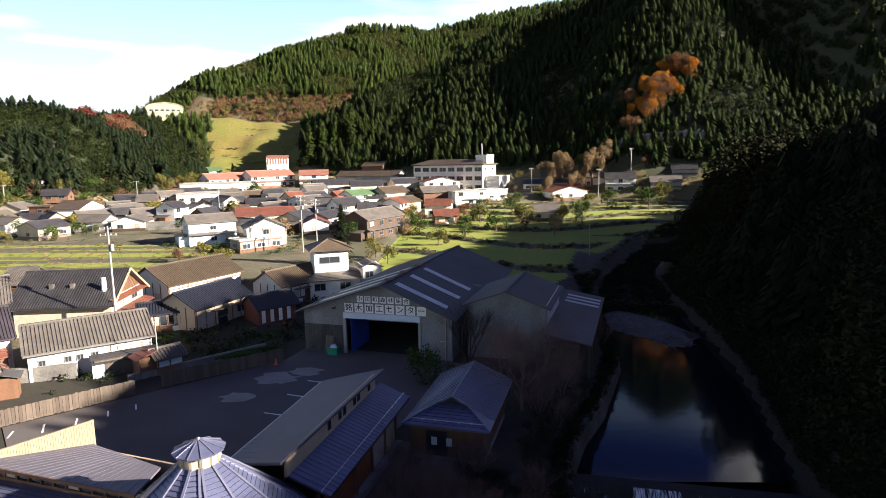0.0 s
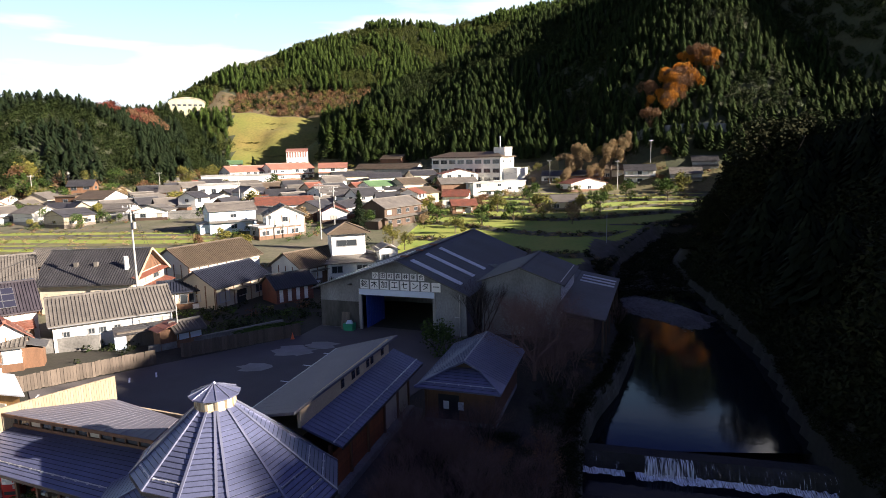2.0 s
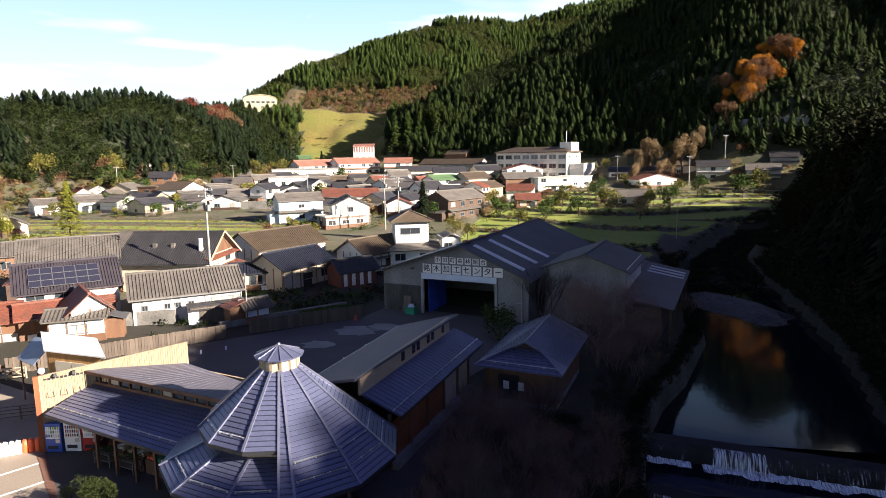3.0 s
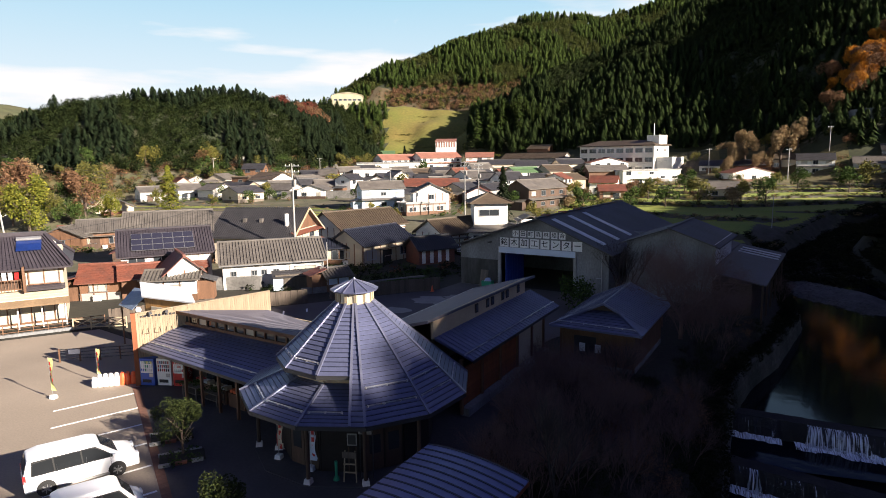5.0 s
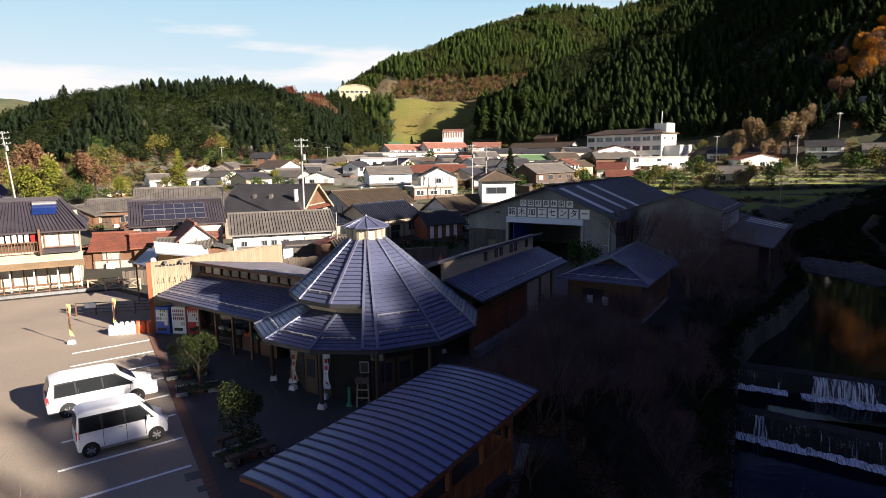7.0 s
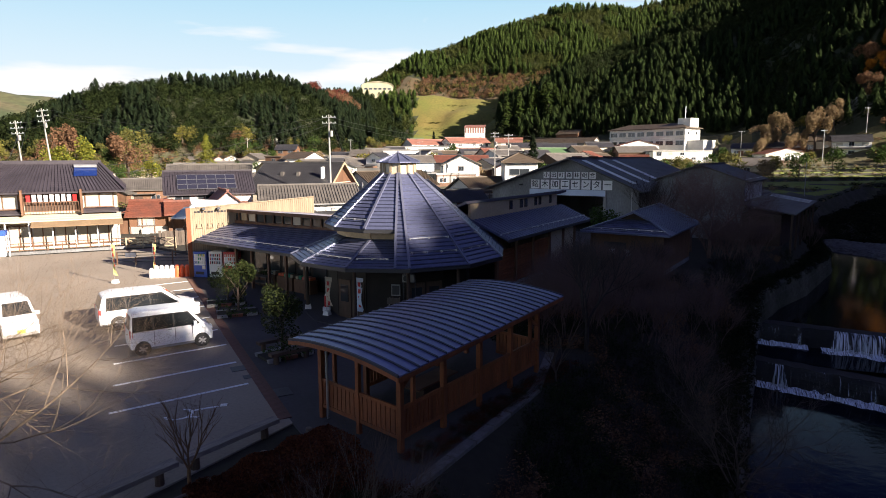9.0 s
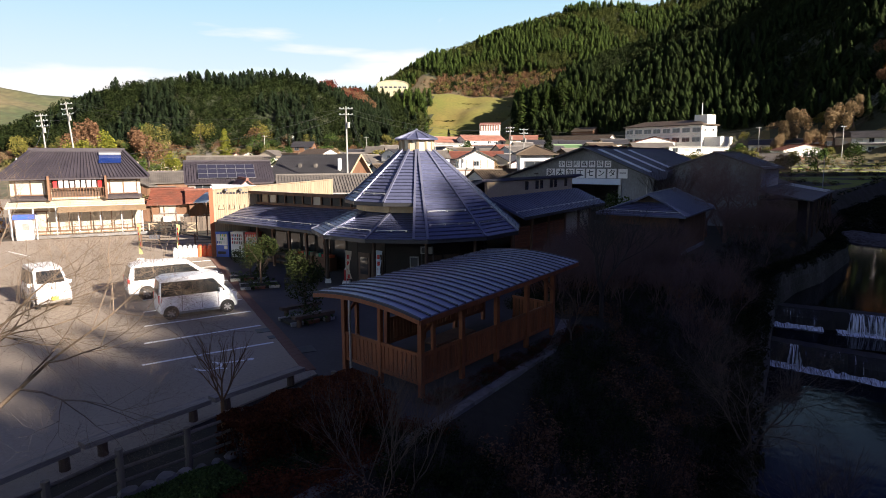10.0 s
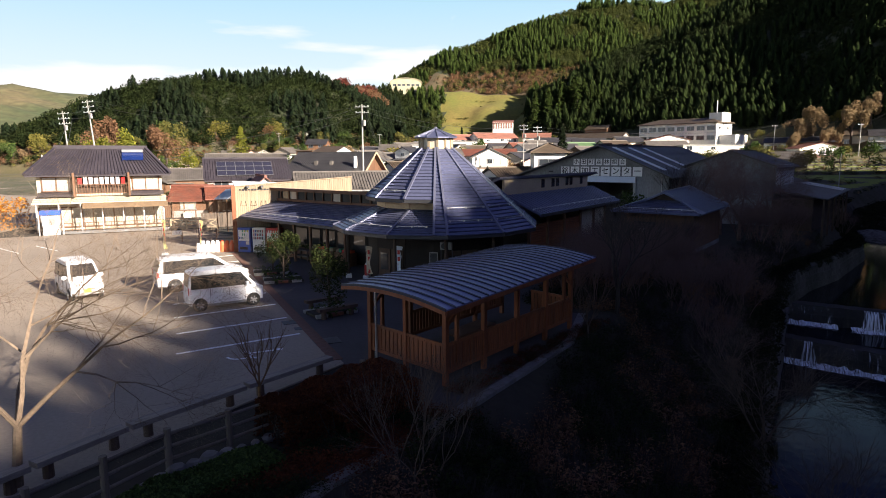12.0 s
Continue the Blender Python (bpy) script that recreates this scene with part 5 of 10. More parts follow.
def pavilion():
    root = thing("garden_pavilion", pose(-6, 12, 0), "open timber rest pavilion under a curved blue-grey ribbed metal roof", "pavilion")
    A, B_, C, D = (Vector(p) for p in ((-9.15, 8.5, 2.78), (-4.6, 6.66, 2.74), (-2.2, 17.3, 2.80), (-6.75, 19.0, 2.84)))
    n, k = 24, 8

    def on(s, t, lift=0.0):
        p = A.lerp(D, t).lerp(B_.lerp(C, t), s)
        return p + Vector((0, 0, 0.20 * (1 - (2 * s - 1) ** 2) + lift))

    for i in range(n):
        m = Mesh().arched([on(j / k, i / n) for j in range(k + 1)], [on(j / k, (i + 1) / n) for j in range(k + 1)], 0.05)
        part("roof_panel", m, "roof_arch", root, at_world=True)
    for i in range(n + 1):
        e = 0.035 * (D - A).normalized()
        m = Mesh().arched([on(j / k, i / n, 0.035) - e for j in range(k + 1)], [on(j / k, i / n, 0.035) + e for j in range(k + 1)], 0.07)
        # ribs take the dark colour to paint in the shadows between panels
        part("roof_seam", m, "roof_line_shadow", root, at_world=True)
    for t in (0.0, 1.0):
        e = 0.03 * (D - A).normalized()
        m = Mesh().arched([on(j / k, t, -0.04) - e for j in range(k + 1)], [on(j / k, t, -0.052) + e for j in range(k + 1)], 0.12)
        part("barge_board", m, "wood_red", root, at_world=True)
    for s in (0.0, 1.0):
        part("eave_board", Mesh().beam(on(s, 0, -0.11), on(s, 1, -0.11), 0.05, 0.14), "wood_red", root, at_world=True)
    f0, f1 = Vector((-5.15, 7.95, 0)), Vector((-2.95, 15.9, 0))
    g0, g1 = Vector((-8.55, 9.35, 0)), Vector((-6.3, 17.3, 0))
    posts = 5

    def panel(a, b, count):
        d = b - a
        ang = math.degrees(math.atan2(d.y, d.x))
        for z, h in ((1.28, 0.10), (0.42, 0.12)):
            part("rail", Mesh().beam(a + Vector((0, 0, z)), b + Vector((0, 0, z)), 0.07, h), "wood_red", root, at_world=True)
        for q in range(count):
            p = a.lerp(b, (q + 0.5) / count)
            part("slat", Mesh().box((p.x, p.y, 0.85), (d.length / count - 0.035, 0.03, 0.80), ang), "wood_red", root, at_world=True)

    for base0, base1 in ((f0, f1), (g0, g1)):
        for i in range(posts):
            p = base0.lerp(base1, i / (posts - 1))
            part("post", Mesh().box((p.x, p.y, 1.31), (0.15, 0.15, 2.8), -18), "wood_red", root, at_world=True)
            if i in (0, posts - 1):
                q = base0.lerp(base1, 0.14 if i == 0 else 0.86)
                part("brace", Mesh().beam((p.x, p.y, 1.85), (q.x, q.y, 2.66), 0.08, 0.1), "wood_red", root, at_world=True)
        part("top_plate", Mesh().beam(base0 + Vector((0, 0, 2.66)), base1 + Vector((0, 0, 2.66)), 0.14, 0.16), "wood_red", root, at_world=True)
    for t in (0.125, 0.25, 0.375, 0.5, 0.625, 0.75, 0.875):
        q = [g0.lerp(g1, t) + Vector((0, 0, 2.84)), g0.lerp(g1, t).lerp(f0.lerp(f1, t), 0.5) + Vector((0, 0, 2.98)), f0.lerp(f1, t) + Vector((0, 0, 2.82))]
        for a, b in zip(q, q[1:]):
            part("rafter", Mesh().beam(a - Vector((0, 0, 0.16)), b - Vector((0, 0, 0.16)), 0.07, 0.12), "wood_brown", root, at_world=True)
    for t, u in ((0.0, 0.07), (1.0, 0.93)):
        for c0, c1 in ((f0, f1), (g0, g1)):
            p = c0.lerp(c1, u)
            part("post", Mesh().box((p.x, p.y, 1.66), (0.11, 0.11, 2.1), -18), "wood_red", root, at_world=True)
    for i in range(1, posts - 1):
        panel(g0.lerp(g1, i / (posts - 1)), g0.lerp(g1, (i + 1) / (posts - 1)), 12)
    for i in range(posts - 1):
        panel(f0.lerp(f1, i / (posts - 1)), f0.lerp(f1, (i + 1) / (posts - 1)), 16)
    panel(g0, g0.lerp(f0, 0.5), 9)
    panel(g0.lerp(f0, 0.5), f0, 9)
    panel(g1.lerp(f1, 0.45), f1, 11)
    mid = g0.lerp(f0, 0.5)
    part("post", Mesh().box((mid.x, mid.y, 1.36), (0.13, 0.13, 2.8), -18), "wood_red", root, at_world=True)
    for t in (0.0, 0.25, 0.5, 0.75, 1.0):
        part("tie_beam", Mesh().beam(g0.lerp(g1, t) + Vector((0, 0, 2.72)), f0.lerp(f1, t) + Vector((0, 0, 2.72)), 0.12, 0.16), "wood_red", root, at_world=True)
    part("downpipe", Mesh().tube((-8.2, 9.1, 0.1), (-8.2, 9.1, 2.75), 0.04, n=8), "steel", root, "grey downpipe", at_world=True)
    part("bench_seat", Mesh().beam(f0.lerp(g0, 0.14) + Vector((0.2, 0.5, 0.45)), f1.lerp(g1, 0.14) + Vector((0, -0.3, 0.45)), 0.42, 0.06), "wood_brown", root, at_world=True)
    part("table_top", Mesh().beam(f0.lerp(g0, 0.5) + Vector((0.7, 2.2, 0.72)), f0.lerp(g0, 0.5) + Vector((1.3, 4.4, 0.72)), 0.8, 0.06), "wood_brown", root, at_world=True)
    part("table_leg", Mesh().box((-5.8, 11.9, 0.35), (0.5, 1.4, 0.7), -15), "wood_dark", root, at_world=True)


pavilion()


# ---------------------------------------------------------------- the sawmill
FAC = pose(-10.2, 63.8, -0.3, 0, 0, -14.5)


def text_sign(body, size, m, parent, mat):
    cu = bpy.data.curves.new("sign_text", "FONT")
    cu.body, cu.size, cu.align_x, cu.align_y, cu.extrude, cu.offset = body, size, "CENTER", "CENTER", 0.006, size * 0.009
    tmp = new("sign_text", cu)
    bpy.context.view_layer.update()
    me = bpy.data.meshes.new_from_object(tmp.evaluated_get(bpy.context.evaluated_depsgraph_get()))
    bpy.data.objects.remove(tmp)
    bpy.data.curves.remove(cu)
    ob = part("lettering", me, mat, parent)
    ob.matrix_basis = m
    return ob


def sawmill():
    root = thing("sawmill", FAC, "grey concrete timber works with wide open door and slate roof", "building")
    wl, wr, dep, eave, ridge = 9.2, 8.6, 29.0, 5.2, 8.55
    xc = 0.9
    d0, d1, dh = -3.9, 4.8, 4.75

    def wall(pts, y, t, mat="concrete", name="front_wall"):
        n = len(pts)
        v = [(x, y, z) for x, z in pts] + [(x, y + t, z) for x, z in pts]
        return part(name, Mesh().add(v, [tuple(range(n)), tuple(range(2 * n - 1, n - 1, -1))] + [(i, i + n, (i + 1) % n + n, (i + 1) % n) for i in range(n)]), mat, root)

    def roof_at(x):
        return ridge - (ridge - eave) * (abs(x - xc) / ((wl + xc) if x < xc else (wr - xc)))

    wall([(-wl, 0), (d0, 0), (d0, dh), (d1, dh), (d1, 0), (wr, 0), (wr, eave - 0.05), (xc, ridge - 0.1), (-wl, eave - 0.05)], 0, 0.25)
    wall([(-wl, 0), (wr, 0), (wr, eave - 0.05), (xc, ridge - 0.1), (-wl, eave - 0.05)], dep - 0.25, 0.25, name="back_wall")
    for x in (-wl, wr - 0.25):
        part("side_wall", Mesh().box((x + 0.125, dep / 2, (eave - 0.1) / 2), (0.25, dep - 0.5, eave - 0.1)), "concrete", root)
    part("floor_slab", Mesh().box((0, dep / 2, 0.05), (wl + wr - 0.6, dep - 0.6, 0.1)), "concrete", root)
    o, ov = 0.7, 1.0
    ez0, ez1 = eave - 0.2, eave - 0.2
    lq = ((-wl - o, -ov, ez0), (-wl - o, dep + 0.6, ez0), (xc, dep + 0.6, ridge), (xc, -ov, ridge))
    rq = ((wr + o, dep + 0.6, ez1), (wr + o, -ov, ez1), (xc, -ov, ridge), (xc, dep + 0.6, ridge))
    for q in (lq, rq):
        m = Mesh().lapped(q[1], q[0], q[3], q[2], 22, 0.02, 0.14)
        part("roof_slope", m, "roof_slate", root, "dark slate-grey sheet roof")
    part("ridge_cap", Mesh().beam((xc, -ov, ridge + 0.04), (xc, dep + 0.6, ridge + 0.04), 0.4, 0.08), "roof_slate", root)
    for y in (1.6, 6.4, 11.2):
        for side, ex, sgn in (("l", -wl - o, 1), ("r", wr + o, -1)):
            a = Vector((xc, y, ridge)).lerp(Vector((ex, y, eave - 0.2)), 0.10)
            b = Vector((xc, y, ridge)).lerp(Vector((ex, y, eave - 0.2)), 0.80)
            part("skylight", Mesh().beam(a + Vector((0, 0, 0.06)), b + Vector((0, 0, 0.06)), 1.0, 0.07), "skylight", root, "long white translucent roof light")
        part("vent_cap", Mesh().box((xc, y, ridge + 0.12), (0.9, 0.7, 0.16)), "tin_red", root, "rusty red ridge vent")
    # door surround
    for a, b, w, h in (((d0 - 0.15, -0.08, 0), (d0 - 0.15, -0.08, dh + 0.3), 0.32, 0.2), ((d1 + 0.15, -0.08, 0), (d1 + 0.15, -0.08, dh + 0.3), 0.32, 0.2)):
        part("door_jamb", Mesh().box(((a[0] + b[0]) / 2, -0.05, (dh + 0.3) / 2), (0.32, 0.2, dh + 0.3)), "plaster_grey", root)
    part("door_lintel", Mesh().box(((d0 + d1) / 2, -0.10, dh - 0.05), (d1 - d0 + 0.4, 0.22, 0.65)), "plaster_blue", root)
    cur = Mesh().arched([(d0 + 0.3 + 0.09 * (i % 2), 0.5 + i * 0.22, 4.2) for i in range(23)], [(d0 + 0.36 + 0.09 * (i % 2), 0.5 + i * 0.22, 4.2) for i in range(23)], 4.0)
    part("curtain", cur, "blue_tarp", root, "blue tarpaulin curtain inside the door")
    part("inner_partition", Mesh().box((0, 14, 3.0), (wl + wr - 0.7, 0.2, 5.8)), "concrete", root)
    # plank cladding on the weathered lower corner
    for i in range(12):
        part("cladding_sheet", Mesh().box((-wl + 0.25 + i * 0.43, -0.03, 1.9), (0.41, 0.05, 3.1)), "wall_damp", root)
    # signboards: one square plate for each character
    small, big = "小田町森林組合", "銘木加工センター"
    for i, ch in enumerate(small):
        x = xc - 2.95 + i * 0.92
        pl = part("sign_plate", Mesh().box((x, -0.06, 6.62), (0.72, 0.06, 0.72)), "white_paint", root, "white square sign plate")
        text_sign(ch, 0.60, Matrix.Translation((x, -0.10, 6.62)) @ Matrix.Rotation(radians(90), 4, "X"), pl, "sign_black")
    for i, ch in enumerate(big):
        x = xc - 4.35 + i * 1.235
        pl = part("sign_plate", Mesh().box((x, -0.06, 5.58), (1.02, 0.06, 1.02)), "white_paint", root, "white square sign plate")
        text_sign(ch, 0.86, Matrix.Translation((x, -0.10, 5.58)) @ Matrix.Rotation(radians(90), 4, "X"), pl, "sign_black")
    part("wall_pipe", Mesh().tube((7.9, -0.1, 0.2), (7.9, -0.1, 4.9), 0.06), "steel", root)
    part("wall_pipe", Mesh().tube((7.3, -0.1, 2.4), (7.9, -0.1, 2.4), 0.04), "steel", root)
    part("outside_lamp", Mesh().box((-5.2, -0.3, 5.5), (0.3, 0.5, 0.16)), "metal_dark", root)


sawmill()


def sawmill_annex():
    root = thing("sawmill_annex", pose(-0.2, 63.4, -0.3, 0, 0, -14.5), "lower grey shed annex with a slate roof and open lean-to", "building")
    w, dep, eave, ridge = 8.6, 11.0, 6.35, 7.85
    m = Mesh()
    pts = [(0, 0), (w, 0), (w, eave), (w / 2, ridge - 0.08), (0, eave)]
    for y in (0.0, dep - 0.2):
        v = [(x, y, z) for x, z in pts] + [(x, y + 0.2, z) for x, z in pts]
        part("gable_wall", Mesh().add(v, [tuple(range(5)), tuple(range(9, 4, -1))] + [(i, i + 5, (i + 1) % 5 + 5, (i + 1) % 5) for i in range(5)]), "concrete", root)
    part("rear_roof", Mesh().lapped((w - 0.05, 11.6, 4.3), (w - 0.05, 18.6, 4.3), (2.8, 18.6, 6.2), (2.8, 11.6, 6.2), 8, 0.02, 0.1), "roof_slate", root)
    part("side_wall", Mesh().box((w - 0.1, dep / 2, eave / 2), (0.2, dep - 0.4, eave)), "plaster_white", root)
    for a, b in ((w + 0.5, 1), (-0.5, -1)):
        e0, e1 = (a, -0.6, eave - 0.22), (a, dep + 0.4, eave - 0.22)
        r0, r1 = (w / 2, -0.6, ridge), (w / 2, dep + 0.4, ridge)
        q = (e0, e1, r1, r0) if b > 0 else (e1, e0, r0, r1)
        part("roof_slope", Mesh().lapped(*q, 14, 0.02, 0.12), "roof_slate", root)
    part("ridge_cap", Mesh().beam((w / 2, -0.6, ridge + 0.03), (w / 2, dep + 0.4, ridge + 0.03), 0.35, 0.08), "roof_slate", root)
    q = ((w + 4.9, -3.0, 3.3), (w + 4.9, 19.0, 3.3), (w - 0.05, 19.0, 4.2), (w - 0.05, -3.0, 4.2))
    part("lean_to_roof", Mesh().lapped(*q, 8, 0.02, 0.1), "roof_slate", root)
    for y in (12.8, 14.5, 16.2):
        part("skylight", Mesh().beam((w + 0.5, y, 4.16), (w + 4.6, y, 3.44), 0.6, 0.06), "skylight", root, "long white translucent roof light")
    for y in (-2.7, 1.5, 5.9, 10.3, 14.5, 18.5):
        part("post", Mesh().box((w + 4.6, y, 1.4), (0.18, 0.18, 3.8)), "wood_dark", root)
    part("dark_store", Mesh().box((w + 2.0, 7.5, 1.6), (3.4, 20, 3.2)), "wood_dark", root)


sawmill_annex()


# ---------------------------------------------------------------- houses
WALL_WORDS = {"plaster_white": "white plastered", "plaster_beige": "beige plastered", "plaster_grey": "grey rendered", "wood_brown": "brown timber", "wood_dark": "dark timber", "wood_cream": "pale boarded", "plaster_blue": "pale blue", "tin_red": "red boarded"}
ROOF_WORDS = {"tile_dark": "dark tile", "tile_grey": "grey tile", "tile_brown": "brown tile", "roof_pink": "faded pink", "tin_red": "rusty red", "tile_blue": "dark blue tile", "tile_purple": "purple-grey tile", "roof_green": "green metal", "roof_slate": "slate grey", "white_sheet": "white sheet"}
FRAMES, PANES = {}, {}


def window(parent, m, w, h, pale=False):
    """A framed window with a crossbar; m places its centre, facing local -y."""
    key = (round(w, 1), round(h, 1))
    if key not in FRAMES:
        w, h = key
        f = Mesh()
        for c, s in (((0, 0, h / 2), (w + 0.14, 0.10, 0.09)), ((0, 0, -h / 2), (w + 0.20, 0.14, 0.09)), ((-w / 2, 0, 0), (0.08, 0.10, h)), ((w / 2, 0, 0), (0.08, 0.10, h)), ((0, 0, 0), (0.06, 0.08, h))):
            f.box(c, s)
        FRAMES[key] = f.build("window")
        FRAMES[key].materials.append(M["steel"])
        for tone in ("pane", "pane_pale"):
            p = Mesh().box((0, 0.01, 0), (w, 0.05, h)).build("glazing")
            p.materials.append(M[tone])
            PANES[key + (tone,)] = p
    ob = part("window", FRAMES[key], None, parent)
    ob.matrix_basis = m
    part("glazing", PANES[key + ("pane_pale" if pale else "pane",)], None, ob)


def gable_prism(w, d, h, rise):
    """A solid house body, ridge along x."""
    v = []
    for x in (-w / 2, w / 2):
        v += [(x, -d / 2, -1.5), (x, d / 2, -1.5), (x, d / 2, h), (x, 0, h + rise), (x, -d / 2, h)]
    return Mesh().add(v, [(0, 4, 3, 2, 1), (5, 6, 7, 8, 9), (0, 5, 9, 4), (1, 2, 7, 6), (4, 9, 8, 3), (2, 3, 8, 7), (0, 1, 6, 5)])


def tile_ribs(parent, name, q, spacing, mat, w=0.15, h=0.11):
    """Cover tiles: raised rolls that run down a near roof slope."""
    m = Mesh().ribs(*q, spacing, w, h)
    tagged(part(name, m, mat, parent), kind="stuff")


def gable_roof(root, w, d, h, rise, mat, over=0.55, end=0.4, courses=8, rib=0.0):
    k = rise / (d / 2)
    y, z = d / 2 + over, h - over * k
    x = w / 2 + end
    for s in (-1, 1):
        q = ((-x * -s, y * s, z), (x * -s, y * s, z), (x * -s, 0, h + rise + 0.1), (-x * -s, 0, h + rise + 0.1)) if s > 0 else ((-x, -y, z), (x, -y, z), (x, 0, h + rise + 0.1), (-x, 0, h + rise + 0.1))
        part("roof_slope", Mesh().lapped(*q, courses, 0.035, 0.13), mat, root)
        if rib:
            tile_ribs(root, "roof_tiles", q, rib, mat)
    part("ridge_cap", Mesh().box((0, 0, h + rise + 0.17), (2 * x + 0.1, 0.30, 0.22)), mat, root)


def house(x, y, z, rot, w, d, h, rise, roof, wall, style, label="", rib=0.0, windows=True):
    rng = random.Random(int(abs(x) * 13 + abs(y) * 7))
    d, w = min(d, 14), min(w, 30)
    near = math.hypot(x, y) < 150
    if near and not rib and roof.startswith("tile"):
        rib = 0.36
    text = label or f"{WALL_WORDS[wall]} {'two-storey ' if h > 4.2 else ''}house with a {ROOF_WORDS[roof]} roof"
    root = thing("house", pose(x, y, z, 0, 0, rot), text, "house", "houses of the town")
    if style == "flat":
        part("wall", Mesh().box((0, 0, h / 2 - 0.75), (w, d, h + 1.5)), wall, root)
        r = Mesh().box((0, 0, h + 0.06), (w + 0.5, d + 0.5, 0.24))
        r.box((0, -d / 2 - 0.18, h + 0.26), (w + 0.5, 0.14, 0.2)).box((0, d / 2 + 0.18, h + 0.26), (w + 0.5, 0.14, 0.2))
        part("roof", r, "plaster_grey" if roof != "tile_brown" else roof, root)
    else:
        part("wall", gable_prism(w, d, h, rise), wall, root)
        gable_roof(root, w, d, h, rise, roof, courses=8 if not rib else 14, rib=rib)
    if not windows:
        return root
    floors = [1.45] if h < 4.2 else [1.35, 4.0]
    if h > 9:
        floors = [1.5, 4.9, 8.3]
    for zf in floors:
        if zf > h - 0.6:
            continue
        n = max(1, int(w / 3.4))
        for i in range(n):
            px = -w / 2 + w * (i + 0.5) / n + rng.uniform(-0.2, 0.2)
            window(root, Matrix.Translation((px, -d / 2 - 0.03, zf)), rng.choice((1.4, 1.7, 1.8)), rng.choice((0.9, 1.1, 1.3)), rng.random() < 0.35)
        for s in (-1, 1):
            for i in range(max(1, int(d / 4.5))):
                py = -d / 2 + d * (i + 0.5) / max(1, int(d / 4.5)) + rng.uniform(-0.3, 0.3)
                window(root, Matrix.Translation((s * (w / 2 + 0.03), py, zf)) @ Matrix.Rotation(radians(90 * s), 4, "Z"), rng.choice((1.2, 1.5)), rng.choice((0.9, 1.1)), rng.random() < 0.3)
    if near and h < 9:
        for i in range(int(w / 1.9) + 1):
            part("wall_post", Mesh().box((-w / 2 + 0.08 + (w - 0.16) * i / int(w / 1.9 + 1), -d / 2 - 0.02, h / 2), (0.13, 0.08, h - 0.1)), "wood_brown", root)
        for s in (-1, 1):
            for i in range(int(d / 1.9) + 1):
                part("wall_post", Mesh().box((s * (w / 2 + 0.02), -d / 2 + 0.12 + (d - 0.24) * i / int(d / 1.9 + 1), h / 2), (0.08, 0.13, h - 0.1)), "wood_brown", root)
        part("wall_beam", Mesh().box((0, -d / 2 - 0.03, min(2.7, h - 0.3)), (w, 0.10, 0.16)), "wood_brown", root)
    trim = rng.choice(("wood_brown", "wood_grey", "wood_dark", "plaster_grey", "wood_brown"))
    if rng.random() < 0.75:
        for s in (-1, 1):
            part("wainscot", Mesh().box((0, s * (d / 2 + 0.02), 0.2), (w + 0.04, 0.06, 1.3)), trim, root)
            part("wainscot", Mesh().box((s * (w / 2 + 0.02), 0, 0.2), (0.06, d - 0.05, 1.3)), trim, root)
    if rng.random() < 0.6:
        s, lw = rng.choice((-1, 1)), rng.uniform(1.6, 2.6)
        ld = d * rng.uniform(0.45, 0.8)
        cx, cy = s * (w / 2 + lw / 2), rng.uniform(-0.1, 0.1) * d
        part("lean_to", Mesh().box((cx, cy, 0.5), (lw, ld, 3.2)), rng.choice((wall, trim)), root)
        a, b = s * (w / 2 - 0.05), s * (w / 2 + lw + 0.35)
        q = [(b, cy - s * (ld / 2 + 0.3), 2.1), (b, cy + s * (ld / 2 + 0.3), 2.1), (a, cy + s * (ld / 2 + 0.3), 2.75), (a, cy - s * (ld / 2 + 0.3), 2.75)]
        part("lean_to_roof", Mesh().lapped(*q, 3, 0.03, 0.08), rng.choice((roof, "tin_red", "tile_grey", "roof_slate")), root)
    if rng.random() < 0.5:
        part("door", Mesh().box((rng.uniform(-0.3, 0.3) * w, -d / 2 - 0.06, 0.95), (1.7, 0.08, 1.9)), rng.choice(("wood_brown", "wood_dark", "pane")), root, "sliding entrance door")
        part("door_hood", Mesh().box((0, -d / 2 - 0.5, 2.25), (w * 0.5, 1.0, 0.09)), "tile_grey", root)
    if rng.random() < 0.5:
        part("heat_pump", Mesh().box((rng.uniform(-0.35, 0.35) * w, -d / 2 - 0.35, 0.35), (0.8, 0.32, 0.6)), "plaster_white", root, "small outdoor air-conditioning unit")
    if h > 4.2 and style == "side" and rng.random() < 0.7:
        e = d / 2 + 1.0
        q = ((-w / 2 - 0.2, -e, 2.55), (w / 2 + 0.2, -e, 2.55), (w / 2 + 0.2, -d / 2, 3.0), (-w / 2 - 0.2, -d / 2, 3.0))
        part("lower_roof", Mesh().lapped(*q, 3, 0.03, 0.1), roof, root)
    return root


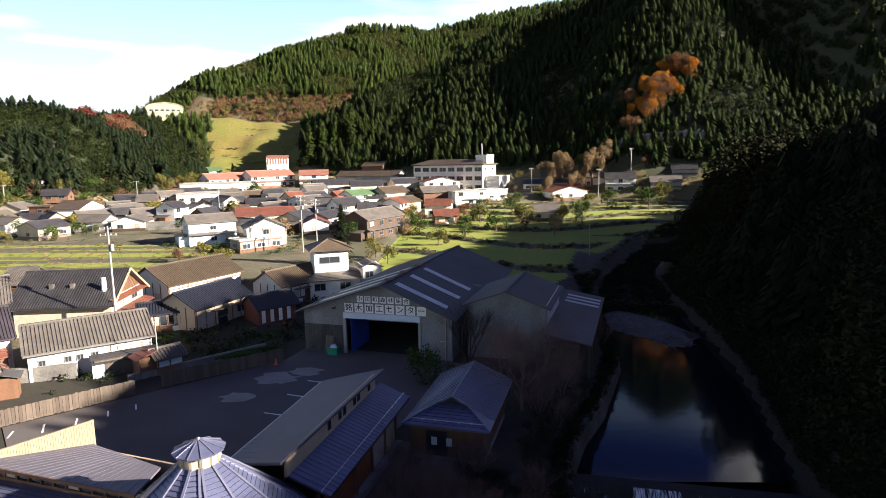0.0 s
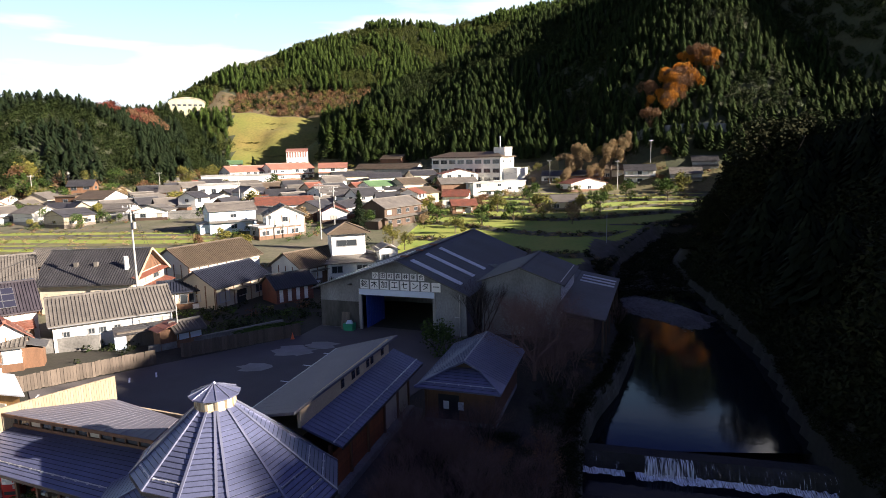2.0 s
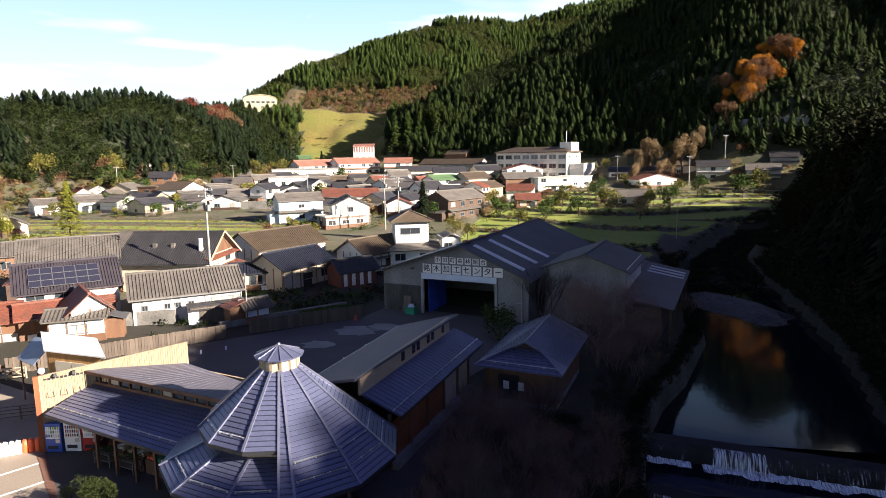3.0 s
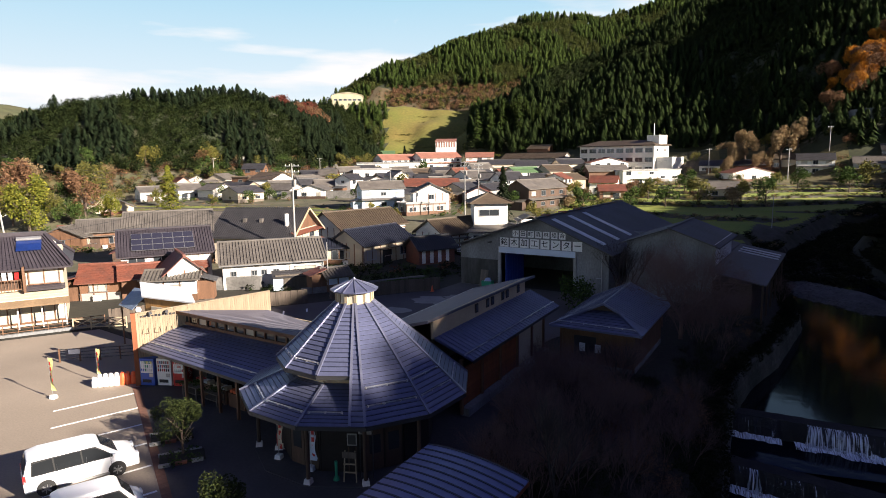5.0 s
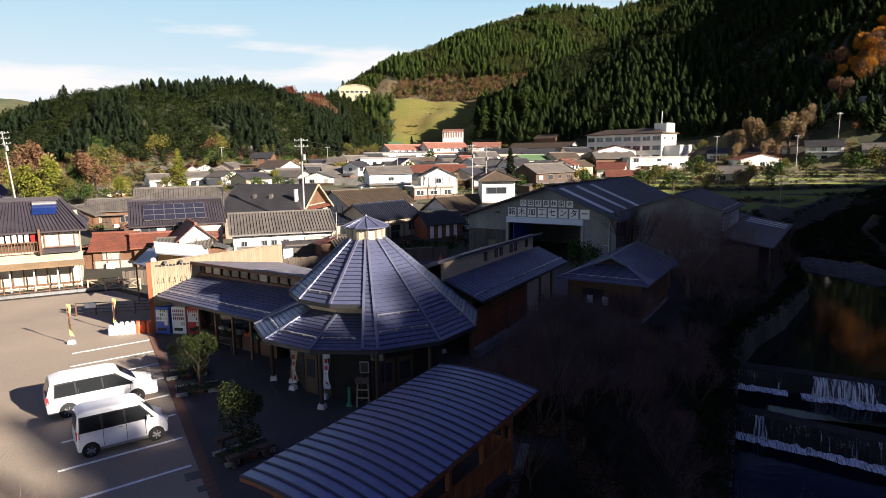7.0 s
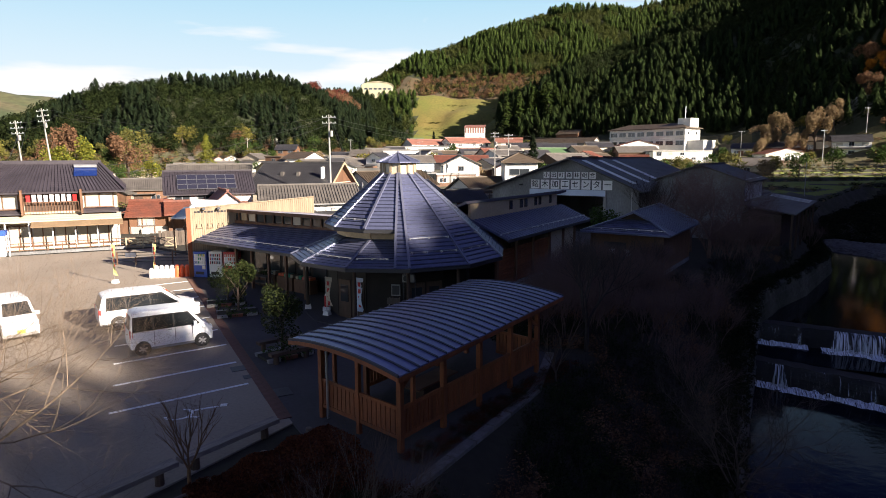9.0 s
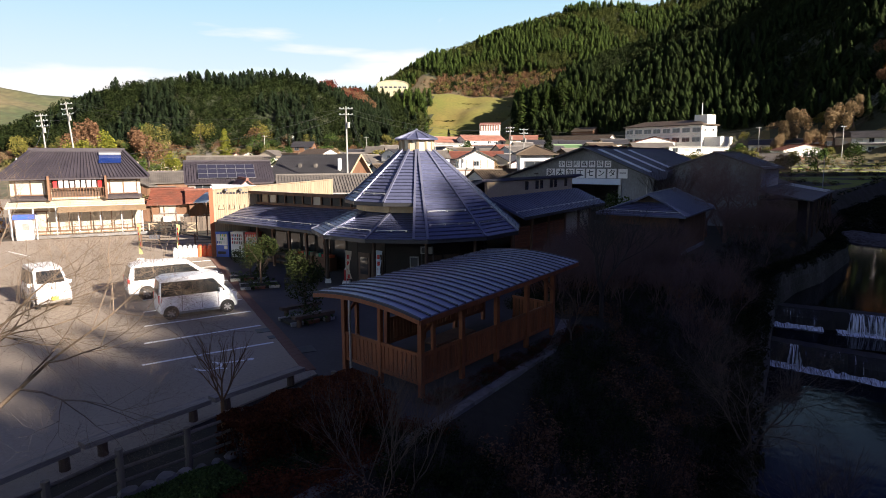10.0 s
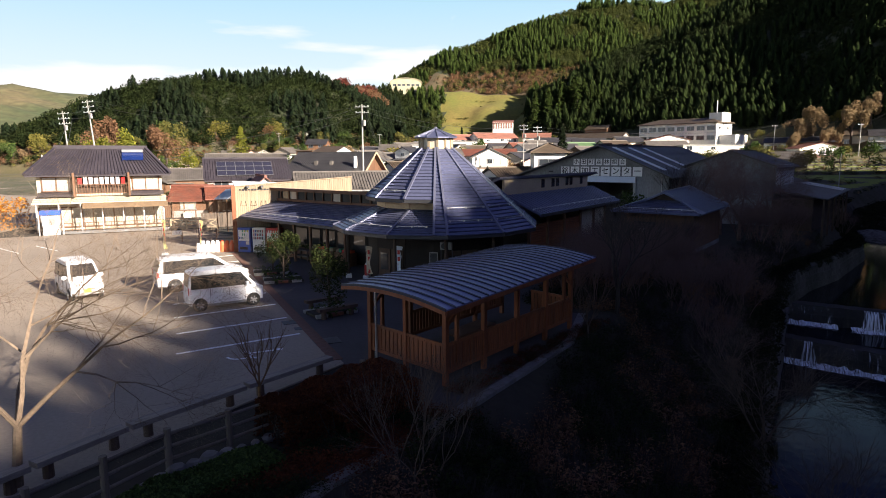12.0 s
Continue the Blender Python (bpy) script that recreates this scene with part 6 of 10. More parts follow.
house(-46.3, 94.7, 0.16, 64.5, 14.2, 9.0, 3.6, 2.2, "tile_brown", "plaster_white", "side", "long low hall with a dark brown roof and white side wall")
house(-37.0, 79.9, -0.11, 71.0, 10.3, 6.5, 3.2, 1.7, "tile_blue", "plaster_beige", "side", "single-storey house with a glossy dark blue tile roof")
house(-40.6, 76.4, -0.08, 27.5, 6.7, 4.0, 2.7, 0.8, "tile_blue", "plaster_beige", "side", "low porch house with dark tile roof and white doors")
house(-28.9, 92.7, 0.02, 60.1, 8.8, 6.5, 3.2, 1.8, "tile_brown", "plaster_white", "side", "old white house under a weathered brown tile roof")
shed = house(-28.0, 80.4, -0.12, 45.3, 5.6, 4.5, 2.5, 1.2, "tile_dark", "tin_red", "side", "red and white boarded shed with a dark roof", windows=False)
for k in range(4):
    part("white_panel", Mesh().box((-2.1 + k * 1.25, -2.28, 1.15), (0.52, 0.06, 1.75)), "plaster_white", shed, "white boarded panel")
for k in range(3):
    part("white_panel", Mesh().box((2.83, -1.4 + k * 1.3, 1.15), (0.06, 0.5, 1.75)), "plaster_white", shed)
house(-72.7, 93.5, -0.04, 8.2, 4.1, 7.0, 3.6, 1.8, "tile_grey", "wood_dark", "side")
house(-32.3, 59.1, -0.10, 50.9, 2.6, 2.2, 2.0, 0.5, "tile_grey", "plaster_blue", "side", "small pale blue shed with a tiled roof")
house(-66.0, 149.6, 1.85, 36.3, 11.3, 7.0, 5.6, 1.5, "tile_grey", "plaster_blue", "side", "pale blue two-storey house with grey metal roof")
house(-49.2, 141.4, 1.78, 115.5, 9.0, 8.8, 5.0, 2.0, "tile_grey", "plaster_white", "gable", "white two-storey house with a tiled gable")
house(-49.4, 136.3, 1.67, 45.3, 10.4, 5.0, 2.8, 0.3, "tile_grey", "plaster_grey", "flat")
house(-58.2, 169.1, 2.73, 19.0, 15.3, 8.0, 4.6, 1.6, "tin_red", "plaster_white", "side")
house(-52.2, 192.3, 3.98, 36.6, 8.0, 20.9, 5.2, 1.6, "tile_grey", "plaster_white", "gable")
house(-71.8, 204.8, 4.62, 25.2, 9.7, 7.0, 3.2, 1.6, "tile_dark", "plaster_beige", "side")
house(-74.8, 192.1, 3.95, 6.7, 5.9, 6.0, 3.0, 1.2, "tin_red", "plaster_beige", "side")
house(-96.6, 212.6, 5.18, 22.3, 13.8, 10.0, 6.0, 0.3, "tile_grey", "plaster_white", "flat", "large white flat-roofed block in the town")
house(-106.0, 253.2, 8.79, 14.7, 28.6, 10.0, 4.5, 0.3, "tile_grey", "plaster_white", "flat", "long white flat-roofed town building")
house(-109.2, 268.3, 9.61, 53.7, 20.7, 9.0, 5.2, 2.2, "roof_pink", "plaster_white", "side", "white hall with a faded pink roof")
house(-92.9, 277.6, 10.28, 48.6, 21.7, 9.0, 5.2, 2.2, "roof_pink", "plaster_white", "side", "white hall with a faded pink roof")
house(-137.8, 316.3, 12.85, 23.5, 13.9, 8.0, 5.0, 1.5, "roof_green", "plaster_white", "side", "white building with a teal green roof")
house(-154.8, 196.2, 4.85, 60.9, 6.4, 7.0, 3.4, 1.5, "tile_grey", "plaster_white", "side")
house(-146.7, 193.0, 4.12, 87.7, 11.6, 8.0, 4.5, 1.7, "tile_grey", "plaster_beige", "side")
house(-134.7, 189.5, 3.94, 87.9, 10.0, 7.0, 5.2, 0.3, "tile_brown", "wood_brown", "flat")
house(-126.0, 190.1, 3.99, 182.7, 9.0, 18.5, 4.6, 2.0, "tile_brown", "plaster_white", "gable")
house(-110.8, 172.9, 2.94, -0.6, 10.9, 8.0, 2.9, 1.5, "tile_grey", "plaster_white", "side")
house(-98.3, 172.2, 2.88, 100.2, 8.0, 9.0, 2.9, 1.4, "tile_grey", "plaster_white", "gable")
house(-112.8, 194.0, 4.12, 71.1, 11.3, 8.0, 3.4, 1.6, "tile_grey", "plaster_white", "side")
house(-100.1, 197.8, 4.21, 42.9, 8.9, 8.0, 3.2, 1.6, "tile_grey", "plaster_beige", "side")
house(-125.1, 218.2, 5.85, 39.1, 9.1, 8.0, 3.4, 1.6, "tile_dark", "plaster_grey", "side")
house(-158.1, 206.0, 9.18, 54.2, 8.4, 8.0, 4.0, 1.5, "tin_red", "plaster_white", "side")
house(-155.6, 213.0, 10.11, 150.0, 8.0, 9.6, 4.6, 2.0, "tile_brown", "plaster_white", "gable")
house(-148.2, 219.7, 8.85, 55.0, 9.6, 8.0, 3.5, 1.2, "tile_blue", "plaster_white", "side")
house(-148.2, 228.9, 11.71, 57.7, 14.1, 8.0, 4.6, 1.6, "tile_dark", "wood_brown", "side")
house(-146.9, 222.9, 9.38, 60.3, 7.6, 7.0, 4.0, 1.5, "tile_dark", "plaster_grey", "side")
house(-137.6, 233.6, 8.45, 154.8, 7.0, 7.9, 4.0, 1.5, "tile_grey", "plaster_white", "gable")
house(-138.7, 241.6, 10.85, 163.7, 7.0, 5.7, 4.0, 1.5, "tile_grey", "plaster_white", "gable")
house(-143.4, 287.2, 12.50, 99.8, 40.4, 7.0, 4.0, 1.5, "tile_dark", "plaster_grey", "side")
house(-133.2, 256.0, 9.57, 86.1, 13.4, 7.0, 4.0, 1.5, "tile_grey", "plaster_white", "side")
house(-138.7, 222.9, 6.35, 48.4, 8.7, 7.0, 3.6, 1.5, "tile_grey", "plaster_white", "side")
house(-118.8, 223.6, 6.43, 62.0, 8.9, 7.0, 3.6, 1.5, "tile_dark", "plaster_beige", "side")
house(-130.0, 239.0, 7.75, 38.9, 8.2, 7.0, 3.6, 1.5, "tile_grey", "plaster_white", "side")
house(-151.6, 208.6, 7.32, 63.1, 7.6, 7.0, 3.6, 1.5, "tile_brown", "plaster_white", "side")
house(-133.8, 171.0, 2.88, 23.9, 4.1, 7.0, 3.0, 1.3, "tile_grey", "plaster_white", "side")
house(-134.4, 181.6, 3.39, 11.5, 7.1, 7.0, 2.8, 1.2, "tile_dark", "wood_brown", "side")
house(-88.3, 193.2, 4.03, 142.2, 7.0, 9.6, 3.4, 1.5, "tile_grey", "plaster_white", "gable")
house(-45.5, 273.4, 10.75, -19.1, 40.3, 8.0, 4.0, 2.0, "tile_brown", "plaster_grey", "side", "long dark tiled row building at the foot of the hill")
house(-44.5, 282.3, 14.90, -21.7, 10.6, 7.0, 4.0, 1.5, "tile_brown", "wood_brown", "side")
house(-55.4, 243.7, 8.08, 21.6, 16.4, 8.0, 4.5, 1.5, "tile_dark", "plaster_beige", "side")
house(-41.5, 238.7, 7.61, 14.7, 12.1, 8.0, 4.5, 1.5, "tile_dark", "plaster_white", "side")
house(-39.4, 211.6, 5.29, 46.5, 11.0, 7.0, 4.8, 1.4, "roof_green", "plaster_white", "side", "white house with a moss green metal roof")
house(-29.2, 216.7, 5.72, 45.5, 10.5, 8.0, 4.6, 1.8, "tile_brown", "plaster_beige", "side")
house(-25.2, 155.0, 2.03, 64.7, 16.3, 7.0, 5.4, 1.8, "tile_grey", "wood_dark", "side", "dark brown timber two-storey house with grey roof")
house(-24.2, 198.4, 4.21, 60.4, 15.5, 7.0, 3.8, 1.5, "tile_brown", "wood_cream", "side")
house(-10.8, 193.2, 3.54, -3.4, 7.9, 7.0, 3.8, 1.5, "tin_red", "plaster_white", "side")
house(-13.2, 241.3, 7.86, 108.9, 8.0, 14.7, 5.0, 1.6, "tin_red", "plaster_white", "gable")
house(-12.2, 218.2, 5.60, 20.6, 13.4, 8.0, 4.6, 1.6, "tile_grey", "wood_brown", "side")
house(-2.2, 214.8, 5.31, 23.2, 11.7, 8.0, 4.8, 0.3, "tile_grey", "plaster_white", "flat", "white flat-roofed annex block")
house(6.6, 223.7, 6.31, 32.9, 8.8, 7.0, 3.8, 0.3, "tile_grey", "plaster_white", "flat")
house(-45.1, 189.3, 3.88, 161.6, 8.0, 15.2, 4.4, 1.8, "tile_grey", "plaster_white", "gable")
house(-40.7, 172.9, 3.06, 76.9, 15.6, 6.0, 3.2, 1.3, "tile_dark", "plaster_grey", "side")
house(-37.5, 196.3, 4.18, 55.0, 12.1, 7.0, 4.4, 0.3, "tile_grey", "plaster_white", "flat")
house(-72.7, 280.4, 10.57, 12.4, 12.5, 9.0, 5.0, 1.8, "roof_pink", "plaster_white", "side")
house(-61.4, 235.0, 7.38, 42.8, 8.4, 7.0, 4.0, 1.5, "tile_grey", "plaster_white", "side")
house(-55.0, 211.1, 5.31, 53.6, 8.7, 7.0, 4.0, 1.5, "tile_dark", "plaster_white", "side")
house(-73.0, 221.7, 6.14, 31.1, 6.7, 7.0, 4.0, 1.5, "tile_dark", "plaster_grey", "side")
house(-85.7, 214.1, 5.51, 37.7, 7.3, 7.0, 4.0, 1.5, "tile_grey", "plaster_white", "side")
house(-28.0, 246.1, 8.29, 32.0, 10.4, 8.0, 4.2, 1.6, "tile_dark", "plaster_beige", "side")
house(-48.7, 167.5, 2.81, 73.8, 8.9, 7.0, 3.6, 1.5, "tile_dark", "plaster_beige", "side")
house(-8.0, 177.6, 2.87, 11.4, 6.9, 6.0, 2.8, 1.2, "tin_red", "wood_brown", "side")
house(34.6, 238.4, 8.28, -14.8, 16.2, 8.0, 3.2, 1.6, "tile_dark", "wood_brown", "side")
house(32.5, 223.2, 6.22, 113.5, 8.0, 14.2, 3.0, 1.6, "tin_red", "plaster_white", "gable")
house(45.8, 237.3, 9.81, -10.4, 9.2, 8.0, 3.6, 1.6, "tile_brown", "plaster_beige", "side")
house(53.9, 231.5, 8.12, -7.1, 10.6, 8.0, 5.0, 1.8, "tile_dark", "plaster_white", "side", "white two-storey farmhouse beside the paddies")
house(68.5, 225.1, 7.38, -10.9, 10.3, 8.0, 4.6, 1.8, "tile_grey", "plaster_grey", "side")
house(76.4, 230.1, 11.66, -11.3, 8.5, 8.0, 4.4, 1.6, "tile_dark", "plaster_grey", "side")
house(21.0, 177.8, 3.41, -6.8, 7.6, 7.0, 2.8, 1.6, "tile_grey", "plaster_beige", "side")
house(23.3, 241.8, 8.43, -13.2, 6.9, 7.0, 3.0, 1.5, "tile_dark", "plaster_white", "side")
house(-172.2, 180.9, 4.05, 30.3, 4.4, 7.0, 4.0, 1.5, "tin_red", "plaster_white", "side")
house(-168.3, 184.6, 4.52, 42.1, 7.1, 8.0, 4.0, 1.5, "tile_grey", "plaster_white", "side")
house(-159.0, 188.3, 4.02, 159.9, 8.0, 8.9, 4.0, 1.6, "tile_grey", "plaster_white", "gable")
house(-146.8, 167.5, 2.77, 60.2, 7.5, 7.0, 3.4, 1.5, "tile_dark", "wood_brown", "side")
house(-152.0, 159.4, 2.41, 56.7, 6.4, 7.0, 3.2, 1.4, "tile_grey", "plaster_white", "side")
house(-172.6, 187.5, 7.25, 33.5, 6.5, 7.0, 3.6, 1.4, "tile_dark", "plaster_grey", "side")
house(-168.2, 192.5, 8.28, 46.5, 5.0, 7.0, 3.6, 1.4, "tile_brown", "plaster_white", "side")
house(-136.1, 104.7, 0.28, 58.8, 15.3, 10.0, 3.8, 2.2, "tile_purple", "plaster_white", "side", "white house with a dark purple-grey tile roof")
house(-123.9, 116.1, 0.54, 138.8, 9.0, 10.6, 3.8, 2.4, "tile_grey", "plaster_beige", "gable", "old house with grey tile gable roof")
house(-94.4, 81.9, -0.04, 107.5, 13.2, 7.0, 2.6, 1.4, "tile_grey", "wood_brown", "side", "patched timber sheds with grey tile roofs")
house(-142.1, 165.8, 2.66, 55.4, 7.5, 8.0, 3.4, 1.5, "tile_grey", "plaster_white", "side")
house(-130.6, 165.9, 2.71, 163.1, 8.0, 8.5, 3.4, 1.5, "tile_grey", "plaster_white", "gable")
house(-116.1, 159.5, 2.47, 71.4, 9.3, 8.0, 3.2, 1.5, "tile_dark", "plaster_beige", "side")
house(-116.2, 181.3, 3.41, 48.9, 8.7, 8.0, 3.2, 1.5, "tile_grey", "plaster_white", "side")
house(-180.9, 179.9, 5.94, 37.1, 7.5, 8.0, 3.2, 1.5, "tile_dark", "plaster_white", "side")
house(-170.7, 187.2, 6.34, 34.6, 11.6, 8.0, 3.0, 1.5, "tile_grey", "plaster_beige", "side")


def cottage():
    root = house(-42.6, 62.2, 0.0, 38, 11.6, 8.4, 3.15, 1.75, "tile_grey", "plaster_white", "side", "long white house under a ribbed grey tile roof", rib=0.36, windows=False)
    for px, w, h in ((-4.6, 0.6, 0.6), (-2.3, 0.6, 0.6), (-1.2, 0.6, 0.6), (0.2, 0.6, 0.6), (3.6, 2.4, 1.3)):
        window(root, Matrix.Translation((px, -4.23, 1.75 if w < 1 else 1.55)), w, h, w > 1)
    g = Mesh().lapped((-0.5, -7.2, 1.5), (6.2, -7.2, 1.5), (6.2, -5.2, 2.0), (-0.5, -5.2, 2.0), 4, 0.03, 0.1)
    part("garage_roof", g, "tile_dark", root)
    part("garage_wall", Mesh().box((2.9, -6.1, 0.2), (6.2, 1.8, 3.0)), "wood_grey", root, "weathered plank garage wall")
    part("garage_door", Mesh().box((0.1, -7.03, 0.2), (1.1, 0.08, 2.2)), "plaster_blue", root, "pale turquoise door")
    part("gutter", Mesh().beam((-6.2, -4.85, 2.8), (6.2, -4.85, 2.8), 0.1, 0.1), "steel", root)
    part("downpipe", Mesh().tube((5.7, -4.3, -1), (5.7, -4.3, 2.8), 0.05), "white_paint", root)


cottage()


def tower_house():
    """White two-storey house with a square hipped upper floor."""
    root = thing("house", pose(-23.2, 96.4, 0.4, 0, 0, 22), "white two-storey house with a small hipped upper floor", "house", "houses of the town")
    part("upper_wall", Mesh().box((0, 0, 4.6), (5.4, 5.2, 5.6)), "plaster_white", root)
    part("wall", Mesh().box((1.0, -0.4, 1.2), (9.4, 7.4, 3.6)), "plaster_white", root)

    def hip(w, d, z, rise, mat):
        c = [(-w, -d, z), (w, -d, z), (w, d, z), (-w, d, z)]
        for i in range(4):
            a, b = Vector(c[i]), Vector(c[(i + 1) % 4])
            part("roof_slope", Mesh().lapped(a, b, Vector((0.2, 0, z + rise)), Vector((-0.2, 0, z + rise)), 9, 0.03, 0.1), mat, root)
            part("hip_ridge", Mesh().beam(a + Vector((0, 0, 0.08)), Vector((0, 0, z + rise + 0.08)), 0.2, 0.14), mat, root)

    hip(3.5, 3.4, 7.2, 1.5, "tile_brown")
    for q in (((-4.4, -4.9, 2.7), (6.4, -4.9, 2.7), (5.4, -2.5, 3.7), (-2.6, -2.5, 3.7)), ((6.4, -4.9, 2.7), (6.4, 4.0, 2.7), (2.7, 2.5, 3.9), (2.7, -2.5, 3.9))):
        part("lower_roof", Mesh().lapped(*q, 6, 0.03, 0.1), "tile_grey", root)
    part("porch", Mesh().box((5.9, -3.4, 2.2), (3.0, 4.2, 5.0)), "plaster_white", root)
    part("porch_roof", Mesh().lapped((7.7, -5.8, 4.4), (7.7, -1.0, 4.4), (5.8, -1.0, 5.3), (5.8, -5.8, 5.3), 5, 0.03, 0.1), "tile_grey", root)
    part("porch_roof", Mesh().lapped((3.9, -1.0, 4.4), (3.9, -5.8, 4.4), (5.8, -5.8, 5.3), (5.8, -1.0, 5.3), 5, 0.03, 0.1), "tile_grey", root)
    window(root, Matrix.Translation((-0.3, -2.63, 5.6)), 3.2, 1.0)
    for px in (-2.2, 1.8):
        window(root, Matrix.Translation((px, -4.13, 1.6)), 1.7, 1.1)
    window(root, Matrix.Translation((5.4, -5.53, 3.3)), 1.2, 1.0)
    window(root, Matrix.Translation((2.73, 0, 5.6)) @ Matrix.Rotation(radians(90), 4, "Z"), 1.4, 0.9)


tower_house()


def gabled_timber_house():
    """Old house whose cream gable with red pent roofs faces the sun."""
    root = thing("house", pose(-53.0, 77.5, -0.1, 0, 0, 8), "old timber house with a cream gable and red pent roofs", "house", "houses of the town")
    part("wall", gable_prism(12, 10.6, 4.4, 3.2), "plaster_beige", root)
    gable_roof(root, 12, 10.6, 4.4, 3.2, "tile_dark", 0.8, 0.7, 16, rib=0.34)
    for z, e in ((2.9, 1.5), (4.7, 0.8)):
        q = ((6.0 + e, -5.6, z - 0.4), (6.0 + e, 5.6, z - 0.4), (6.02, 5.6, z), (6.02, -5.6, z))
        part("pent_roof", Mesh().lapped(*q, 4, 0.03, 0.08), "tin_red", root, "red metal pent roof")
    for py in (-3.2, -0.6, 2.2):
        window(root, Matrix.Translation((6.05, py, 3.85)) @ Matrix.Rotation(radians(90), 4, "Z"), 1.8, 1.1, py < 0)
    part("gable_board", Mesh().add([(6.06, -4.6, 4.85), (6.06, 4.6, 4.85), (6.06, 0, 7.45)], [(0, 1, 2)]), "wood_brown", root)
    for s in (-1, 1):
        part("barge_board", Mesh().beam((6.75, s * 6.0, 4.0), (6.75, 0, 7.75), 0.12, 0.3), "wood_cream", root)
    part("chimney", Mesh().tube((4.6, -3.5, 5), (4.6, -3.5, 7.2), 0.35, 0.3, 10), "plaster_white", root, "white round chimney pipe")
    for x in (-2.2, 0.4):
        part("roof_vent", Mesh().box((x, -2.9, 6.1), (0.5, 0.5, 0.7)), "tile_grey", root)


gabled_timber_house()


def solar_house():
    root = house(-53.6, 56.6, 0.0, 44, 9.6, 7.4, 4.5, 2.2, "tile_purple", "plaster_white", "side", "white house with solar panels on a purple-grey tile roof", rib=0.3, windows=False)
    k = 2.2 / 3.7
    n = Vector((0, -k, 1)).normalized()
    for i in range(6):
        for j in range(3):
            x = -3.1 + i * 1.12
            y = -3.25 + j * 0.92
            z = 4.5 + (3.7 + y) * k + 0.28
            pnl = part("solar_panel", Mesh().box((0, 0, 0), (1.06, 0.98, 0.05)), "solar_cell", root, "black solar panel")
            pnl.matrix_basis = Matrix.Translation((x, y, z)) @ Matrix.Rotation(math.atan(k), 4, "X")
            fr = Mesh()
            for c, s in (((0, 0.5, 0.0), (1.1, 0.03, 0.07)), ((0, -0.5, 0.0), (1.1, 0.03, 0.07)), ((0.54, 0, 0), (0.03, 1.0, 0.07)), ((-0.54, 0, 0), (0.03, 1.0, 0.07))):
                fr.box(c, s)
            part("panel_frame", fr, "steel", pnl)
    q = ((-4.9, -5.4, 2.6), (4.4, -5.4, 2.6), (4.4, -3.7, 3.2), (-4.9, -3.7, 3.2))
    part("lower_roof", Mesh().lapped(*q, 5, 0.03, 0.1), "tin_red", root, "rusty red tin lower roof")
    part("lower_wall", Mesh().box((-0.3, -4.4, 1.2), (9.0, 1.4, 2.6)), "wood_brown", root)
    for px in (-3.2, -0.6, 2.6):
        window(root, Matrix.Translation((px, -3.73, 3.9)), 1.7, 1.0, px > 0)
    window(root, Matrix.Translation((4.83, -0.5, 3.6)) @ Matrix.Rotation(radians(90), 4, "Z"), 1.2, 1.0)


solar_house()
house(-55.6, 49.2, -0.11, 32.6, 4.0, 4.0, 2.4, 1.2, "tin_red", "wood_brown", "side", "low timber shed under a rusty red tin roof")
house(-51.8, 51.0, -0.13, 43.9, 4.5, 3.0, 2.6, 0.9, "tin_red", "wood_brown", "side", "low timber shed under a rusty red tin roof")
house(-46.9, 50.2, -0.13, 30.0, 5.0, 3.2, 2.7, 0.5, "tile_grey", "white_sheet", "side", "small lean-to shop closed by a bright white sheet wall")
house(-47.2, 51.6, -0.11, 139.2, 5.0, 3.4, 3.4, 1.4, "tin_red", "plaster_white", "gable", "small white gabled house with a red tin roof")
house(-96.0, 82.0, -0.08, 37.8, 5.3, 4.0, 2.6, 1.0, "tin_red", "wood_brown", "side", "patched timber shed with a rusty tin roof")
house(-90.8, 82.8, -0.08, 42.8, 7.4, 7.0, 3.2, 1.6, "tile_grey", "wood_brown", "side", "old timber house under weathered grey tiles")
house(-66.0, 71.5, 0.0, 38, 11.5, 8.0, 4.8, 2.6, "tile_grey", "plaster_beige", "side", "house under a broad weathered grey tile roof", rib=0.34)


def fill_town():
    """Further small houses that pack the lanes of the town."""
    place = random.Random(83)
    taken = [(o.matrix_basis.translation.x, o.matrix_basis.translation.y) for o in list(scene.objects) if o.name.startswith("house") and o.parent is None]
    count = 0
    for _ in range(6000):
        x, y = place.uniform(-178, -22), place.uniform(150, 272)
        z = ground_z(x, y)
        if z > 7.2 or min(math.hypot(x - p, y - q) for p, q in taken) < 8.3 or math.hypot(x + 2, y - 228) < 34 or (x > -60 and y < 160) or (x < -66 and y < 178):
            continue
        taken.append((x, y))
        two = place.random() < 0.35
        house(x, y, z, place.choice((20, 40, 55, 75, 110, 140)) + place.uniform(-6, 6), place.uniform(5.5, 9.0), place.uniform(4.8, 6.6), 5.0 if two else 3.0, place.uniform(1.2, 1.9), place.choice(("tile_grey", "tile_dark", "tile_brown", "tile_grey", "tin_red", "tile_dark")), place.choice(("plaster_white", "plaster_beige", "plaster_white", "plaster_white", "wood_brown", "wood_cream")), "side")
        count += 1
        if count == 100:
            break


fill_town()


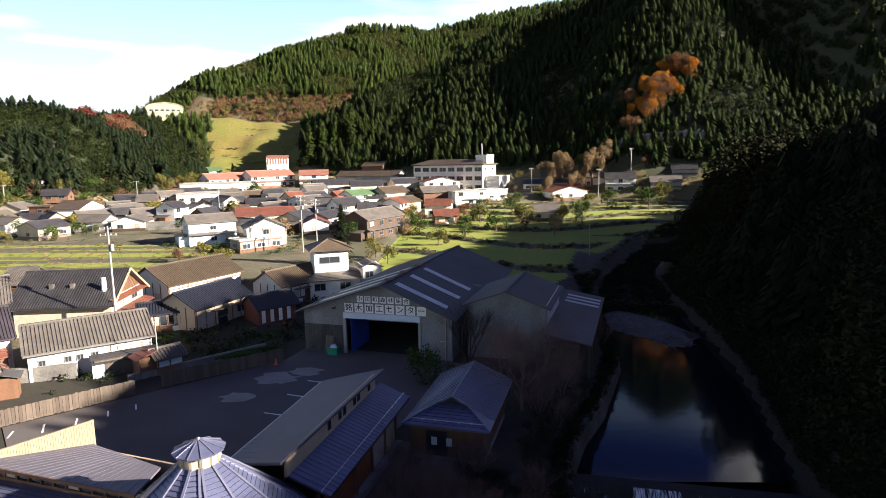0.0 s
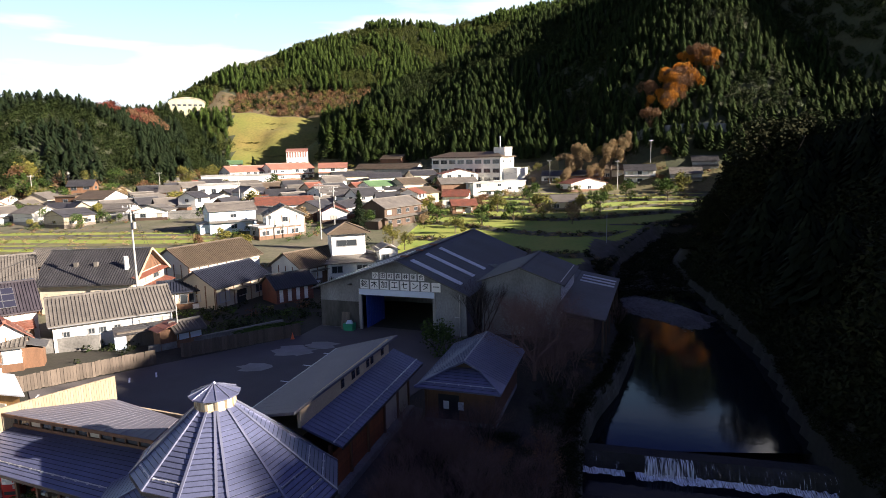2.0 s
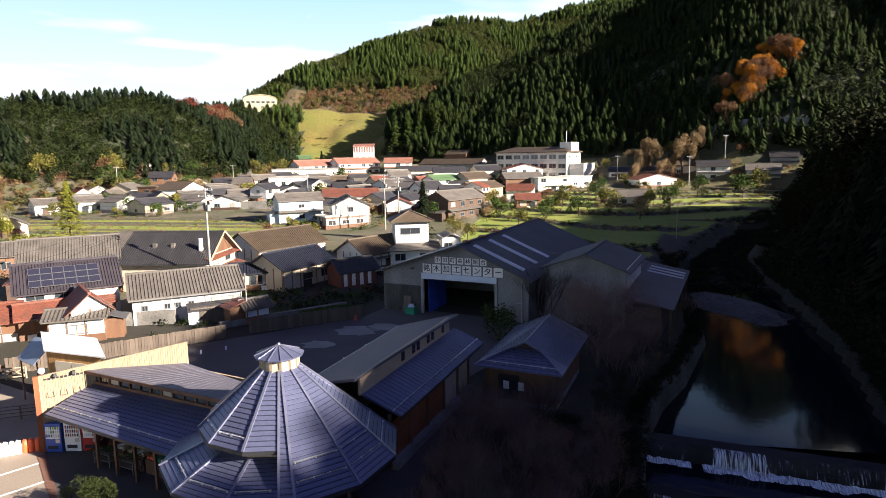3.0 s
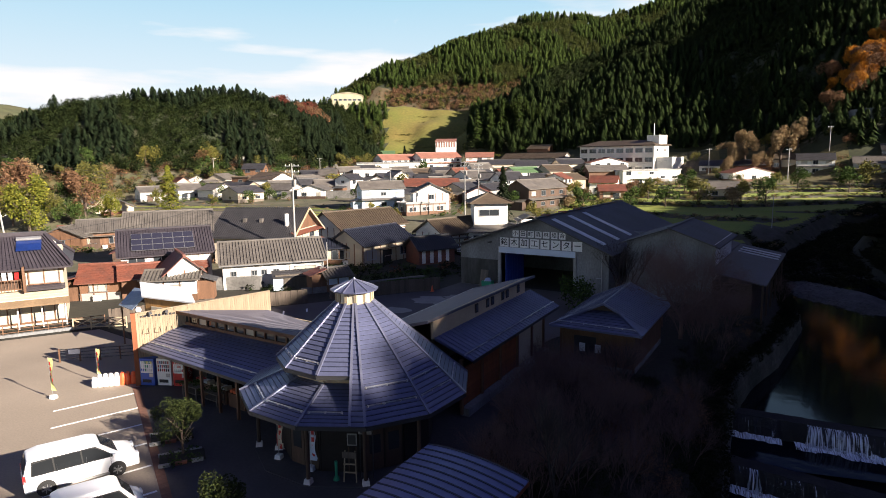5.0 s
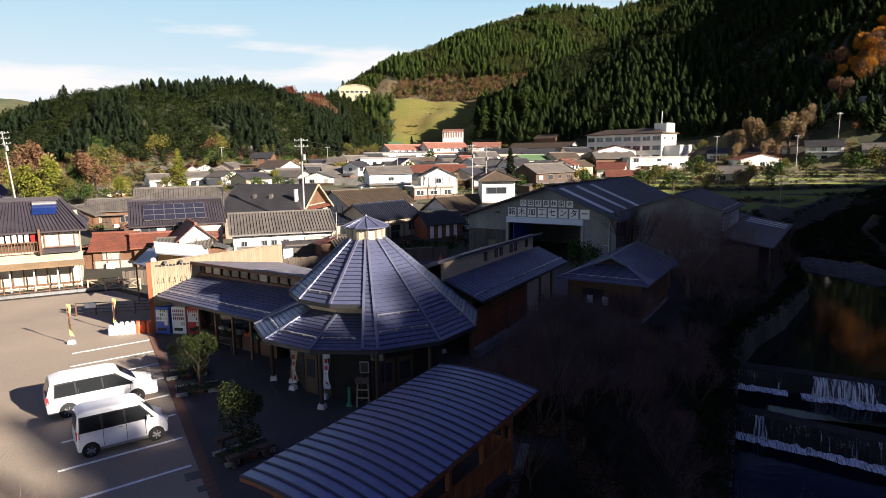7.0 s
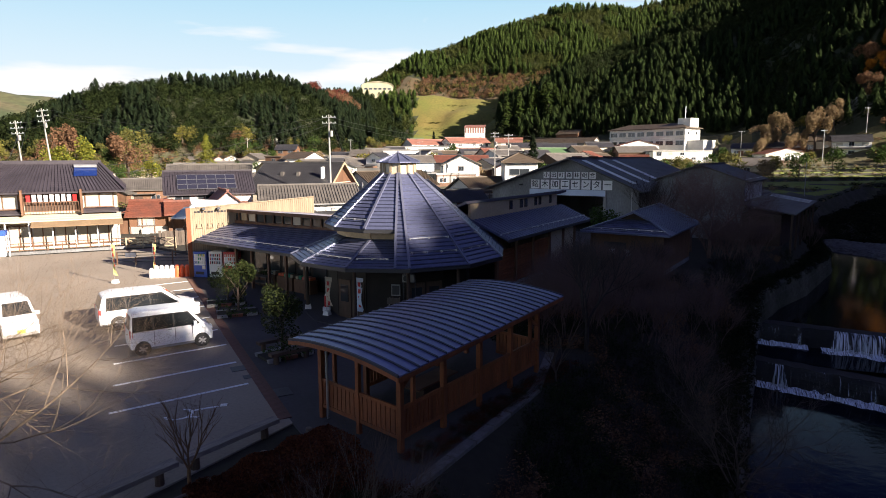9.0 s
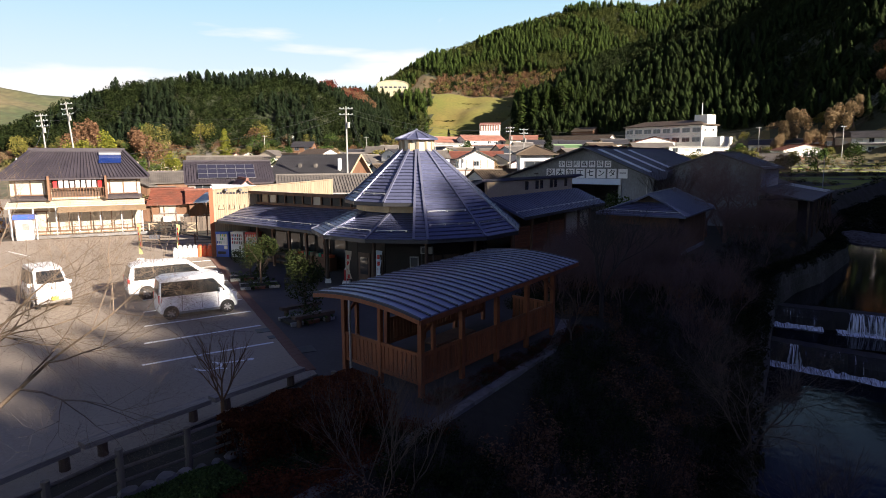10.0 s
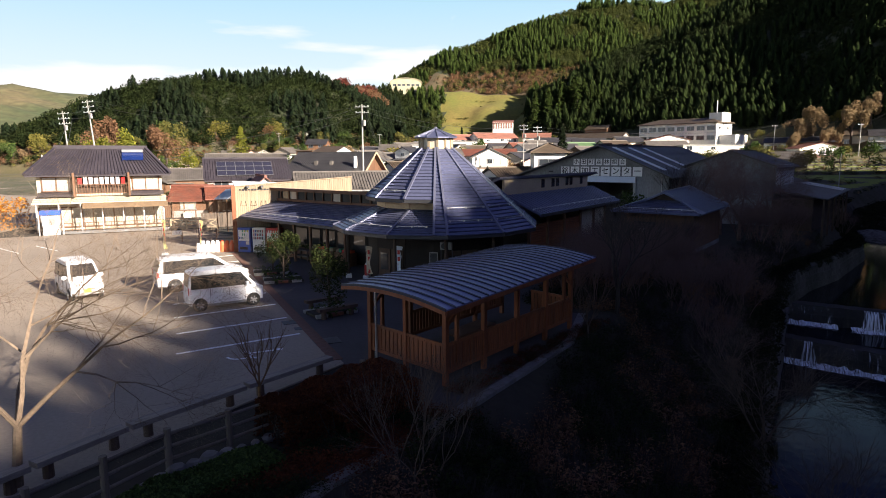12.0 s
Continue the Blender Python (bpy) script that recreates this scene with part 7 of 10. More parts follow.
def white_roof_shop():
    """Small timber shop behind the screen wall, under a sheet-metal roof."""
    root = thing("shop", pose(-34, 34.6, 0), "small orange timber shop under a bright white sheet roof", "shop")
    eave = [(-35.3, 33.5, 4.45), (-29.6, 32.7, 4.45), (-32.6, 35.6, 4.85), (-38.4, 36.6, 4.85)]
    part("roof", Mesh().slab(eave, 0.10), "white_sheet", root, "white painted sheet roof", at_world=True)
    mid = Vector((sum(p[0] for p in eave) / 4, sum(p[1] for p in eave) / 4, 0))
    body = [tuple(mid.lerp(Vector((p[0], p[1], 0)), 0.86).to_2d()) + (4.4,) for p in eave]
    part("wall", Mesh().slab(body, 4.4), "wall_orange", root, at_world=True)
    a, b = Vector(body[0]), Vector(body[1])
    d = (b - a).normalized()
    ang = math.degrees(math.atan2(d.y, d.x))
    for t, w, h, z, mat in ((0.30, 1.5, 1.2, 3.1, "pane_pale"), (0.62, 1.5, 1.2, 3.1, "pane_pale"), (0.85, 0.7, 0.5, 2.9, "plaster_white")):
        p = a.lerp(b, t)
        part("window", Mesh().box((p.x + d.y * 0.05, p.y - d.x * 0.05, z), (w, 0.12, h), ang), mat, root, at_world=True)
    c = Vector(body[0]) - Vector((1.5, 0.2, 0))
    part("awning", Mesh().slab([(c.x - 2.2, c.y + 1.2, 3.3), (c.x + 0.9, c.y - 0.6, 3.5), (c.x - 0.6, c.y + 3.2, 4.2), (c.x - 3.6, c.y + 4.4, 4.0)], 0.06), "tin_blue", root, "blue-grey corrugated lean-to roof", at_world=True)
    for q in ((-2.0, 1.3), (-3.3, 4.0)):
        part("awning_post", Mesh().tube((c.x + q[0], c.y + q[1], 0), (c.x + q[0], c.y + q[1], 3.4), 0.06), "wood_brown", root, at_world=True)


white_roof_shop()


def inn():
    root = thing("inn", pose(-56.6, 38.0, 0.0, 0, 0, 47.3), "two-storey inn with purple-grey tiles, balcony and long shop canopy", "inn")
    w, d, h, rise = 11.0, 8.0, 5.6, 2.3
    part("wall", gable_prism(w, d, h, rise * 0.55), "inn_wall", root)
    # hipped and gabled tile roof
    k = rise / (d / 2)
    o = 0.8
    ez = h - o * k * 0.6
    E = [(-w / 2 - o, -d / 2 - o, ez), (w / 2 + o, -d / 2 - o, ez), (w / 2 + o, d / 2 + o, ez), (-w / 2 - o, d / 2 + o, ez)]
    R0, R1 = (-w / 2 + 1.4, 0, h + rise), (w / 2 - 1.4, 0, h + rise)
    for q in ((E[0], E[1], R1, R0), (E[2], E[3], R0, R1)):
        part("roof_slope", Mesh().lapped(*q, 14, 0.035, 0.13), "tile_purple", root)
        tile_ribs(root, "roof_tiles", q, 0.32, "tile_purple")
    for a, b, r in ((E[1], E[2], R1), (E[3], E[0], R0)):
        mid = lerp(a, b, 0.5)
        part("roof_hip", Mesh().lapped(a, b, lerp(b, r, 0.62), lerp(a, r, 0.62), 8, 0.035, 0.13), "tile_purple", root)
        part("roof_gablet", Mesh().add([lerp(a, r, 0.62), lerp(b, r, 0.62), r], [(0, 1, 2)]), "plaster_white", root, "white plastered gablet")
    part("ridge_cap", Mesh().box((0, 0, h + rise + 0.15), (w - 2.4, 0.36, 0.42)), "tile_purple", root)
    for a, r in ((E[0], R0), (E[1], R1), (E[2], R1), (E[3], R0)):
        part("hip_ridge", Mesh().beam(Vector(a) + Vector((0, 0, 0.12)), Vector(r) + Vector((0, 0, 0.12)), 0.28, 0.24), "tile_purple", root)
    hp = part("solar_heater", Mesh().box((0, 0, 0), (2.0, 1.9, 0.10)), "heater_blue", root, "blue rooftop solar water heater")
    hp.matrix_basis = Matrix.Translation((2.9, -1.7, h + rise - 0.72)) @ Matrix.Rotation(math.atan(k * 0.82), 4, "X")
    part("tank", Mesh().tube((-1.0, 0.85, 0.16), (1.0, 0.85, 0.16), 0.22), "steel", hp)
    # eave band above the shop
    q = ((-w / 2 - 0.3, -d / 2 - 1.7, 2.75), (w / 2 + 0.3, -d / 2 - 1.7, 2.75), (w / 2 + 0.3, -d / 2, 3.2), (-w / 2 - 0.3, -d / 2, 3.2))
    part("canopy", Mesh().lapped(*q, 3, 0.02, 0.14), "inn_wall", root, "pale sheet canopy over the shop front")
    part("awning", Mesh().lapped((-1.6, -d / 2 - 2.6, 2.25), (w / 2 + 0.4, -d / 2 - 2.6, 2.25), (w / 2 + 0.4, -d / 2 - 1.65, 2.7), (-1.6, -d / 2 - 1.65, 2.7), 2, 0.01, 0.05), "awning_tan", root, "tan fabric awning")
    for i in range(7):
        x = -w / 2 + i * w / 6
        part("canopy_post", Mesh().tube((x, -d / 2 - 1.5, 0), (x, -d / 2 - 1.5, 2.75), 0.06), "white_paint", root)
    # upper floor: two bays and a balcony between
    for x in (-3.85, 4.0):
        window(root, Matrix.Translation((x, -d / 2 - 0.04, 4.45)), 2.3, 1.2, True)
        part("sill_tiles", Mesh().lapped((x - 1.6, -d / 2 - 0.7, 3.35), (x + 1.6, -d / 2 - 0.7, 3.35), (x + 1.6, -d / 2, 3.7), (x - 1.6, -d / 2, 3.7), 3, 0.03, 0.08), "tile_purple", root)
    # flat dark panel on the wall paints the shade of the open balcony
    part("balcony_recess", Mesh().box((0.1, -d / 2 - 0.02, 4.45), (4.5, 0.1, 1.9)), "wood_dark", root)
    for z in (3.55, 4.4):
        part("balcony_rail", Mesh().beam((-2.2, -d / 2 - 0.75, z), (2.4, -d / 2 - 0.75, z), 0.07, 0.08), "wood_brown", root)
    for i in range(19):
        x = -2.15 + i * 0.245
        part("baluster", Mesh().box((x, -d / 2 - 0.75, 3.97), (0.05, 0.04, 0.85)), "wood_brown", root)
    for x in (-2.3, 2.5):
        part("bay_post", Mesh().box((x, -d / 2 - 0.6, 4.4), (0.18, 0.9, 2.3)), "wood_brown", root)
    rng = random.Random(3)
    for i in range(9):
        part("laundry", Mesh().box((-1.8 + i * 0.47, -d / 2 - 0.55, 4.75), (0.34, 0.03, rng.uniform(0.5, 0.9)), rng.uniform(-10, 10)), rng.choice(("fabric", "white_paint", "red_paint", "fabric")), root, "washing hung on the balcony")
    # shop front
    for i in range(6):
        x = -w / 2 + (i + 0.5) * w / 6
        window(root, Matrix.Translation((x, -d / 2 - 0.04, 1.25)), 1.55, 1.9, True)
    for z, h2 in ((0.28, 0.12), (2.2, 0.10)):
        part("shop_beam", Mesh().box((0, -d / 2 - 0.10, z), (w, 0.10, h2)), "wood_brown", root)
    for i in range(13):
        part("shop_mullion", Mesh().box((-w / 2 + i * w / 12, -d / 2 - 0.11, 1.25), (0.09, 0.08, 2.0)), "wood_brown", root)
    for x in (-3.85, 4.0):
        for dx in (-1.2, 0, 1.2):
            part("window_post", Mesh().box((x + dx, -d / 2 - 0.10, 4.45), (0.08, 0.08, 1.4)), "wood_brown", root)
        for dz in (-0.68, 0.68):
            part("window_rail", Mesh().box((x, -d / 2 - 0.10, 4.45 + dz), (2.6, 0.10, 0.09)), "wood_brown", root)
    # fence of rails in front
    fence = thing("rail_fence", pose(-49.6, 34.2, 0, 0, 0, 47.3), "dark pipe railing in front of the inn", "fence")
    for i in range(13):
        part("post", Mesh().box((-6.6 + i * 1.1, 0, 0.5), (0.07, 0.07, 1.0)), "wood_brown", fence)
    for z in (0.35, 0.65, 0.95):
        part("rail", Mesh().beam((-6.6, 0, z), (6.6, 0, z), 0.05, 0.05), "wood_brown", fence)
    part("kerb", Mesh().box((0, -0.1, 0.1), (13.6, 0.35, 0.24)), "concrete", fence)


inn()


def school():
    a, c = Vector((-24.8, 258.0)), Vector((3.6, 242.0))
    ang = math.degrees(math.atan2(c.y - a.y, c.x - a.x))
    L = (c - a).length
    n = Vector((-math.sin(radians(ang)), math.cos(radians(ang))))
    mid = (a + c) / 2 + n * 5.5
    root = thing("school_building", pose(mid.x, mid.y, 8.4, 0, 0, ang), "white three-storey concrete school block with a hipped brown roof", "school")
    h = 10.6
    part("wall", Mesh().box((0, 0, h / 2 - 1), (L, 11, h + 2)), "plaster_white", root)
    E = [(-L / 2 - 0.8, -6.2, h), (L / 2 + 0.8, -6.2, h), (L / 2 + 0.8, 6.2, h), (-L / 2 - 0.8, 6.2, h)]
    r0, r1 = (-L / 2 + 5, 0, h + 2.0), (L / 2 - 5, 0, h + 2.0)
    for q in ((E[0], E[1], r1, r0), (E[2], E[3], r0, r1), (E[1], E[2], r1, r1), (E[3], E[0], r0, r0)):
        part("roof_slope", Mesh().lapped(*q, 5, 0.03, 0.3), "tile_brown", root)
    for zf in (1.7, 5.1, 8.6):
        for i in range(8):
            window(root, Matrix.Translation((-L / 2 + (i + 0.5) * L / 8, -5.54, zf)), 3.0, 1.6)
        part("sill_band", Mesh().box((0, -5.62, zf - 1.05), (L + 0.1, 0.16, 0.3)), "plaster_white", root)
        for py in (-3.2, 2.5):
            window(root, Matrix.Translation((L / 2 + 0.04, py, zf)) @ Matrix.Rotation(radians(90), 4, "Z"), 1.0, 1.0)
    part("stair_tower", Mesh().box((L / 2 - 2.5, 1.0, h + 1.0), (5.0, 6.0, 5.2)), "plaster_white", root)
    part("mast", Mesh().tube((L / 2 - 3.2, 0, h + 3.5), (L / 2 - 3.2, 0, h + 8.0), 0.16), "steel", root)
    part("wing", Mesh().box((L / 2 + 3, 1, 2.5), (6.5, 9, 7.0)), "plaster_white", root)


school()


def striped_tower():
    root = thing("assembly_tower", pose(-92.5, 291.0, 11.0, 0, 0, 14), "white tower with vertical pink louvre stripes under its roof", "building")
    part("wall", Mesh().box((0, 0, 5.6), (9.6, 8.0, 13.2)), "plaster_white", root)
    part("roof", Mesh().lapped((-5.1, -4.3, 12.1), (5.1, -4.3, 12.1), (5.1, 4.3, 13.6), (-5.1, 4.3, 13.6), 3, 0.02, 0.2), "roof_pink", root)
    for i in range(8):
        part("stripe", Mesh().box((-4.2 + i * 1.2, -4.06, 10.6), (0.5, 0.14, 2.6)), "roof_pink", root)
    for i in range(3):
        for z in (3.6, 6.6):
            window(root, Matrix.Translation((-3.0 + i * 3.0, -4.05, z)), 1.5, 1.1)


striped_tower()


def hill_hall():
    root = thing("hilltop_hall", pose(-187, 376, 46.5, 0, 0, 26), "large pale yellow sports hall with a low vaulted roof", "hall")
    part("wall", Mesh().box((0, 0, 2.5), (20, 18, 11)), "hall_cream", root)
    arc = [(-10.6 * math.cos(math.pi * i / 12), 8.0 + 3.2 * math.sin(math.pi * i / 12)) for i in range(13)]
    part("roof", Mesh().arched([(x, -9.6, z) for x, z in arc], [(x, 9.6, z) for x, z in arc], 0.3), "hall_cream", root)
    gable = Mesh().add([(x, -9.05, min(z, 11.0) - 0.2) for x, z in arc], [tuple(range(13))])
    part("gable", gable, "hall_cream", root)
    for i in range(6):
        window(root, Matrix.Translation((-7.5 + i * 3, -9.1, 6.6)), 2.0, 1.2)
    part("ridge_vent", Mesh().box((0, 0, 11.5), (3.0, 6.0, 1.0)), "plaster_grey", root)


hill_hall()


# ---------------------------------------------------------------- plants
def limb(m, p, d, length, r, depth, rng, spread, up):
    """Grows a branch and its side branches into m."""
    steps = 3 if depth > 1 else 2
    for i in range(steps):
        d = (d + Vector((rng.gauss(0, 0.13), rng.gauss(0, 0.13), rng.gauss(0.02, 0.10) + up * 0.06))).normalized()
        q = p + d * (length / steps)
        r2 = r * (0.86 if depth > 0 else 0.6)
        m.tube(p, q, r, r2, 6 if r > 0.05 else 3, False)
        p, r = q, r2
        if depth > 0 and (i > 0 or depth < 3):
            for _ in range(2 if rng.random() < 0.65 else 1):
                side = d.orthogonal().normalized()
                side.rotate(Matrix.Rotation(rng.uniform(0, 6.28), 3, d))
                nd = (d + side * spread * rng.uniform(0.7, 1.3) + Vector((0, 0, up * 0.25))).normalized()
                limb(m, p, nd, length * rng.uniform(0.55, 0.8), r * 0.62, depth - 1, rng, spread, up)
    if depth > 0:
        limb(m, p, d, length * 0.7, r * 0.8, depth - 1, rng, spread, up)


def bare_tree(x, y, z, h, label, seed, stems=1, depth=4, r=0.12, spread=0.75, up=0.5, lean=(0, 0), mat="bark", trunk=0.28):
    rng = random.Random(seed)
    root = thing("bare_tree", pose(x, y, z), label, "tree", "bare trees")
    t, b = Mesh(), Mesh()
    for s in range(stems):
        a = 6.28 * s / stems + rng.random()
        base = Vector((0.12 * math.cos(a), 0.12 * math.sin(a), 0)) * (stems > 1)
        d = Vector((lean[0] + (0.45 * math.cos(a) if stems > 1 else 0), lean[1] + (0.45 * math.sin(a) if stems > 1 else 0), 1)).normalized()
        top = base + d * h * trunk
        t.tube(base - Vector((0, 0, 0.3)), base + d * h * trunk * 0.45, r * 1.25, r, 8, False)
        t.tube(base + d * h * trunk * 0.45, top, r, r * 0.85, 8, False)
        n = 3 if stems == 1 else 2
        for k in range(n):
            g = 6.28 * k / n + rng.random()
            nd = (d + Vector((math.cos(g), math.sin(g), 0.15)) * spread).normalized()
            limb(b, top, nd, h * 0.34, r * 0.62, depth - 1, rng, spread, up)
        limb(b, top, d, h * 0.32, r * 0.6, depth - 1, rng, spread, up)
    part("trunk", t, mat, root)
    part("crown", b, mat, root)
    return root


def leaf_cloud(n, rx, rz, zc, size, seed, hollow=0.3, lobes=7):
    """Leaf sprays gathered in uneven lobes, with gaps between."""
    rng = random.Random(seed)
    m = Mesh()
    centres = [(Vector((rng.uniform(-0.75, 0.75) * rx, rng.uniform(-0.75, 0.75) * rx, zc + rng.uniform(-0.75, 0.75) * rz)), rng.uniform(0.35, 0.6)) for _ in range(lobes)]
    for i in range(n):
        c, k = centres[rng.randrange(lobes)]
        while True:
            p = Vector((rng.uniform(-1, 1), rng.uniform(-1, 1), rng.uniform(-1, 1)))
            if hollow < p.length < 1:
                break
        q = c + Vector((p.x * rx * k, p.y * rx * k, p.z * rz * k * 1.1))
        a = Vector((rng.gauss(0, 1), rng.gauss(0, 1), rng.gauss(0, 0.6))).normalized() * size * rng.uniform(0.6, 1.3)
        b = a.cross(Vector((rng.gauss(0, 1), rng.gauss(0, 1), rng.gauss(0, 1)))).normalized() * size * rng.uniform(0.4, 0.8)
        m.add([q + a, q + b, q - a, q - b], [(0, 1, 2, 3)])
    return m


CROWNS = {}


def leafy_tree(x, y, h, mat, label, seed=1, z=None, width=0.5, n=950, trunk=0.25):
    """A broadleaf tree: tapered trunk, limbs and an uneven crown of leaf sprays."""
    z = ground_z(x, y) if z is None else z
    root = thing("tree", pose(x, y, z - 0.05, 0, 0, seed * 57 % 360), label, "tree", "trees of the valley")
    key = (mat, seed % 4, n, round(width, 1), round(trunk, 2))
    if key not in CROWNS:
        rng = random.Random(seed % 4 + 20)
        t = Mesh().tube((0, 0, -0.1), (0.01, 0, 0.5), 0.03, 0.018, 7)
        for k in range(6):
            a = k * 1.05 + rng.random() * 0.5
            t.tube((0, 0, 0.25 + 0.05 * k), (0.24 * math.cos(a) * width * 2, 0.24 * math.sin(a) * width * 2, 0.55 + 0.06 * k), 0.012, 0.004, 4)
        c = leaf_cloud(n, width * 0.62, 0.5 * (1 - trunk) * 1.05, trunk + 0.5 * (1 - trunk), 0.020 if n == 2600 else 0.044 * math.sqrt(950 / n), seed % 4)
        CROWNS[key] = (t.build("trunk"), c.build("crown"))
        CROWNS[key][0].materials.append(M["bark"])
        CROWNS[key][1].materials.append(M[mat])
    for name, me in zip(("trunk", "crown"), CROWNS[key]):
        ob = part(name, me, None, root)
        ob.scale = (h, h, h)
    return root


def conifer_tree(x, y, h, label, mat="conifer_lit", seed=1, z=None, wide=1.0, n=1500):
    z = ground_z(x, y) if z is None else z
    root = thing("conifer", pose(x, y, z - 0.1, 0, 0, seed * 40), label, "tree", "conifers of the valley")
    part("trunk", Mesh().tube((0, 0, -0.2), (0, 0, h * 0.7), h * 0.018, h * 0.008, 7), "bark_dark", root)
    rng = random.Random(seed)
    m = Mesh()
    big = math.sqrt(1500 / n)
    for i in range(n):
        t = rng.random() ** 0.8
        r = h * 0.19 * wide * (1 - t) ** 0.8 * math.sqrt(rng.uniform(0.25, 1)) * (0.85 + 0.3 * math.sin(t * 40 + rng.random()))
        a = rng.uniform(0, 6.28)
        p = Vector((r * math.cos(a), r * math.sin(a), h * (0.08 + 0.92 * t) - r * 0.25))
        o = Vector((math.cos(a), math.sin(a), -0.45)) * h * 0.035 * big
        s = Vector((-math.sin(a), math.cos(a), rng.gauss(0, 0.3))) * h * 0.014 * big
        m.add([p + o, p + s, p - o * 0.6, p - s], [(0, 1, 2, 3)])
    part("crown", m, mat, root)
    return root


def shrub(x, y, h, w, mat, label, seed=1, z=None, n=500):
    z = ground_z(x, y) if z is None else z
    root = thing("shrub", pose(x, y, z), label, "shrub", "shrubs")
    st = Mesh()
    for k in range(5):
        a = k * 1.3
        st.tube((0.05 * math.cos(a), 0.05 * math.sin(a), -0.1), (0.3 * w * math.cos(a), 0.3 * w * math.sin(a), h * 0.6), 0.03, 0.012, 5)
    part("stems", st, "bark_dark", root)
    part("foliage", leaf_cloud(n, w * 0.55, h * 0.5, h * 0.5, 0.05 * max(h, w) ** 0.7 + 0.02, seed, 0.25, 9), mat, root)
    return root


bare_tree(-11.4, -1.1, -0.05, 6.8, "large bare cherry tree with spreading lichen-grey branches", 3, depth=7, r=0.10, spread=1.15, up=0.12, lean=(0.02, 0.10), trunk=0.20, mat="bark_cherry")
bare_tree(-8.6, 3.5, -0.05, 2.6, "small bare golden-brown tree beside the rail fence", 8, depth=3, r=0.05, spread=0.45, up=1.0, trunk=0.42, mat="bark_gold")
bare_tree(-3.7, 3.0, -0.9, 3.6, "slender bare tree with several grey stems", 5, stems=4, depth=4, r=0.028, spread=0.5, up=0.7, mat="bark")
bare_tree(4.4, 15.6, -5.2, 5.4, "bare grey tree leaning out over the river bank", 14, depth=6, r=0.085, spread=1.05, up=0.1, mat="bark")
bare_tree(6.0, 11.5, -6.4, 4.6, "bare grey tree low on the river bank", 17, depth=5, r=0.07, spread=0.95, up=0.2, mat="bark")
bare_tree(-1.5, 19.4, -0.3, 4.8, "tall thin bare tree at the end of the pavilion", 21, depth=5, r=0.10, spread=0.6, up=0.8, mat="bark_dark")
bare_tree(-2.0, 14.8, -0.3, 2.6, "young bare tree by the path kerb", 25, depth=3, r=0.04, spread=0.6, up=0.7, mat="bark")
bare_tree(-0.2, 61.2, -0.2, 6.2, "fan-shaped bare tree against the sawmill wall", 31, stems=5, depth=4, r=0.08, spread=0.35, up=0.8, mat="bark_dark")
bare_tree(4.6, 48.5, -0.6, 7.4, "wide bare tree on the bank beside the annex", 35, depth=7, r=0.16, spread=1.0, up=0.15, mat="bark_purple")
bare_tree(3.2, 52.0, -0.3, 6.0, "wide bare tree on the bank beside the annex", 36, depth=6, r=0.13, spread=1.0, up=0.15, mat="bark_purple")
bare_tree(7.5, 54.5, -0.8, 6.4, "wide bare tree on the bank beside the annex", 37, depth=6, r=0.13, spread=0.95, up=0.2, mat="bark_purple")
bare_tree(0.2, 35.6, -0.6, 3.6, "bare shrubby tree before the washroom hut", 41, depth=4, r=0.06, spread=0.6, up=0.6, mat="bark_dark")
for i, (x, y, h) in enumerate(((-4.2, 22.0, 2.6), (-3.4, 25.5, 3.2), (-4.3, 29.5, 2.8), (-2.2, 31.5, 3.0), (-0.6, 28.0, 2.6), (-2.6, 35.4, 2.8), (-1.6, 23.0, 2.4))):
    bare_tree(x, y, ground_z(x, y), h, "thicket of bare purple-brown garden shrubs", 50 + i, stems=5, depth=4, r=0.03, spread=0.6, up=0.5, mat="bark_purple")
thicket = [bare_tree(3.0, 30.0, ground_z(3.0, 30.0), 2.8, "bare brown bush on the river bank", 80 + k, stems=5, depth=4, r=0.024, spread=0.6, up=0.4, mat="bark_purple") for k in range(3)]
place = random.Random(31)
spots = [(place.uniform(3.2, 6.5), place.uniform(20, 37)) for _ in range(10)] + [(place.uniform(4.5, 9.5), place.uniform(46, 58)) for _ in range(22)] + [(place.uniform(-5.2, 2.5), place.uniform(20, 37)) for _ in range(40)] + [(place.uniform(12.5, 17.5), place.uniform(68, 84)) for _ in range(12)]
thicket[1].matrix_basis = pose(-1.2, 26.5, ground_z(-1.2, 26.5))
thicket[2].matrix_basis = pose(8.6, 52.5, ground_z(8.6, 52.5))
for k, (x, y) in enumerate(spots):
    if x < float(river_left(y)) - 0.8:
        copy_thing(thicket[k % 3], pose(x, y, ground_z(x, y) - 0.05, 0, 0, 77 * k))
shrub(-4.6, 56.2, 3.4, 3.6, "leaf_green", "dark rounded evergreen shrub by the sawmill door", 3, n=1200)
shrub(-2.6, 54.0, 2.4, 2.8, "leaf_green", "dark evergreen shrub behind the workshop wing", 4, n=900)


def pot_tree(x, y, h, label, seed, mat="leaf_garden"):
    leafy_tree(x, y, h, mat, label, seed, 0.0, 0.55, 2600, 0.26)


pot_tree(-20.2, 19.9, 2.7, "small green garden tree in a planter bed", 5)
pot_tree(-22.3, 21.6, 2.3, "small green and yellow garden tree in a bed", 6)
pot_tree(-13.5, 14.3, 3.0, "small dense green garden tree beside the benches", 7)


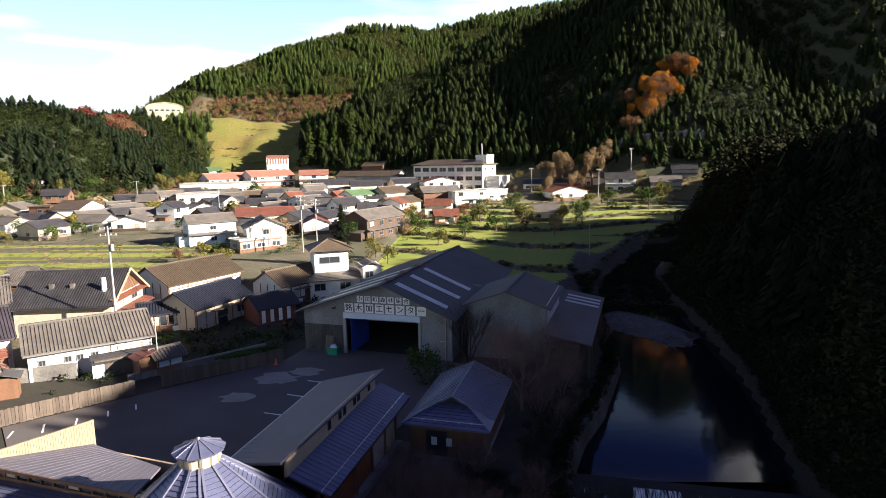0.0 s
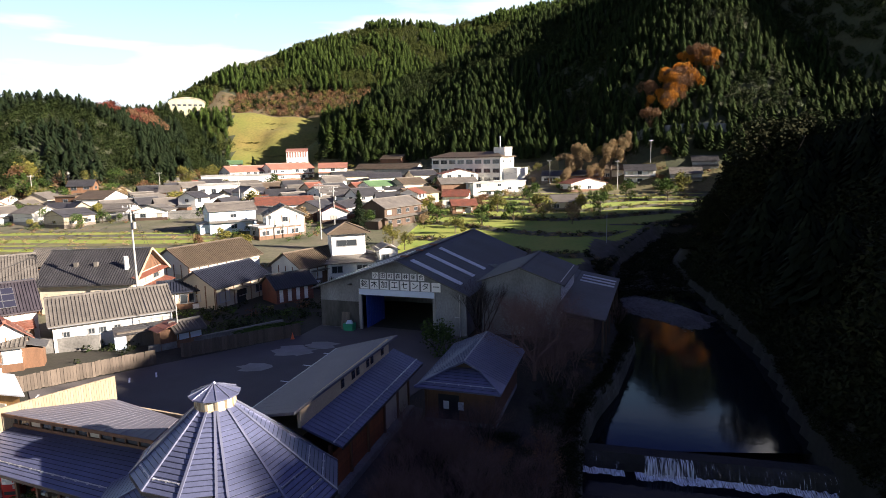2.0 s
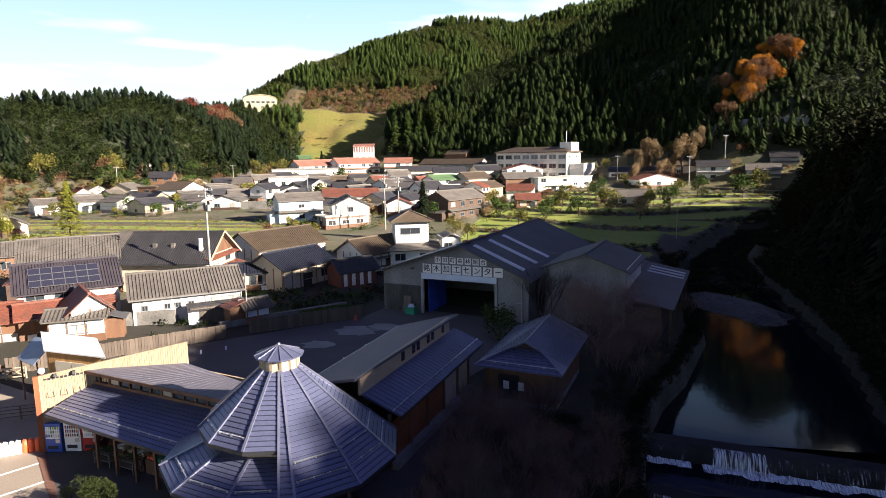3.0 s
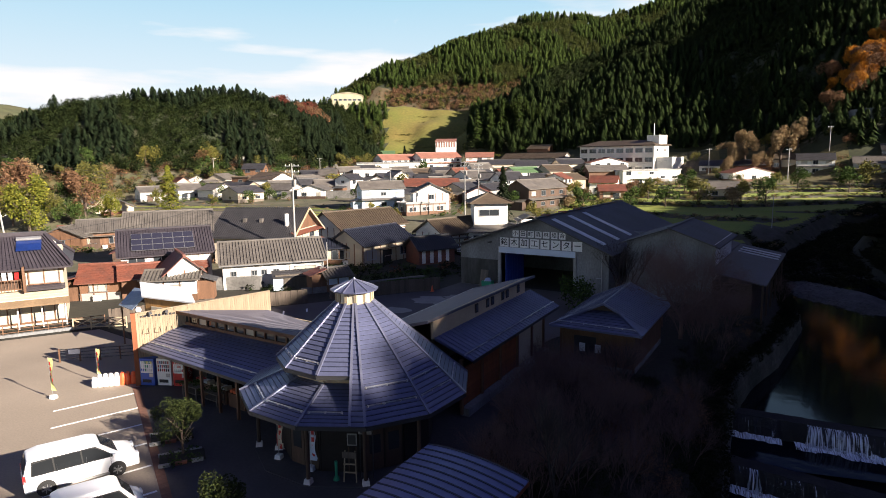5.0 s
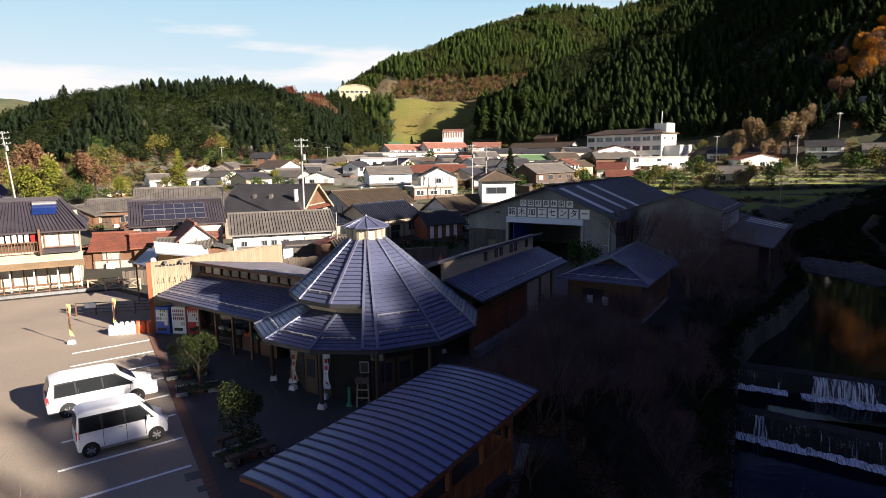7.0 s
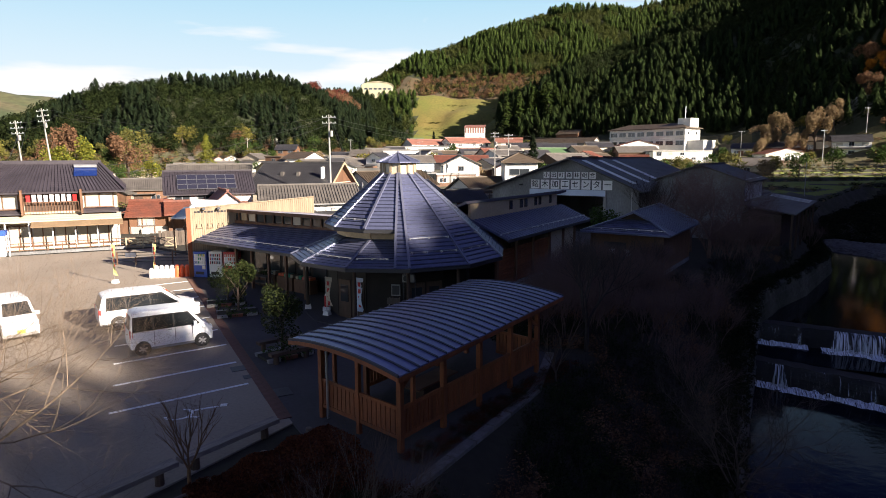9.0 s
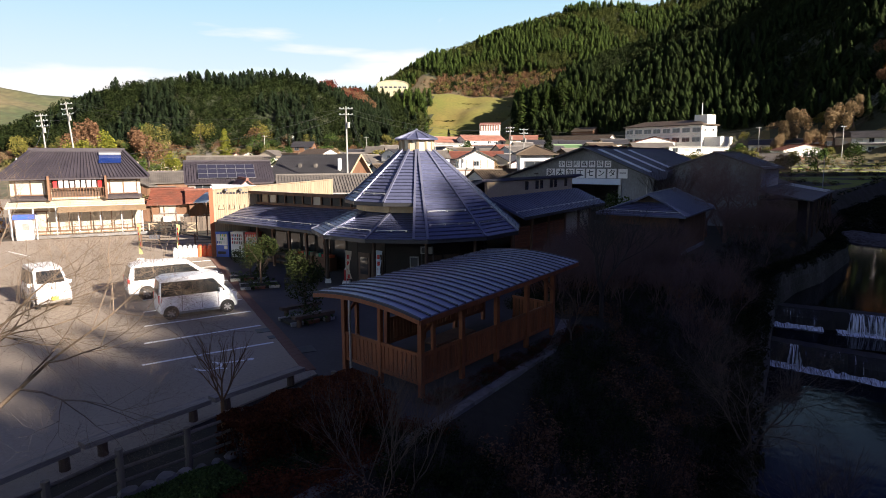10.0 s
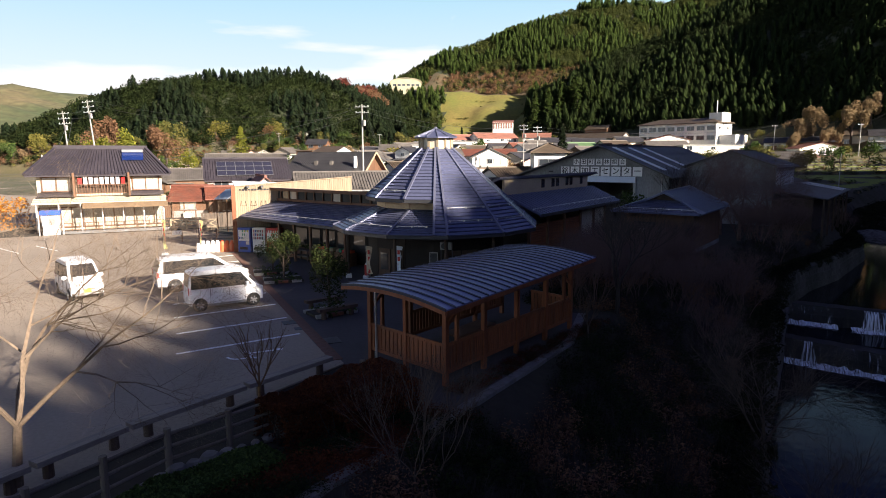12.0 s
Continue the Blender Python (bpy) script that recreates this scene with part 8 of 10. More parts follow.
def planter(x, y, rot, label, tiles):
    root = thing("planter_bed", pose(x, y, 0, 0, 0, rot), label, "planter")
    part("soil", Mesh().box((0, 0, 0.08), (2.1, 1.1, 0.12)), "earth", root)
    rng = random.Random(int(abs(x) * 10))
    for i in range(6):
        px = -0.95 + (i % 3) * 0.75
        py = -0.62 if i < 3 else 0.62
        t = Mesh()
        t.box((px + 0.12, py, 0.10), (0.52, 0.16, 0.15), rng.uniform(-3, 3), 1.08)
        part("trough", t, "plaster_grey" if (i != 1) else "tin_red", root, "plastic flower trough")
    m = leaf_cloud(260, 0.9, 0.22, 0.22, 0.06, 4)
    part("foliage", m, "leaf_green", root)


planter(-20.0, 19.6, 42, "planter bed edged with white and orange troughs", 6)
planter(-22.2, 21.4, 42, "planter bed edged with white troughs", 6)
planter(-13.4, 14.4, 60, "grassy planter bed beside log benches", 6)


def bench(x, y, rot, length, label, h=0.42, mat="log_pale"):
    root = thing("bench", pose(x, y, 0, 0, 0, rot), label, "bench", "timber benches")
    part("seat", Mesh().box((0, 0, h), (length, 0.34, 0.13)), mat, root)
    for s in (-1, 1):
        part("leg", Mesh().tube((s * length * 0.36, 0, 0), (s * length * 0.36, 0, h - 0.04), 0.12, 0.11, 9), "wood_dark", root)


bench(-14.3, 15.1, 62, 1.9, "low plank bench on dark stump legs", mat="wood_dark")
bench(-12.8, 13.9, 62, 1.9, "low plank bench on dark stump legs", mat="wood_dark")
LOT_EDGE = [Vector((-11.55, -3.6, 0)), Vector((-11.2, -0.9, 0)), Vector((-10.95, 1.35, 0)), Vector((-10.12, 4.7, 0)), Vector((-9.25, 7.9, 0))]
for a, b in zip(LOT_EDGE, LOT_EDGE[1:]):
    c = (a + b) / 2
    bench(c.x, c.y, math.degrees(math.atan2(b.y - a.y, b.x - a.x)), (b - a).length - 0.12, "long weathered log beam bench along the car park")


def rail_fence():
    """Two-rail timber fence with stones at its foot."""
    root = thing("timber_fence", pose(-9, 1, 0), "weathered two-rail timber fence above the planted bank", "fence")
    pts = [Vector((-9.75, -4.2)), Vector((-9.35, -2.2)), Vector((-9.12, -0.75)), Vector((-8.95, 0.75)), Vector((-8.4, 2.1)), Vector((-7.95, 3.4)), Vector((-7.6, 5.0)), Vector((-7.3, 6.6))]
    for p in pts:
        part("post", Mesh().tube((p.x, p.y, -0.4), (p.x, p.y, 0.98), 0.085, 0.08, 9), "wood_grey", root, at_world=True)
    for a, b in zip(pts, pts[1:]):
        for z in (0.24, 0.54, 0.84):
            part("rail", Mesh().tube((a.x, a.y, z), (b.x, b.y, z + 0.02), 0.042, 0.036, 7), "wood_grey", root, at_world=True)
    rng = random.Random(9)
    for i in range(26):
        t = i / 26 * (len(pts) - 1)
        p = pts[int(t)].lerp(pts[int(t) + 1], t % 1)
        s = rng.uniform(0.12, 0.3)
        st = Mesh()
        n = 7
        for k, (rz, rr) in enumerate(((-0.5, 0.7), (0.0, 1.0), (0.45, 0.65))):
            st.v += [(p.x + 0.3 + s * rr * math.cos(6.28 * j / n) * rng.uniform(0.85, 1.15), p.y + s * rr * math.sin(6.28 * j / n) * rng.uniform(0.85, 1.15), 0.05 + s * rz) for j in range(n)]
        st.f = [(j + n * k, (j + 1) % n + n * k, (j + 1) % n + n * (k + 1), j + n * (k + 1)) for k in range(2) for j in range(n)] + [tuple(range(2 * n, 3 * n))]
        ob = part("boulder", st, "stone", None)
        tagged(ob, "rounded grey stone at the foot of the fence", "stone", "fence stones")


rail_fence()


def hedge(name, line, width, height, mat, label, n, seed):
    rng = random.Random(seed)
    m = Mesh()
    for i in range(n):
        t = rng.random() * (len(line) - 1)
        a, b = Vector(line[int(t)]), Vector(line[int(t) + 1])
        p = a.lerp(b, t % 1)
        d = (b - a).normalized()
        o = Vector((-d.y, d.x, 0))
        u, v = rng.uniform(-1, 1), rng.uniform(0, 1)
        if rng.random() < 0.55:
            v = 1 - rng.random() * 0.12
        elif rng.random() < 0.7:
            u = math.copysign(1 - rng.random() * 0.15, u)
        lump = 1 + 0.14 * noise.noise((p.x * 1.3, p.y * 1.3, seed))
        q = p + o * u * width / 2 * lump * (1 - 0.25 * v) + Vector((0, 0, v * height * lump - 0.1))
        e = Vector((rng.gauss(0, 1), rng.gauss(0, 1), rng.gauss(0.3, 0.8))).normalized() * rng.uniform(0.022, 0.05)
        f = e.cross(Vector((rng.gauss(0, 1), rng.gauss(0, 1), rng.gauss(0, 1)))).normalized() * rng.uniform(0.015, 0.032)
        m.add([q + e, q + f, q - e, q - f], [(0, 1, 2, 3)])
    core = Mesh()
    for i in range(int(height * width * 60)):
        t = rng.random() * (len(line) - 1)
        p = Vector(line[int(t)]).lerp(Vector(line[int(t) + 1]), t % 1)
        q = p + Vector((rng.uniform(-0.4, 0.4) * width, rng.uniform(-0.2, 0.2), height * rng.uniform(0.5, 0.9)))
        core.tube(p + Vector((rng.uniform(-0.2, 0.2) * width, 0, -0.1)), q, 0.02, 0.006, 4, False)
    root = thing(name, pose(*line[0]), label, "hedge")
    part("foliage", m, mat, root, at_world=True)
    part("stem", core, "bark_dark", root, at_world=True)


hedge("clipped_hedge", [(-7.7, 2.7, 0), (-7.0, 4.6, 0), (-6.2, 6.6, 0)], 1.7, 1.15, "hedge_red", "russet-brown clipped hedge below the pavilion", 38000, 4)
hedge("clipped_hedge", [(-6.4, 3.6, -0.1), (-5.6, 6.4, -0.1)], 1.2, 0.95, "hedge_red", "russet-brown clipped hedge below the pavilion", 21000, 6)
hedge("low_hedge", [(-8.3, -3.2, -0.1), (-7.9, -0.6, -0.1), (-7.0, 2.0, -0.1)], 1.5, 0.55, "leaf_green", "low dark green ground-cover hedge", 32000, 7)


def undergrowth():
    """Bank of dry brush, fern and creeper between the plaza and the river."""
    rng = random.Random(77)
    tv, tf = [], []
    for i in range(16):
        a, r = rng.uniform(0, 6.28), rng.uniform(0.1, 0.55)
        x, y, h = r * math.cos(a), r * math.sin(a), rng.uniform(0.5, 1.0)
        k = len(tv)
        tv += [(x * 0.3 - 0.012, y * 0.3, 0), (x * 0.3 + 0.012, y * 0.3, 0), (x, y, h)]
        tf.append((k, k + 1, k + 2))
    lv, lf = clump_template(9, 120, size=0.5)

    def free(x, y):
        if x < float(bank_edge(y)) - 0.1:
            if not (-5.9 < x and 19.5 < y < 38.0 and x > -6.2 + 0.05 * (y - 20)):
                return False
        if -4.6 < x < 3.9 and 37.6 < y < 49:
            return False
        if x > float(river_left(y)) - 0.7:
            return False
        if -9.4 < x < -2.3 and 6.5 < y < 18.2:
            return False
        return True

    twigs, leaves, ferns = [], [], []
    while len(twigs) < 1700:
        x, y = rng.uniform(-6, 14), rng.uniform(-8, 58)
        if free(x, y):
            s = rng.uniform(0.5, 1.3)
            twigs.append((x, y, ground_z(x, y), s, s, rng.uniform(0, 6.28)))
    while len(twigs) < 2500:
        x, y = rng.uniform(-5.5, 5), rng.uniform(-8, 22)
        if free(x, y):
            s = rng.uniform(0.4, 1.0)
            twigs.append((x, y, ground_z(x, y), s, s, rng.uniform(0, 6.28)))
    while len(leaves) < 700:
        x, y = rng.uniform(-5.5, 5), rng.uniform(-8, 22)
        if free(x, y):
            s = rng.uniform(0.4, 0.9)
            (leaves if noise.noise((x * 0.3, y * 0.3, 2)) > -0.2 else ferns).append((x, y, ground_z(x, y) - 0.25 * s, s * 1.4, s * 0.7, rng.uniform(0, 6.28)))
    while len(leaves) < 2100:
        x, y = rng.uniform(-6, 14), rng.uniform(-8, 58)
        if free(x, y):
            s = rng.uniform(0.5, 1.2)
            (leaves if noise.noise((x * 0.3, y * 0.3, 2)) > -0.05 else ferns).append((x, y, ground_z(x, y) - 0.25 * s, s * 1.3, s * 0.8, rng.uniform(0, 6.28)))
    for name, v, f, rows, mat, label in (("brushwood", tv, tf, twigs, "bark_dark", "dry leafless brushwood on the river bank"), ("ferns", lv, lf, leaves, "leaf_dark", "dark ferns and creepers on the river bank"), ("dead_leaves", lv, lf, ferns, "leaf_brown", "brown withered ground plants on the river bank")):
        tagged(new(name, bulk(name, v, f, rows, mat)), label, "undergrowth", kind="stuff")


undergrowth()


def ground_cover():
    """Low creeping plants and fallen leaves on the strip between hedge and kerb."""
    place = random.Random(78)
    lv, lf = clump_template(9, 90, size=0.5)
    green, brown = [], []
    for _ in range(900):
        y = place.uniform(-5, 6.8)
        x = float(ramp(y, [-4, 1.6, 5.7, 7], [-7.6, -6.4, -5.0, -4.4])) + place.uniform(-0.7, 1.3)
        if -5.6 < x and y > 6.2:
            continue
        s = place.uniform(0.25, 0.6)
        (green if noise.noise((x * 0.7, y * 0.7, 5)) > 0 else brown).append((x, y, ground_z(x, y) - 0.3 * s, s * 1.6, s, place.uniform(0, 6.28)))
    for _ in range(520):
        y = place.uniform(7.5, 17.5)
        x = -4.9 + (y - 8) * 0.275 + place.uniform(0.0, 0.85)
        s = place.uniform(0.12, 0.34)
        (green if place.random() < 0.35 else brown).append((x, y, -0.02 - 0.2 * s, s * 1.8, s, place.uniform(0, 6.28)))
    for name, rows, mat, label in (("ground_cover", green, "leaf_dark", "dark creeping plants beside the hedge"), ("leaf_litter", brown, "hedge_red", "rust-brown withered plants beside the hedge")):
        tagged(new(name, bulk(name, lv, lf, rows, mat)), label, "undergrowth", kind="stuff")


ground_cover()


def kerb_path():
    pts = [(-6.0, -4.0), (-5.25, 1.6), (-4.15, 5.7), (-2.55, 14.0), (-2.9, 18.4)]
    root = thing("kerb", pose(-4, 6, 0), "broken pale concrete kerb along the bank top", "kerb", kind="structure")
    for a, b in zip(pts, pts[1:]):
        n = max(1, round(math.dist(a, b) / 1.2))
        for i in range(n):
            p, q = lerp(a, b, i / n + 0.004), lerp(a, b, (i + 1) / n - 0.004)
            part("kerb_stone", Mesh().beam((*p, -0.10), (*q, -0.10), 0.34, 0.32), "stone", root, at_world=True)
    flat("pavement_path", [(-7.2, -4.0), (-6.2, -4.0), (-5.4, 1.6), (-4.3, 5.6), (-5.2, 6.0), (-6.2, 1.6)], -0.03, "earth", "narrow earth path beside the hedge")


kerb_path()


# ---------------------------------------------------------------- vehicles
def soft_body(profile, half, belt, tuck, name, mat, parent):
    """A car body from its side profile, narrower above the belt, with rounded edges."""
    bm = bmesh.new()
    rings = []
    for s in (-1, 1):
        row = []
        for x, z in profile:
            k = 0 if z <= belt else (z - belt) / (max(p[1] for p in profile) - belt)
            row.append(bm.verts.new((x, s * (half - tuck * k), z)))
        rings.append(row)
    n = len(profile)
    bm.faces.new(rings[0][::-1])
    bm.faces.new(rings[1])
    for i in range(n):
        bm.faces.new((rings[0][i], rings[0][(i + 1) % n], rings[1][(i + 1) % n], rings[1][i]))
    bmesh.ops.recalc_face_normals(bm, faces=bm.faces)
    bmesh.ops.bevel(bm, geom=list(bm.edges), offset=0.07, segments=3, profile=0.6, affect="EDGES", clamp_overlap=True)
    me = bpy.data.meshes.new(name)
    bm.to_mesh(me)
    bm.free()
    me.shade_smooth()
    return part(name, me, mat, parent)


def van(x, y, rot, length, height, half, profile, belt, side_panes, label, wheels, r=0.31):
    root = thing("van", pose(x, y, 0, 0, 0, rot), label, "van", "parked vehicles")
    tuck, top = 0.13, max(p[1] for p in profile)
    soft_body([(px - length / 2, pz) for px, pz in profile], half, belt, tuck, "body", "car_white", root)

    def yat(z):
        return half - tuck * max(0.0, (z - belt) / (top - belt))

    for s in (-1, 1):
        for quad in side_panes:
            v = [(px - length / 2, s * (yat(pz) + 0.012), pz) for px, pz in quad]
            inner = [(px - length / 2, s * (yat(pz) - 0.03), pz) for px, pz in quad]
            n = len(v)
            part("side_window", Mesh().add(v + inner, [tuple(range(n)) if s < 0 else tuple(range(n - 1, -1, -1))] + [(i, (i + 1) % n, n + (i + 1) % n, n + i) for i in range(n)]), "car_glass", root)
        ends = [p for quad in side_panes for p in quad]
        z0, z1 = min(p[1] for p in ends) - 0.035, max(p[1] for p in ends) + 0.03
        x0, x1, x2 = min(p[0] for p in ends) - 0.03, side_panes[-1][2][0] + 0.03, side_panes[-1][3][0] + 0.07
        trim = [(x0, z0), (x0 + 0.04, z1), (x1, z1), (x2, z0)]
        v = [(px - length / 2, s * (yat(pz) + 0.006), pz) for px, pz in trim] + [(px - length / 2, s * (yat(pz) - 0.03), pz) for px, pz in trim]
        part("window_trim", Mesh().add(v, [(0, 1, 2, 3) if s < 0 else (3, 2, 1, 0), (0, 1, 5, 4), (1, 2, 6, 5), (2, 3, 7, 6), (3, 0, 4, 7)]), "rubber", root, "black window surround")
        part("sill_trim", Mesh().box((0, s * (half + 0.002), 0.27), (wheels[1] - wheels[0] - 2.4 * r, 0.03, 0.10)), "plaster_grey", root)
        part("door_seam", Mesh().box((-length * 0.22, s * (half + 0.002), 0.85), (0.015, 0.02, 0.95)), "metal_dark", root)
        part("door_seam", Mesh().box((length * 0.24, s * (half + 0.002), 0.78), (0.015, 0.02, 0.8)), "metal_dark", root)
        for wx in wheels:
            part("wheel_arch", Mesh().tube((wx - length / 2, s * (half - 0.12), r + 0.02), (wx - length / 2, s * (half + 0.006), r + 0.02), r * 1.20, r * 1.16, 22), "rubber", root)
            w = part("wheel", Mesh().tube((wx - length / 2, s * (half - 0.2), r), (wx - length / 2, s * (half + 0.012), r), r, r, 20), "rubber", root)
            part("rim", Mesh().tube((wx - length / 2, s * (half - 0.1), r), (wx - length / 2, s * (half + 0.03), r), r * 0.66, r * 0.62, 16), "metal_dark", w)
            for k in range(6):
                a = math.pi * k / 3 + 0.3
                part("spoke", Mesh().beam((wx - length / 2, s * (half + 0.036), r), (wx - length / 2 + r * 0.62 * math.cos(a), s * (half + 0.034), r + r * 0.62 * math.sin(a)), 0.02, 0.07), "steel", w)
            part("hub", Mesh().tube((wx - length / 2, s * (half + 0.0), r), (wx - length / 2, s * (half + 0.04), r), r * 0.18, r * 0.15, 10), "metal_dark", w)
        part("mirror", Mesh().box((length * 0.27, s * (half + 0.1), belt + 0.10), (0.12, 0.2, 0.16)), "car_white", root)
        part("headlight", Mesh().box((length / 2 - 0.14, s * (half - 0.22), 0.80), (0.26, 0.30, 0.16)), "skylight", root)
        part("tail_light", Mesh().box((-length / 2 + 0.06, s * (half - 0.08), 0.95), (0.12, 0.12, 0.34)), "red_paint", root)
        part("door_seam", Mesh().box((length * 0.03, s * (half + 0.002), 0.85), (0.015, 0.02, 0.95)), "metal_dark", root)
        part("door_handle", Mesh().box((-length * 0.03, s * (half + 0.02), 0.98), (0.16, 0.03, 0.04)), "steel", root)

    def screen(name, i, j):
        (ax, az), (bx, bz) = profile[i], profile[j]
        a, b = lerp((ax, az), (bx, bz), 0.10), lerp((ax, az), (bx, bz), 0.90)
        nx, nz = (az - bz), (bx - ax)
        L = math.hypot(nx, nz)
        sgn = 1 if (nx * (ax - length / 2) + nz) >= 0 else -1
        ox, oz = nx / L * 0.02 * sgn, nz / L * 0.02 * sgn
        pts = []
        for px, pz in (a, b):
            w = yat(pz) - 0.12
            pts += [(px - length / 2 + ox, -w, pz + oz), (px - length / 2 + ox, w, pz + oz)]
        part(name, Mesh().add([pts[0], pts[1], pts[3], pts[2]], [(0, 1, 2, 3)]), "car_glass", root)

    return root, screen


MINI = [(0.03, 0.30), (0.0, 0.62), (0.02, 1.05), (0.22, 1.72), (0.70, 1.84), (2.70, 1.82), (3.02, 1.74), (3.86, 1.10), (4.48, 0.94), (4.68, 0.66), (4.66, 0.30)]
MINI_SIDE = [[(0.35, 1.06), (0.42, 1.58), (1.15, 1.62), (1.2, 1.06)], [(1.26, 1.06), (1.22, 1.62), (2.25, 1.64), (2.30, 1.06)], [(2.36, 1.06), (2.32, 1.64), (2.85, 1.60), (3.62, 1.06)]]
KEI = [(0.02, 0.28), (0.0, 0.60), (0.02, 1.05), (0.12, 1.78), (0.40, 1.88), (2.20, 1.86), (2.42, 1.78), (2.98, 1.10), (3.28, 0.94), (3.39, 0.62), (3.37, 0.28)]
KEI_SIDE = [[(0.14, 1.08), (0.2, 1.60), (0.85, 1.62), (0.88, 1.08)], [(0.98, 1.08), (0.98, 1.62), (1.72, 1.64), (1.74, 1.08)], [(1.82, 1.08), (1.80, 1.64), (2.35, 1.62), (2.80, 1.08)]]
v1, scr = van(-23.25, 16.7, 55, 4.68, 1.85, 0.86, MINI, 1.02, MINI_SIDE, "white minivan with dark windows parked in a bay", (0.85, 3.70), 0.33)
scr("windscreen", 6, 7)
scr("rear_window", 2, 3)
part("grille", Mesh().box((2.32, 0, 0.62), (0.08, 1.1, 0.2)), "metal_dark", v1)
v2, scr = van(-19.05, 13.75, 55, 3.4, 1.9, 0.735, KEI, 1.03, KEI_SIDE, "small white box van parked beside the minivan", (0.48, 2.90), 0.28)
scr("windscreen", 6, 7)
scr("rear_window", 2, 3)
v3, scr = van(-27.58, 12.69, -24, 3.4, 1.9, 0.735, KEI, 1.03, KEI_SIDE, "small white box van facing across the car park", (0.48, 2.90), 0.28)
scr("windscreen", 6, 7)
part("number_plate", Mesh().box((1.70, 0, 0.50), (0.03, 0.34, 0.17)), "yellow_paint", v3, "plain yellow number plate")
part("bumper", Mesh().box((1.66, 0, 0.36), (0.10, 1.36, 0.14)), "plaster_grey", v3)
v4, scr = van(-4.6, 70.4, -104, 3.4, 1.9, 0.735, KEI, 1.03, KEI_SIDE, "small white van standing inside the sawmill door", (0.48, 2.90), 0.28)
scr("windscreen", 6, 7)


# ---------------------------------------------------------------- forecourt
def vending(x, y, rot, body, label, cans):
    root = thing("vending_machine", pose(x, y, 0, 0, 0, rot), label, "vending machine", "vending machines")
    part("cabinet", Mesh().box((0, 0, 0.93), (1.0, 0.7, 1.82)), body, root)
    part("foot", Mesh().box((0, 0, 0.02), (0.9, 0.6, 0.06)), "metal_dark", root)
    part("display", Mesh().box((0, -0.36, 1.28), (0.86, 0.04, 0.80)), "white_paint", root)
    rng = random.Random(int(abs(x) * 7))
    for r in range(3):
        for c in range(6):
            part("drink", Mesh().tube((-0.35 + c * 0.14, -0.40, 1.0 + r * 0.26), (-0.35 + c * 0.14, -0.40, 1.17 + r * 0.26), 0.035, n=6), rng.choice(cans), root)
    part("coin_panel", Mesh().box((0.28, -0.365, 0.72), (0.26, 0.03, 0.24)), "steel", root)
    part("hatch", Mesh().box((-0.05, -0.365, 0.32), (0.62, 0.03, 0.2)), "sign_black", root)
    return root


vending(-29.55, 27.85, 10, "blue_paint", "blue drinks vending machine with a lit display window", ("blue_paint", "white_paint", "green_paint", "yellow_paint"))
vending(-28.45, 28.15, 10, "white_paint", "white drinks vending machine under the lean-to eave", ("blue_paint", "red_paint", "sign_black"))
red = vending(-27.35, 28.35, 10, "red_paint", "red drinks vending machine under the lean-to eave", ("red_paint", "orange_paint", "white_paint"))
m = Mesh()
for i in range(7):
    m.box((0.51, 0.12 * math.sin(i * 1.3), 0.62 + i * 0.13), (0.02, 0.22, 0.06))
part("side_flourish", m, "white_paint", red, "white wavy stripe on the side")

for i in range(8):
    p = lerp((-32.75, 26.3), (-30.75, 27.6), i / 7)
    can = thing("litter_bin", pose(p[0], p[1], 0), "white plastic milk-can litter bin" if i < 5 else "orange plastic milk-can litter bin", "litter bin", "row of litter bins")
    mat = "white_paint" if i < 5 else "orange_paint"
    k = 0.8 if i == 0 else 1.0
    part("body", Mesh().tube((0, 0, 0), (0, 0, 0.52 * k), 0.19, 0.185, 14).tube((0, 0, 0.52 * k), (0, 0, 0.68 * k), 0.185, 0.12, 14), mat, can)
    part("lid", Mesh().tube((0, 0, 0.68 * k), (0, 0, 0.80 * k), 0.15, 0.13, 14), mat, can)
    part("handle", Mesh().beam((-0.1, 0, 0.84 * k), (0.1, 0, 0.84 * k), 0.03, 0.05), mat, can)


def banner(x, y, h, mat, label, lean=0.1, w=0.5, foot="white_paint", z=0.0):
    root = thing("banner", pose(x, y, z), label, "banner", "shop banners")
    part("base", Mesh().box((0, 0, 0.12), (0.36, 0.36, 0.24), 0, 0.8), foot, root)
    part("pole", Mesh().tube((0, 0, 0.1), (-lean, 0, h), 0.018, n=6), "steel", root)
    v = []
    for i in range(9):
        t = i / 8
        z1 = h - t * (h - 0.55)
        sway = 0.06 * math.sin(t * 5)
        v += [(-lean * z1 / h, 0.01 + sway, z1), (-lean * z1 / h + w * (1 - 0.25 * math.sin(t * 3)), 0.10 * math.sin(t * 6 + 1), z1 - 0.05)]
    front = [(2 * i, 2 * i + 1, 2 * i + 3, 2 * i + 2) for i in range(8)]
    part("cloth", Mesh().add(v, front), mat, root)
    c = Mesh()
    for i in range(4):
        z1 = h - 0.35 - i * 0.36
        c.box((-lean * z1 / h + w * 0.45, -0.02, z1), (w * 0.35, 0.012, 0.22))
    part("lettering_bar", c, "red_paint" if mat != "red_paint" else "white_paint", root, "rows of plain lettering bars")


